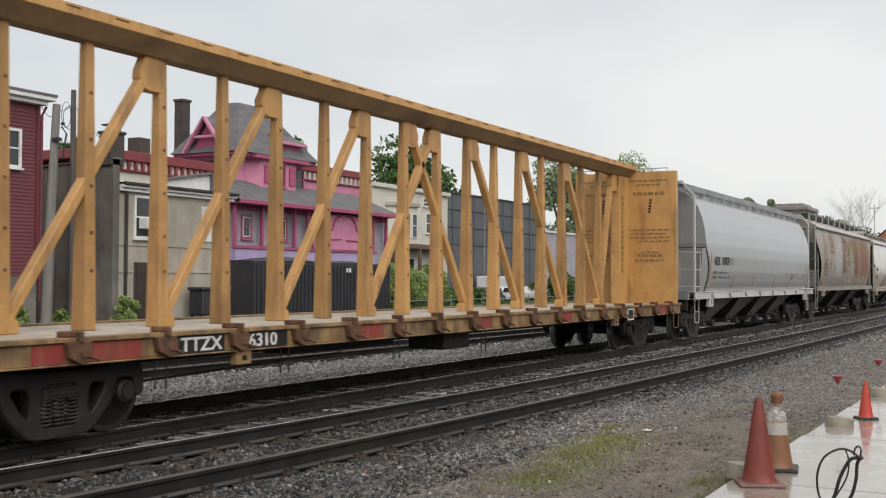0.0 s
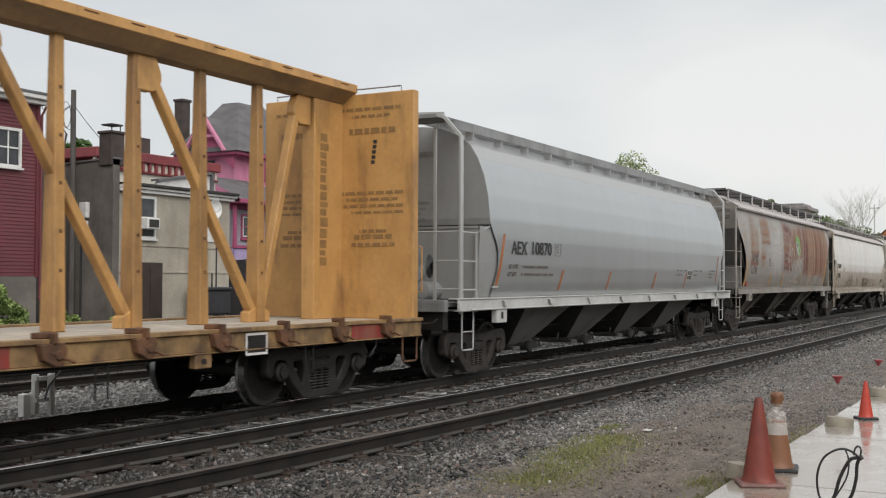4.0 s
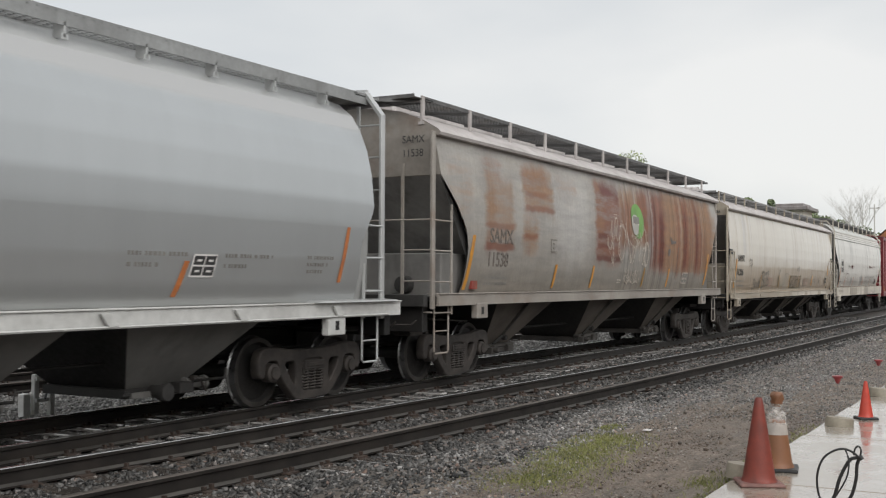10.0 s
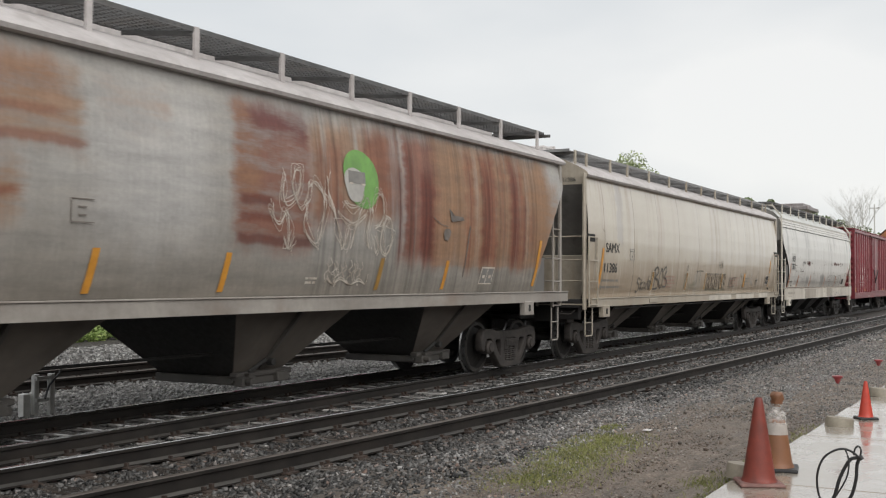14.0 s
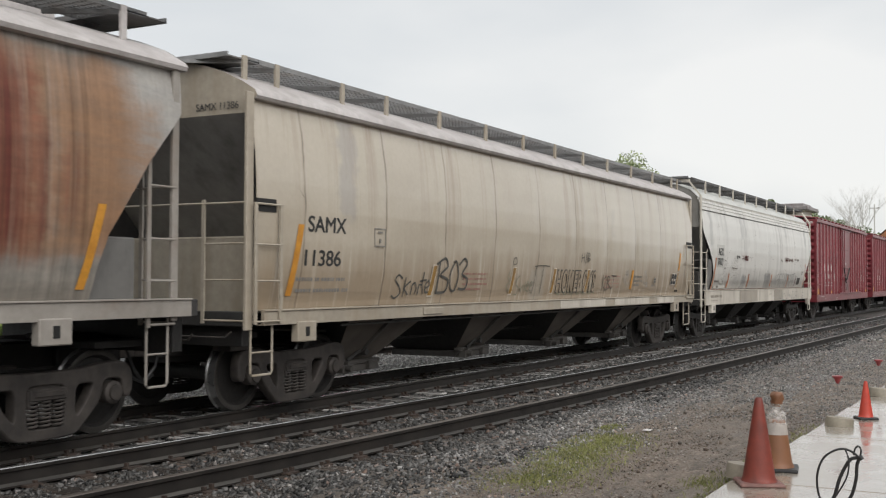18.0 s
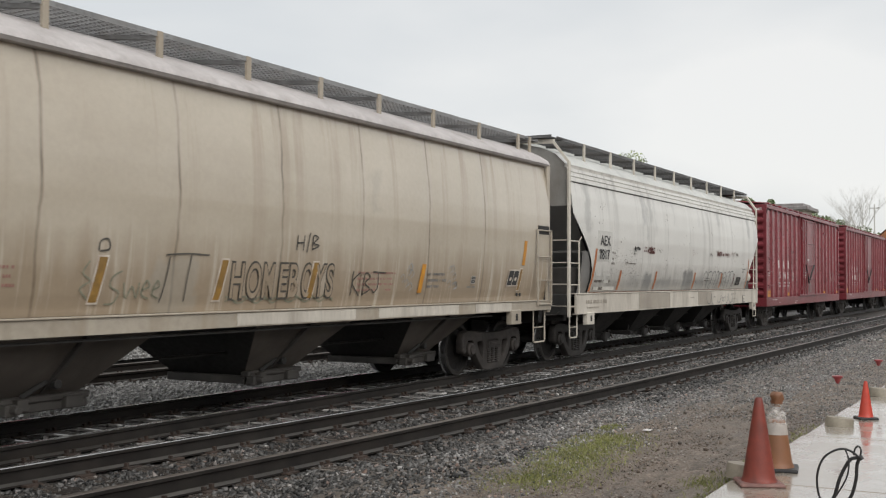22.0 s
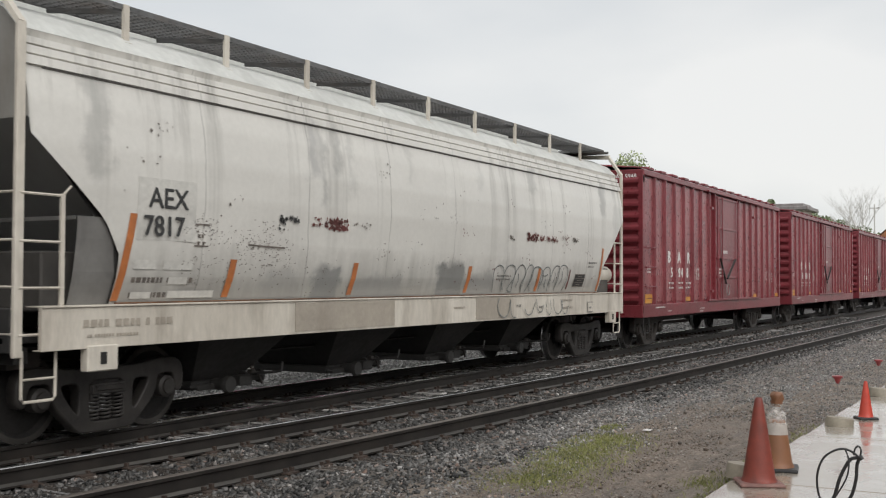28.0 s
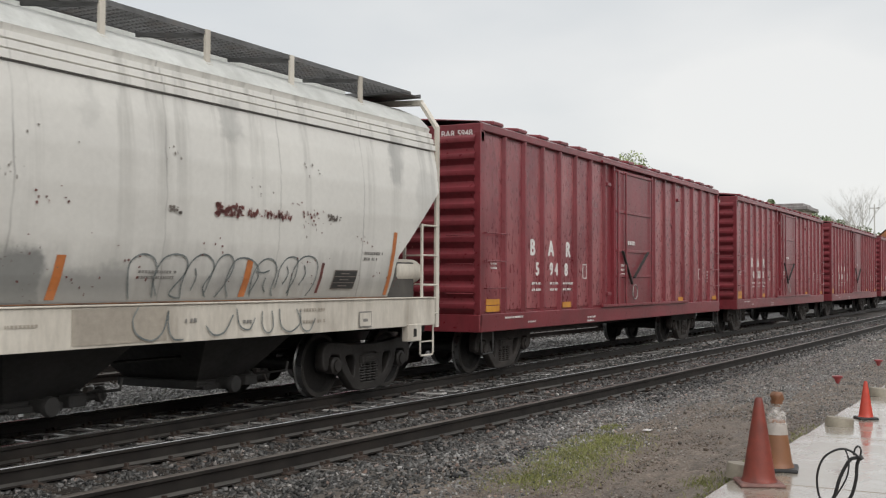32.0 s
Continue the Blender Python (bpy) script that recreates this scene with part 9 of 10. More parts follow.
container = thing("container", "charcoal steel storage container with ribbed side", "container")
part("body", Shape().box(38.7, 50.4, 31.0, 33.5, -0.32, 2.5), CHAR, container, bevel=0.03)
for i in range(38):
    x = 38.85 + i * 0.305
    part("rib", Shape().box(x, x + 0.13, 30.95, 31.0, -0.2, 2.35), CHAR, container)
part("tarpaulin", Shape().grid([[(x, y, 2.5 + 0.28 * math.exp(-((x - 42.0) / 2.4) ** 2) * (1 - ((y - 32.2) / 1.3) ** 2) + 0.16 * math.exp(-((x - 47.5) / 1.6) ** 2) * (1 - ((y - 32.2) / 1.3) ** 2)) for x in [38.7 + 0.3 * i for i in range(40)]] for y in (31.0, 31.4, 31.8, 32.2, 32.6, 33.0, 33.5)]), CHAR, container, "sagging black tarpaulin", smooth=50)
bars(container, "small_writing", 46.0, 2.05, -30.94, (0.5,), TRIM_WHITE, 0.22, 0.05, 3)

# the cream row house and the long dark building
cream = thing("row_house", "cream-painted row house with a bay window", "house")
part("wall", Shape().box(62.6, 73.4, 40.0, 50.0, -0.4, 8.2), CREAM, cream)
part("cornice", Shape().box(62.5, 73.5, 39.75, 50.0, 8.1, 8.4), CREAM, cream, bevel=0.03)
bay = part("bay_window", Shape().prism([(64.4, 40.0), (65.2, 39.2), (67.4, 39.2), (68.2, 40.0)], 4.2, 6.9, plane="xy"), CREAM, cream)
part("bay_hood", Shape().prism([(64.2, 40.0), (65.1, 39.0), (67.5, 39.0), (68.4, 40.0)], 6.9, 7.15, plane="xy"), RENDER_GREY, cream)
for x in (64.9, 65.6, 66.6):
    window(cream, x, x + 0.62, 4.75, 6.35, 39.17, TRIM_WHITE, (0, 1), sill=False, w=0.06)
for x, z0, z1 in ((70.0, 5.2, 6.6), (69.6, 7.2, 7.7), (64.9, 1.6, 3.4), (71.2, 1.8, 3.2), (67.5, 1.6, 3.2)):
    window(cream, x, x + 0.75, z0, z1, 39.99, TRIM_WHITE, (0, 1), w=0.06)
part("porch_timber", Shape().box(62.8, 72.0, 38.6, 38.7, 3.9, 4.15).box(63.2, 63.4, 38.6, 38.8, -0.3, 3.9).box(66.8, 67.0, 38.6, 38.8, -0.3, 3.9).box(70.0, 70.2, 38.6, 38.8, -0.3, 3.9).box(62.8, 72.0, 38.6, 40.0, 4.15, 4.22), FENCE_WOOD, cream)

dark_hall = thing("long_building", "long dark blue-grey clad building behind the tracks", "building")
part("wall", Shape().box(79.5, 101.0, 44.0, 56.0, -0.4, 9.1), NAVY, dark_hall)
part("parapet", Shape().box(79.4, 101.1, 43.9, 56.1, 9.1, 9.25), SHADE_GREY, dark_hall)
for i in range(11):
    part("cladding_strip", Shape().box(79.6 + 2.0 * i, 79.75 + 2.0 * i, 43.93, 44.0, 0.0, 9.1), NAVY if i % 4 else GALV, dark_hall)
for z in (4.7, 6.2, 7.7):
    part("cladding_joint", Shape().box(79.5, 101.0, 43.95, 44.0, z, z + 0.08), SHADE_GREY, dark_hall)
grey_shed = thing("shed", "low grey flat-roofed shed behind the tracks", "shed")
part("wall", Shape().box(104.0, 120.0, 46.0, 56.0, -0.4, 6.8), GREY_SIDING, grey_shed)
part("roof", Shape().box(103.8, 120.2, 45.8, 56.2, 6.8, 7.0), TRIM_WHITE, grey_shed)


def parked_car(x, y, turn, paint):
    c = thing("parked_car", "car parked in front of the long building", "car", "parked cars", at=pose(x, y, ground_z(y), 0, 0, turn))
    low = [(-2.1, 0.35), (2.1, 0.35), (2.15, 0.75), (1.3, 0.92), (0.75, 1.42), (-0.9, 1.45), (-1.6, 1.0), (-2.15, 0.9)]
    part("body", Shape().prism(low, -0.85, 0.85), paint, c, bevel=0.06)
    part("side_glass", Shape().prism([(1.1, 0.95), (0.65, 1.36), (-0.85, 1.38), (-1.35, 1.0)], -0.865, -0.85), GLASS, c)
    for wx in (-1.3, 1.3):
        for wy in (-0.78, 0.78):
            wheel = part("wheel", Shape().lathe([(0.32, wy - 0.1), (0.32, wy + 0.1)], origin=(wx, 0, 0.32), axis="y", n=18), RUBBER, c)
            part("rim", Shape().lathe([(0.2, wy - 0.11), (0.2, wy + 0.11)], origin=(wx, 0, 0.32), axis="y", n=14), GALV, wheel)


parked_car(75.5, 37.5, 10, CAR_DARK)
parked_car(82.5, 40.0, 5, CAR_WHITE)
parked_car(91.0, 40.5, 8, CAR_WHITE)
parked_car(97.5, 40.5, 4, CAR_DARK)
van = thing("van", "white delivery van parked by the long building", "van", at=pose(86.8, 42.3, ground_z(42), 0, 0, 6))
part("body", Shape().prism([(-2.6, 0.4), (2.5, 0.4), (2.6, 1.2), (1.9, 2.3), (-2.6, 2.35)], -0.95, 0.95), CAR_WHITE, van, bevel=0.08)
part("side_glass", Shape().prism([(2.1, 1.35), (1.65, 2.1), (0.9, 2.1), (0.9, 1.35)], -0.965, -0.95), GLASS, van)
for wx in (-1.7, 1.7):
    part("wheel", Shape().lathe([(0.36, -0.97), (0.36, 0.97)], origin=(wx, 0, 0.36), axis="y", n=18), RUBBER, van)
guard = thing("fence", "low pale wire fence along the grass", "fence")
part("rail", Shape().box(50.5, 110.0, 33.98, 34.02, 0.35, 0.41), GALV, guard)
for i in range(20):
    part("post", Shape().box(50.5 + 3.1 * i, 50.58 + 3.1 * i, 33.96, 34.04, ground_z(34) - 0.02, 0.55), GALV, guard)


# ---- greenery ----
def leaf_cloud(name, centres, radii, per, size, material, seed, squash=0.8):
    """Many small leaf cards round uneven clumps, in one mesh."""
    rs = np.random.RandomState(seed)
    vs = []
    for (cx, cy, cz), r in zip(centres, radii):
        n = per
        d = rs.normal(size=(n, 3))
        d /= np.linalg.norm(d, axis=1)[:, None]
        p = d * (r * rs.uniform(0.35, 1.08, n) ** 0.6)[:, None] * np.array([1, 1, squash]) + np.array([cx, cy, cz])
        a = rs.normal(size=(n, 3))
        a /= np.linalg.norm(a, axis=1)[:, None]
        b = np.cross(a, rs.normal(size=(n, 3)))
        b /= np.linalg.norm(b, axis=1)[:, None]
        s = (size * rs.uniform(0.6, 1.4, n))[:, None]
        vs.append(np.stack([p - a * s, p + b * s * 0.55, p + a * s, p - b * s * 0.55], 1))
    v = np.concatenate(vs).reshape(-1, 3)
    me = bpy.data.meshes.new(name)
    me.from_pydata(v.tolist(), [], [(i, i + 1, i + 2, i + 3) for i in range(0, len(v), 4)])
    me.materials.append(material)
    return me


# leaf colour lightened further to carry haze
LEAF_HAZE = island_rock("misty_spring_leaf", [(0.0, (0.22, 0.27, 0.14)), (0.5, (0.32, 0.37, 0.20)), (1.0, (0.42, 0.46, 0.28))], 0.7)


def tree(x, y, base, height, spread, seed, label, material=LEAFMIX, clumps=16, per=260, leaf=0.3, low=0.35):
    rng = random.Random(seed)
    t = thing("tree", label, "tree", "trees behind the town", at=pose(x, y, base))
    lean = rng.uniform(-0.3, 0.3)
    trunk = Shape().tube([(0, 0, -0.3), (lean * 0.3, 0, height * 0.3), (lean, 0.1, height * 0.62), (lean * 1.3, 0.1, height * 0.9)], [0.05 * height ** 0.8, 0.04 * height ** 0.8, 0.022 * height ** 0.8, 0.02], 8)
    cs, rr = [], []
    for i in range(clumps):
        a, u = rng.uniform(0, 6.28), rng.uniform(low, 1.0)
        reach = spread * (1.0 - 0.65 * max(0, (u - 0.55) / 0.45)) * rng.uniform(0.25, 1.0)
        c = (reach * math.cos(a), reach * math.sin(a), height * u * 0.92)
        cs.append(c)
        rr.append(spread * rng.uniform(0.24, 0.42))
        if i % 2 == 0:
            trunk.tube([(lean * u * 0.5, 0, height * u * 0.55), (c[0] * 0.5, c[1] * 0.5, c[2] * 0.82), c], [0.012 * height, 0.008 * height, 0.015], 5)
    part("trunk", trunk, BARK, t, smooth=50)
    part("crown", leaf_cloud("crown", cs, rr, per, leaf, material, seed), material, t)
    return t


tree(80.5, 62.0, -0.3, 15.6, 5.2, 1, "leafy green tree rising behind the pink house")
tree(84.5, 61.0, -0.3, 13.0, 4.2, 2, "leafy green tree rising behind the pink house")
tree(100.0, 60.0, -0.3, 17.2, 6.4, 3, "broad leafy green tree behind the row house", clumps=22)
tree(107.5, 62.0, -0.3, 14.5, 5.0, 4, "broad leafy green tree behind the row house")
tree(33.5, 46.0, -0.3, 8.6, 2.6, 5, "small tree behind the rendered building", LEAF_SPRING, 12, 200, 0.22)
tree(30.5, 48.0, -0.3, 8.0, 2.2, 8, "thin budding tree behind the rendered building", LEAF_SPRING, 9, 90, 0.16)
tree(41.8, 46.0, -0.3, 9.8, 1.9, 21, "small leafy tree behind the rendered building", LEAFMIX, 12, 220, 0.2, 0.6)
tree(139.0, 58.0, -0.3, 19.5, 6.0, 6, "tall leafy tree near the end of the street", LEAF_FAR, clumps=20)
tree(145.0, 54.0, -0.3, 13.0, 5.5, 7, "leafy tree near the end of the street", LEAF_FAR)
tree(177.0, 61.0, -0.3, 24.0, 7.5, 9, "tall spring-green tree above the train", LEAF_HAZE, 26, 320, 0.26)
tree(186.0, 62.0, -0.3, 22.0, 5.5, 10, "thin-leaved tree above the train", LEAF_HAZE, 12, 140, 0.25)
tree(203.0, 47.0, 2.0, 15.7, 4.5, 11, "thin-leaved tree above the train", LEAF_FAR, 14, 130, 0.35)
tree(204.7, 43.0, 3.0, 15.4, 2.4, 12, "slender round-topped tree above the train", LEAF_FAR, 10, 220, 0.3, 0.6)


def bushes(name, spots, label, category, material, seed, per=260, leaf=0.07):
    cs, rr = [], []
    rng = random.Random(seed)
    for x, y, r, h in spots:
        for k in range(5):
            cs.append((x + rng.uniform(-r, r), y + rng.uniform(-r, r) * 0.6, ground_z(y) + h * rng.uniform(0.2, 0.85)))
            rr.append(r * rng.uniform(0.45, 0.75))
    ob = new(name, leaf_cloud(name, cs, rr, per, leaf, material, seed))
    return tagged(ob, label, category, kind="stuff")


rng = random.Random(12)
bushes("weeds", [(rng.uniform(17, 21.6), rng.uniform(25.0, 26.5), rng.uniform(0.4, 0.7), rng.uniform(1.2, 2.2)) for _ in range(16)] + [(rng.uniform(22.6, 23.3), rng.uniform(25.6, 26.3), 0.28, rng.uniform(0.7, 1.5)) for _ in range(5)] + [(rng.uniform(23.2, 26.5), rng.uniform(26.2, 27.2), 0.3, rng.uniform(0.25, 0.6)) for _ in range(14)] + [(rng.uniform(26.9, 27.5), 27.3, 0.25, rng.uniform(0.8, 2.2)) for _ in range(5)] + [(rng.uniform(57.5, 65.5), rng.uniform(35.6, 36.4), rng.uniform(0.5, 0.8), rng.uniform(1.6, 3.6)) for _ in range(26)], "tall green weeds in front of the houses", "weeds", LEAF_WEED, 3)
bushes("shrubs", [(rng.uniform(52, 76), rng.uniform(35, 37.5), rng.uniform(0.5, 1.0), rng.uniform(0.8, 1.8)) for _ in range(14)] + [(rng.uniform(88, 125), rng.uniform(36, 42), rng.uniform(0.7, 1.5), rng.uniform(1.2, 3.6)) for _ in range(26)], "green shrubs along the street behind the tracks", "shrubs", LEAFMIX, 5, 220, 0.13)
rs = np.random.RandomState(9)
n = 26000
gx, gy = rs.uniform(45, 120, n), rs.uniform(22, 37, n)
keep = np.array([noise.noise((a * 0.15, b * 0.25, 3)) > -0.25 for a, b in zip(gx, gy)])
gpts = np.stack([gx, gy, np.array([ground_z(v) for v in gy])], 1)[keep]
blades("verge_grass", gpts, rs.uniform(0.15, 0.42, len(gpts)), LEAFMIX, "rough green grass verge behind the far track", "grass", 8, 0.5, 0.35)

# ---- the wooded hill at the end of the line ----
HILL = surf("hazy_hill_ground", (0.10, 0.12, 0.065), (0.14, 0.145, 0.10), 0.9, s1=0.05, s2=0.4)
rows = []
for i in range(25):
    row = []
    for j in range(25):
        x, y = 190 + 14 * i, 22 + 9 * j
        row.append((x, y, -0.5 + 15.0 * math.exp(-(((x - 300) / 75) ** 2)) * min(1.0, (y - 22) / 30) + 0.8 * noise.noise((x * 0.05, y * 0.05, 1))))
    rows.append(row)
hill = part("hill", Shape().grid(rows), HILL, smooth=60)
tagged(hill, "low green hillside at the end of the line", "hill", kind="structure")
rng = random.Random(31)
cs, rr = [], []
for i in range(150):
    x, y = rng.uniform(215, 330), rng.uniform(24, 75)
    z = 14.0 * math.exp(-(((x - 300) / 75) ** 2)) * min(1.0, (y - 22) / 30)
    for k in range(3):
        cs.append((x + rng.uniform(-2, 2), y + rng.uniform(-2, 2), z + rng.uniform(1.0, 6.5)))
        rr.append(rng.uniform(1.2, 2.6))
far_woods = new("far_woods", leaf_cloud("far_woods", cs, rr, 90, 0.42, LEAF_FAR, 4))
tagged(far_woods, "hazy spring-green woods on the hillside", "woods", kind="stuff")


def bare_tree(x, y, base, height, seed):
    t = thing("bare_tree", "pale leafless tree with fine upright branches", "tree", at=pose(x, y, base))
    rng = random.Random(seed)
    trunk, twigs = Shape(), Shape()

    def grow(p, d, length, r, depth):
        q = p + d * length
        (trunk if depth < 2 else twigs).tube([p, (p + q) / 2 + Vector((rng.uniform(-1, 1), rng.uniform(-1, 1), 0)) * length * 0.05, q], [r, r * 0.85, r * 0.65], 5 if depth < 3 else 4)
        if depth < 5:
            for _ in range(3 if depth else 5):
                nd = (d + Vector((rng.uniform(-0.6, 0.6), rng.uniform(-0.6, 0.6), rng.uniform(-0.05, 0.35)))).normalized()
                grow(p + d * length * rng.uniform(0.55, 1.0), nd, length * rng.uniform(0.55, 0.75), r * 0.5, depth + 1)

    grow(Vector((0, 0, 0)), Vector((0, 0, 1)), height * 0.36, 0.16, 0)
    part("trunk", trunk, TWIG_FAR, t)
    tagged(part("twig_crown", twigs, TWIG_FAR, t), kind="stuff")


bare_tree(213.0, 28.4, 3.5, 20.0, 3)
bare_tree(217.0, 32.0, 4.0, 15.0, 5)
bare_tree(215.0, 29.8, 4.0, 17.0, 8)
hall = thing("flat_roofed_building", "dark flat-roofed building on the hillside", "building")
part("wall", Shape().box(203.0, 212.0, 37.2, 42.2, 0.0, 14.6), CREAM, hall)
part("roof", Shape().box(202.0, 213.0, 36.2, 43.2, 14.6, 15.3).box(203.5, 211.5, 37.2, 42.2, 15.3, 15.9), GALV, hall, bevel=0.1)
far_pole = thing("utility_pole", "distant wooden utility pole with crossarm", "utility pole")
part("shaft", Shape().tube([(213.8, 26.4, 0.0), (213.8, 26.4, 16.0)], [0.17, 0.12], 8), TWIG_FAR, far_pole)
part("crossarm", Shape().box(213.7, 213.9, 25.4, 27.4, 15.2, 15.38), TWIG_FAR, far_pole)
orange = thing("orange_building", "low orange-roofed building beside the line", "building")
part("wall", Shape().box(216.0, 232.0, 21.0, 28.0, -0.4, 7.5), CREAM, orange)
part("roof", Shape().add([(215.5, 20.5, 8.0), (232.5, 20.5, 8.0), (232.5, 24.5, 11.6), (215.5, 24.5, 11.6), (232.5, 28.5, 8.0), (215.5, 28.5, 8.0)], [(0, 1, 2, 3), (3, 2, 4, 5)]), RUST_ROOF, orange)
part("gable", Shape().prism([(20.8, 7.5), (28.2, 7.5), (24.5, 11.4)], 215.7, 216.0, plane="yz"), RUST_ROOF, orange)


# ---- the foreground: cones, markers and cable on the platform ----
def cone(x, y, turn, height, paint, label, tip=True, bands=(), lean=0.0, base_mat=None, cut=9.0):
    c = thing("traffic_cone", label, "traffic cone", "cones on the platform", at=pose(x, y, 0.0, lean, 0, turn))
    s = height / 0.72
    b = Shape()
    w = 0.185 * s
    b.hexa([(-w, -w, 0.0), (w, -w, 0.0), (w, w, 0.0), (-w, w, 0.0)], [(-w * 0.96, -w * 0.96, 0.03), (w * 0.96, -w * 0.96, 0.03), (w * 0.96, w * 0.96, 0.03), (-w * 0.96, w * 0.96, 0.03)])
    part("base", b, base_mat or paint, c, "dirty square rubber base", bevel=0.01)
    prof = [(0.150 * s, 0.028), (0.140 * s, 0.05 * s), (0.132 * s, 0.07 * s)]
    for i in range(1, 13):
        u = i / 12
        prof.append(((0.132 - 0.098 * u) * s, (0.07 + 0.63 * u) * s))
    prof = [p for p in prof if p[1] < cut]
    if cut > 1:
        prof += [(0.030 * s, 0.71 * s), (0.026 * s, 0.722 * s), (0.018 * s, 0.70 * s)]
    else:
        prof += [(prof[-1][0] - 0.008, prof[-1][1] + 0.004), (0.02, prof[-1][1] + 0.002)]
    body = part("body", Shape().lathe(prof, n=36), paint, c, smooth=40)
    for z0, z1 in bands:
        r0, r1 = (0.132 - 0.098 * (z0 / s - 0.07) / 0.63) * s + 0.003, (0.132 - 0.098 * (z1 / s - 0.07) / 0.63) * s + 0.003
        part("band", Shape().lathe([(r0 - 0.002, z0), (r0, z0 + 0.001), (r1, z1 - 0.001), (r1 - 0.002, z1)], n=36), BAND, body, "dirty pale reflective band")
    return c


cone(9.15, 2.04, 24, 0.712, CONE, "faded red-orange traffic cone on the wet concrete platform", base_mat=CONE_BASE)
second = cone(9.95, 2.06, 10, 0.72, CONE_BROWN, "weathered brownish-orange traffic cone with a pale band", bands=((0.315, 0.42),), base_mat=RUBBER, cut=0.49)
cone(14.12, 1.86, 30, 0.46, CONE_FRESH, "small bright orange-red traffic cone on the wet platform", base_mat=RUBBER)
# a clear sack with a torn orange top is pulled over the second cone
bag = thing("plastic_sleeve", "crumpled translucent sleeve with an orange knot on a cone", "plastic sleeve")
rows = []
for z, r in ((0.40, 0.086), (0.45, 0.082), (0.485, 0.078), (0.51, 0.06), (0.535, 0.045), (0.56, 0.05), (0.58, 0.055)):
    rows.append([(9.95 + (r + 0.012 * noise.noise((k, z * 9, 2))) * math.cos(k * math.pi / 10), 2.06 + (r + 0.012 * noise.noise((k, z * 9, 5))) * math.sin(k * math.pi / 10), z + 0.008) for k in range(20)])


def sleeve_material():
    m, nt, bsdf = nodes_of("thin_clear_plastic")
    v = coords(nt)
    n = noise_of(nt, v, 22, 4)
    bsdf.inputs["Base Color"].default_value = (0.75, 0.72, 0.68, 1)
    nt.links.new(ramp_of(nt, n, [(0.35, 0.12), (0.7, 0.55)]), bsdf.inputs["Alpha"])
    bsdf.inputs["Roughness"].default_value = 0.2
    return m


SLEEVE = sleeve_material()
part("film", Shape().grid(rows, closed=True), SLEEVE, bag, smooth=60)
knot = Shape()
krows = []
for z, r in ((0.56, 0.03), (0.575, 0.044), (0.60, 0.05), (0.63, 0.055), (0.66, 0.056), (0.68, 0.045), (0.69, 0.015)):
    krows.append([(9.96 + (r + 0.03 * noise.noise((k * 0.9, z * 20, 8))) * math.cos(k * math.pi / 8), 2.06 + (r + 0.03 * noise.noise((k * 0.9, z * 20, 3))) * math.sin(k * math.pi / 8), z + 0.012 * noise.noise((k, z * 7, 1))) for k in range(16)])
part("knot", knot.grid(krows, closed=True), CONE_BROWN, bag, "crumpled orange knot", smooth=50)


def footing(x, y, r, h, label):
    f = thing("concrete_footing", label, "concrete footing", "concrete footings at the platform edge", at=pose(x, y, -0.01))
    part("block", Shape().lathe([(r * 1.02, 0.0), (r, 0.01), (r * 0.98, h - 0.015), (r * 0.94, h), (0.02, h + 0.004)], n=28), CONCRETE_DRY, f, smooth=35, at=pose(0, 0, 0, 4, 3, 0))
    return f


def marker_post(x, y, height, cap, label):
    m = thing("marker_post", label, "marker post", "marker posts at the platform edge", at=pose(x, y, 0.0))
    part("rod", Shape().tube([(0, 0, 0.0), (0.004, 0, height)], 0.004, 8), GALV, m)
    part("cap", Shape().lathe([(0.012, height - 0.075), (0.028, height - 0.05), (0.036, height - 0.022), (0.062, height), (0.064, height + 0.012), (0.02, height + 0.018)], n=20), cap, m, "round red cap", smooth=40)


CAP_RED = surf("red_plastic_cap", (0.34, 0.05, 0.055), (0.24, 0.035, 0.04), 0.4, s1=8, bump=0.05)
footing(9.42, 2.25, 0.13, 0.125, "round grey concrete footing beside a traffic cone")
footing(13.33, 2.05, 0.16, 0.105, "round grey concrete footing with a thin marker post")
footing(17.1, 2.03, 0.19, 0.12, "round grey concrete footing further down the platform")
footing(18.6, 2.0, 0.16, 0.05, "low concrete footing at the platform edge")
marker_post(13.25, 2.05, 0.57, CAP_RED, "thin grey rod with a red cap in a footing")
marker_post(17.0, 2.06, 0.52, CAP_RED, "thin grey rod with a red cap further down the platform")
bottle = thing("bottle", "small clear bottle with white cap behind the cone", "bottle", at=pose(9.58, 2.185, 0.0))
part("glass", Shape().lathe([(0.03, 0.0), (0.032, 0.02), (0.032, 0.30), (0.015, 0.36), (0.014, 0.40)], n=16), GLASS, bottle, smooth=40)
part("cap", Shape().lathe([(0.018, 0.40), (0.018, 0.43), (0.012, 0.432)], n=14), TRIM_WHITE, bottle)

# the stiff black cable that stands in a loose coil
cable = thing("cable_coil", "stiff black cable standing in a loose coil on wet concrete", "cable")


def bent(pts, steps=6):
    """A smooth path through points."""
    n, out = len(pts), []
    for i in range(n - 1):
        p = [Vector(pts[max(0, min(n - 1, k))]) for k in (i - 1, i, i + 1, i + 2)]
        for j in range(steps):
            u = j / steps
            out.append(tuple(0.5 * (2 * p[1] + (p[2] - p[0]) * u + (2 * p[0] - 5 * p[1] + 4 * p[2] - p[3]) * u * u + (3 * p[1] - p[0] - 3 * p[2] + p[3]) * u ** 3)))
    return out + [tuple(pts[-1])]


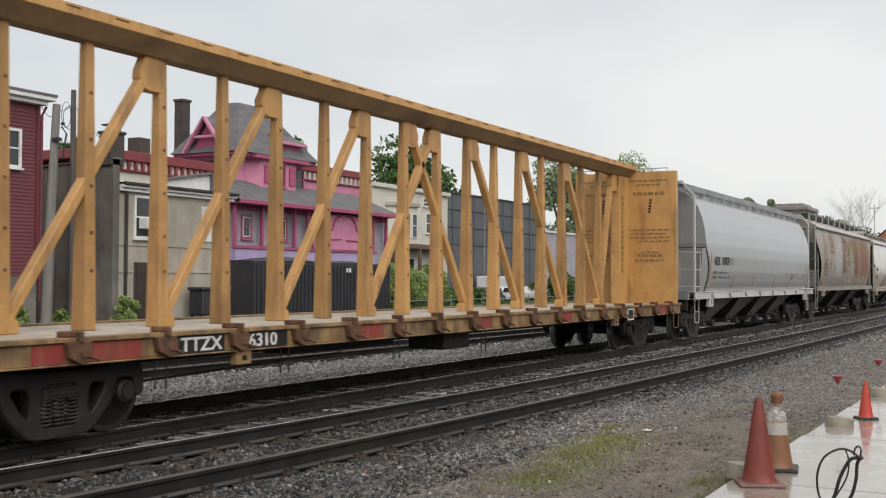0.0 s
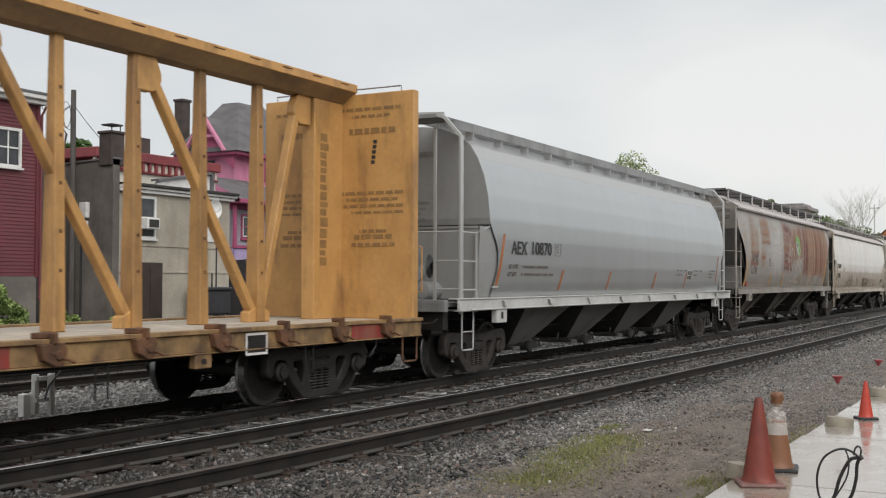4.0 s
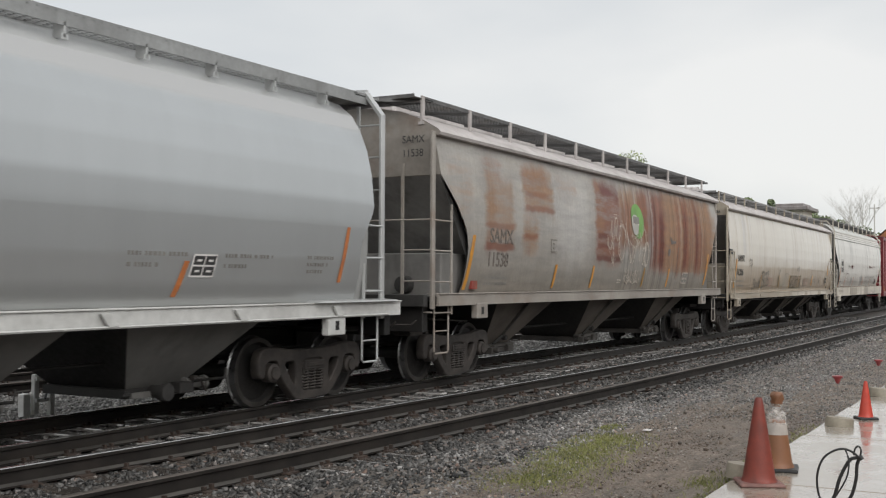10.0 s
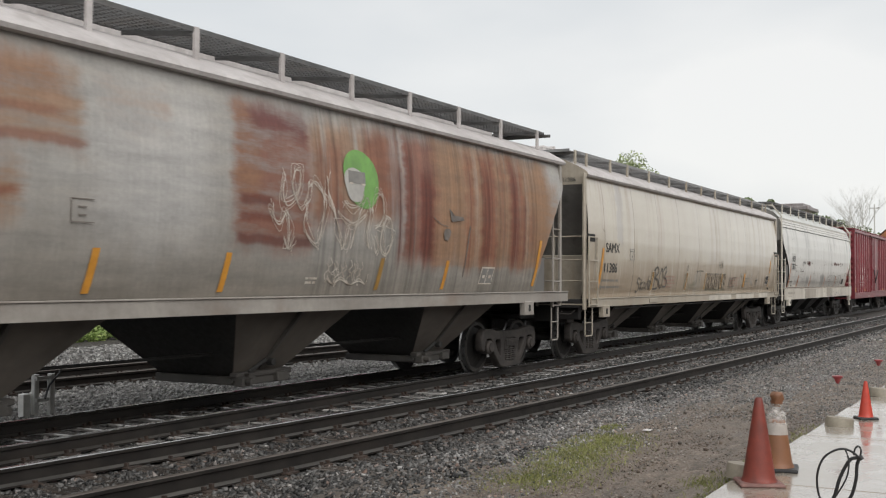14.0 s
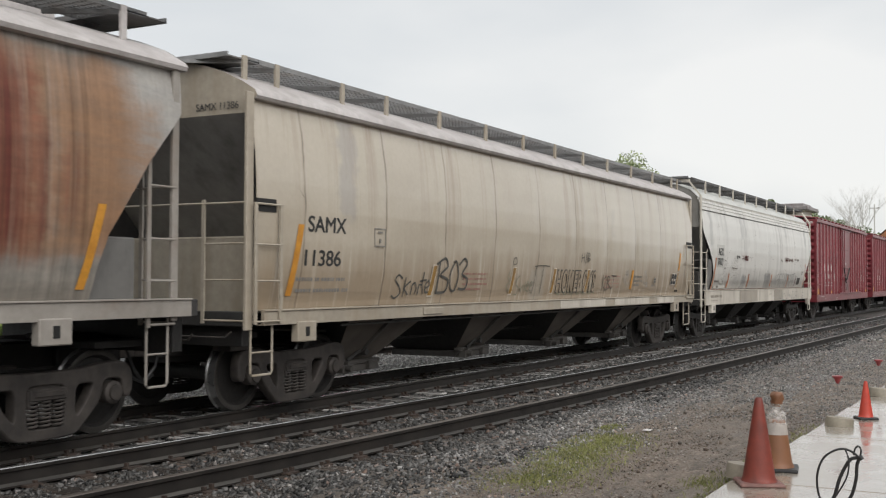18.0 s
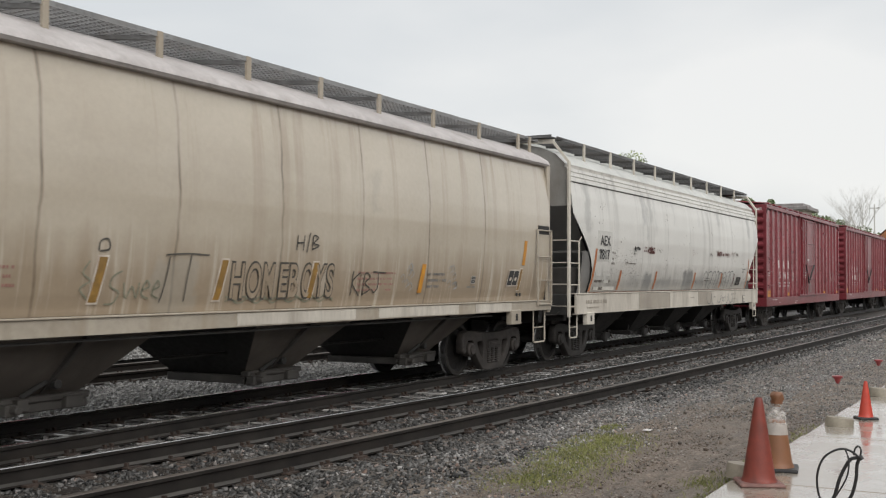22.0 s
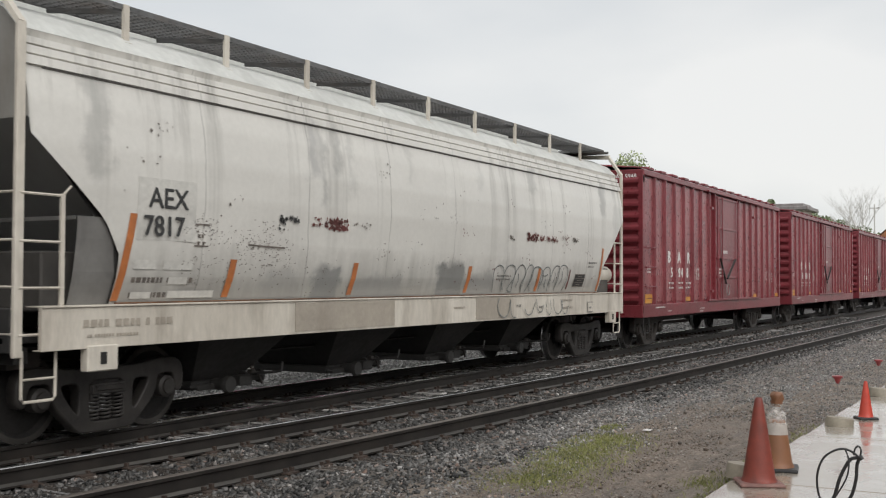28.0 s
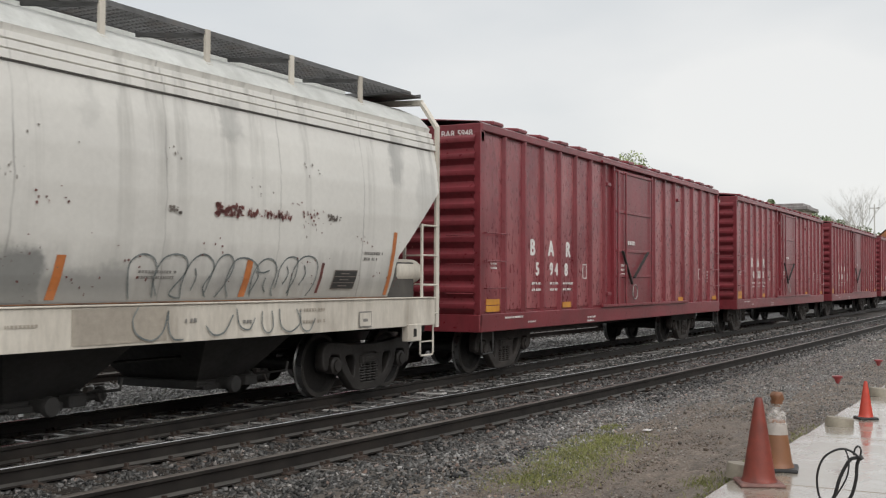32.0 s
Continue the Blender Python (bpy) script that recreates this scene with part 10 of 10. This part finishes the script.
# the big loop, the strands that cross it and the small eye at the top
part("cable", Shape().tube(bent([(8.62, 1.407, 0.011), (8.62, 1.464, 0.035), (8.61, 1.482, 0.107), (8.6, 1.484, 0.194), (8.59, 1.465, 0.282), (8.58, 1.422, 0.359), (8.57, 1.347, 0.413), (8.57, 1.279, 0.427), (8.58, 1.221, 0.405), (8.59, 1.182, 0.369)]), 0.0085, 8), RUBBER, cable, smooth=60)
part("cable", Shape().tube(bent([(8.6, 1.176, 0.368), (8.6, 1.239, 0.351), (8.6, 1.284, 0.284), (8.6, 1.325, 0.187), (8.6, 1.354, 0.079), (8.6, 1.387, 0.011)]), 0.013, 8), RUBBER, cable, smooth=60)
part("cable", Shape().tube(bent([(8.62, 1.171, 0.383), (8.63, 1.2, 0.312), (8.64, 1.21, 0.2), (8.65, 1.241, 0.081), (8.66, 1.283, 0.011)]), 0.0125, 8), RUBBER, cable, smooth=60)
part("cable", Shape().tube(bent([(8.56, 1.273, 0.425), (8.54, 1.247, 0.35), (8.53, 1.254, 0.246), (8.53, 1.295, 0.151), (8.54, 1.345, 0.069), (8.55, 1.387, 0.011)]), 0.0065, 8), RUBBER, cable, smooth=60)
part("cable", Shape().tube(bent([(8.61, 1.221, 0.38), (8.61, 1.212, 0.427), (8.61, 1.189, 0.45), (8.61, 1.169, 0.422), (8.61, 1.177, 0.371)]), 0.007, 8), RUBBER, cable, smooth=60)
part("plug", Shape().tube([(8.6, 1.18, 0.376), (8.6, 1.168, 0.365), (8.6, 1.16, 0.353)], 0.017, 10), RUBBER, cable, smooth=60)

# litter on the gravel
litter = thing("litter", "scrap of white paper on wet gravel", "litter")
part("scrap", Shape().grid([[(12.37 + 0.06 * i, 4.02 + 0.05 * j, -0.085 + 0.012 * ((i * j) % 2)) for i in range(3)] for j in range(3)]), TRIM_WHITE, litter)
litter2 = thing("litter", "scrap of pale paper on wet gravel", "litter")
part("scrap", Shape().grid([[(12.60 + 0.05 * i, 3.77 + 0.04 * j, -0.075 + 0.01 * ((i + j) % 2)) for i in range(3)] for j in range(2)]), BAND, litter2)

# the low electrical post between the tracks
box_post = thing("junction_post", "pair of grey posts with a small white box between the tracks", "junction box")
zg = ground_z(12.0)
part("post", Shape().box(10.33, 10.41, 12.06, 12.14, zg - 0.05, 0.36), ALU_BRIGHT, box_post, bevel=0.01)
part("post", Shape().box(10.55, 10.63, 12.0, 12.08, zg - 0.05, 0.36), ALU_BRIGHT, box_post, bevel=0.01)
for z in (-0.02, 0.28):
    part("crossbar", Shape().box(10.34, 10.62, 12.03, 12.07, z, z + 0.05), ALU_BRIGHT, box_post)
part("white_box", Shape().box(10.18, 10.30, 12.1, 12.22, zg - 0.03, 0.10), TRIM_WHITE, box_post, bevel=0.01)
part("cable", Shape().tube([(10.45, 12.0, 0.02), (10.52, 12.0, 0.2), (10.7, 12.0, 0.36), (10.74, 12.0, 0.44)], 0.015, 6), CHAR, box_post)


# ---- the train rolls by, slowing down ----
TRAVEL = [0.40, -3.08, -6.56, -10.02, -13.40, -16.68, -19.898, -23.165, -26.405, -29.622, -32.797, -35.891, -38.878, -41.77, -44.61, -47.414, -50.183,
          -52.898, -55.537, -58.076, -60.53, -62.934, -65.293, -67.615, -69.91, -72.16, -74.37, -76.575, -78.73, -80.905, -83.06, -85.21, -87.325]


def travel(t):
    """Metres that the train has moved by t seconds, smoothly between the whole seconds above."""
    n = len(TRAVEL)
    i = min(int(t), n - 2)
    p1, p2 = TRAVEL[i], TRAVEL[i + 1]
    p0 = TRAVEL[i - 1] if i > 0 else 2 * p1 - p2
    p3 = TRAVEL[i + 2] if i < n - 2 else 2 * p2 - p1
    u = t - i
    return 0.5 * (2 * p1 + (p2 - p0) * u + (2 * p0 - 5 * p1 + 4 * p2 - p3) * u * u + (3 * p1 - p0 - 3 * p2 + p3) * u ** 3)


def motions():
    for car, start in TRAIN:
        walk(car, [(t, pose(start + travel(t), MAIN_Y, 0)) for t in range(0, 33)])
    times = [k * 5 / FPS for k in range(int(32 * FPS / 5) + 1)]
    if times[-1] < 32:
        times.append(32.0)
    for wheelset, x, turn in WHEELS:
        walk(wheelset, [(t, pose(x, 0, WHEEL_R, 0, turn + math.degrees(travel(t) / WHEEL_R), 0)) for t in times])


motions()
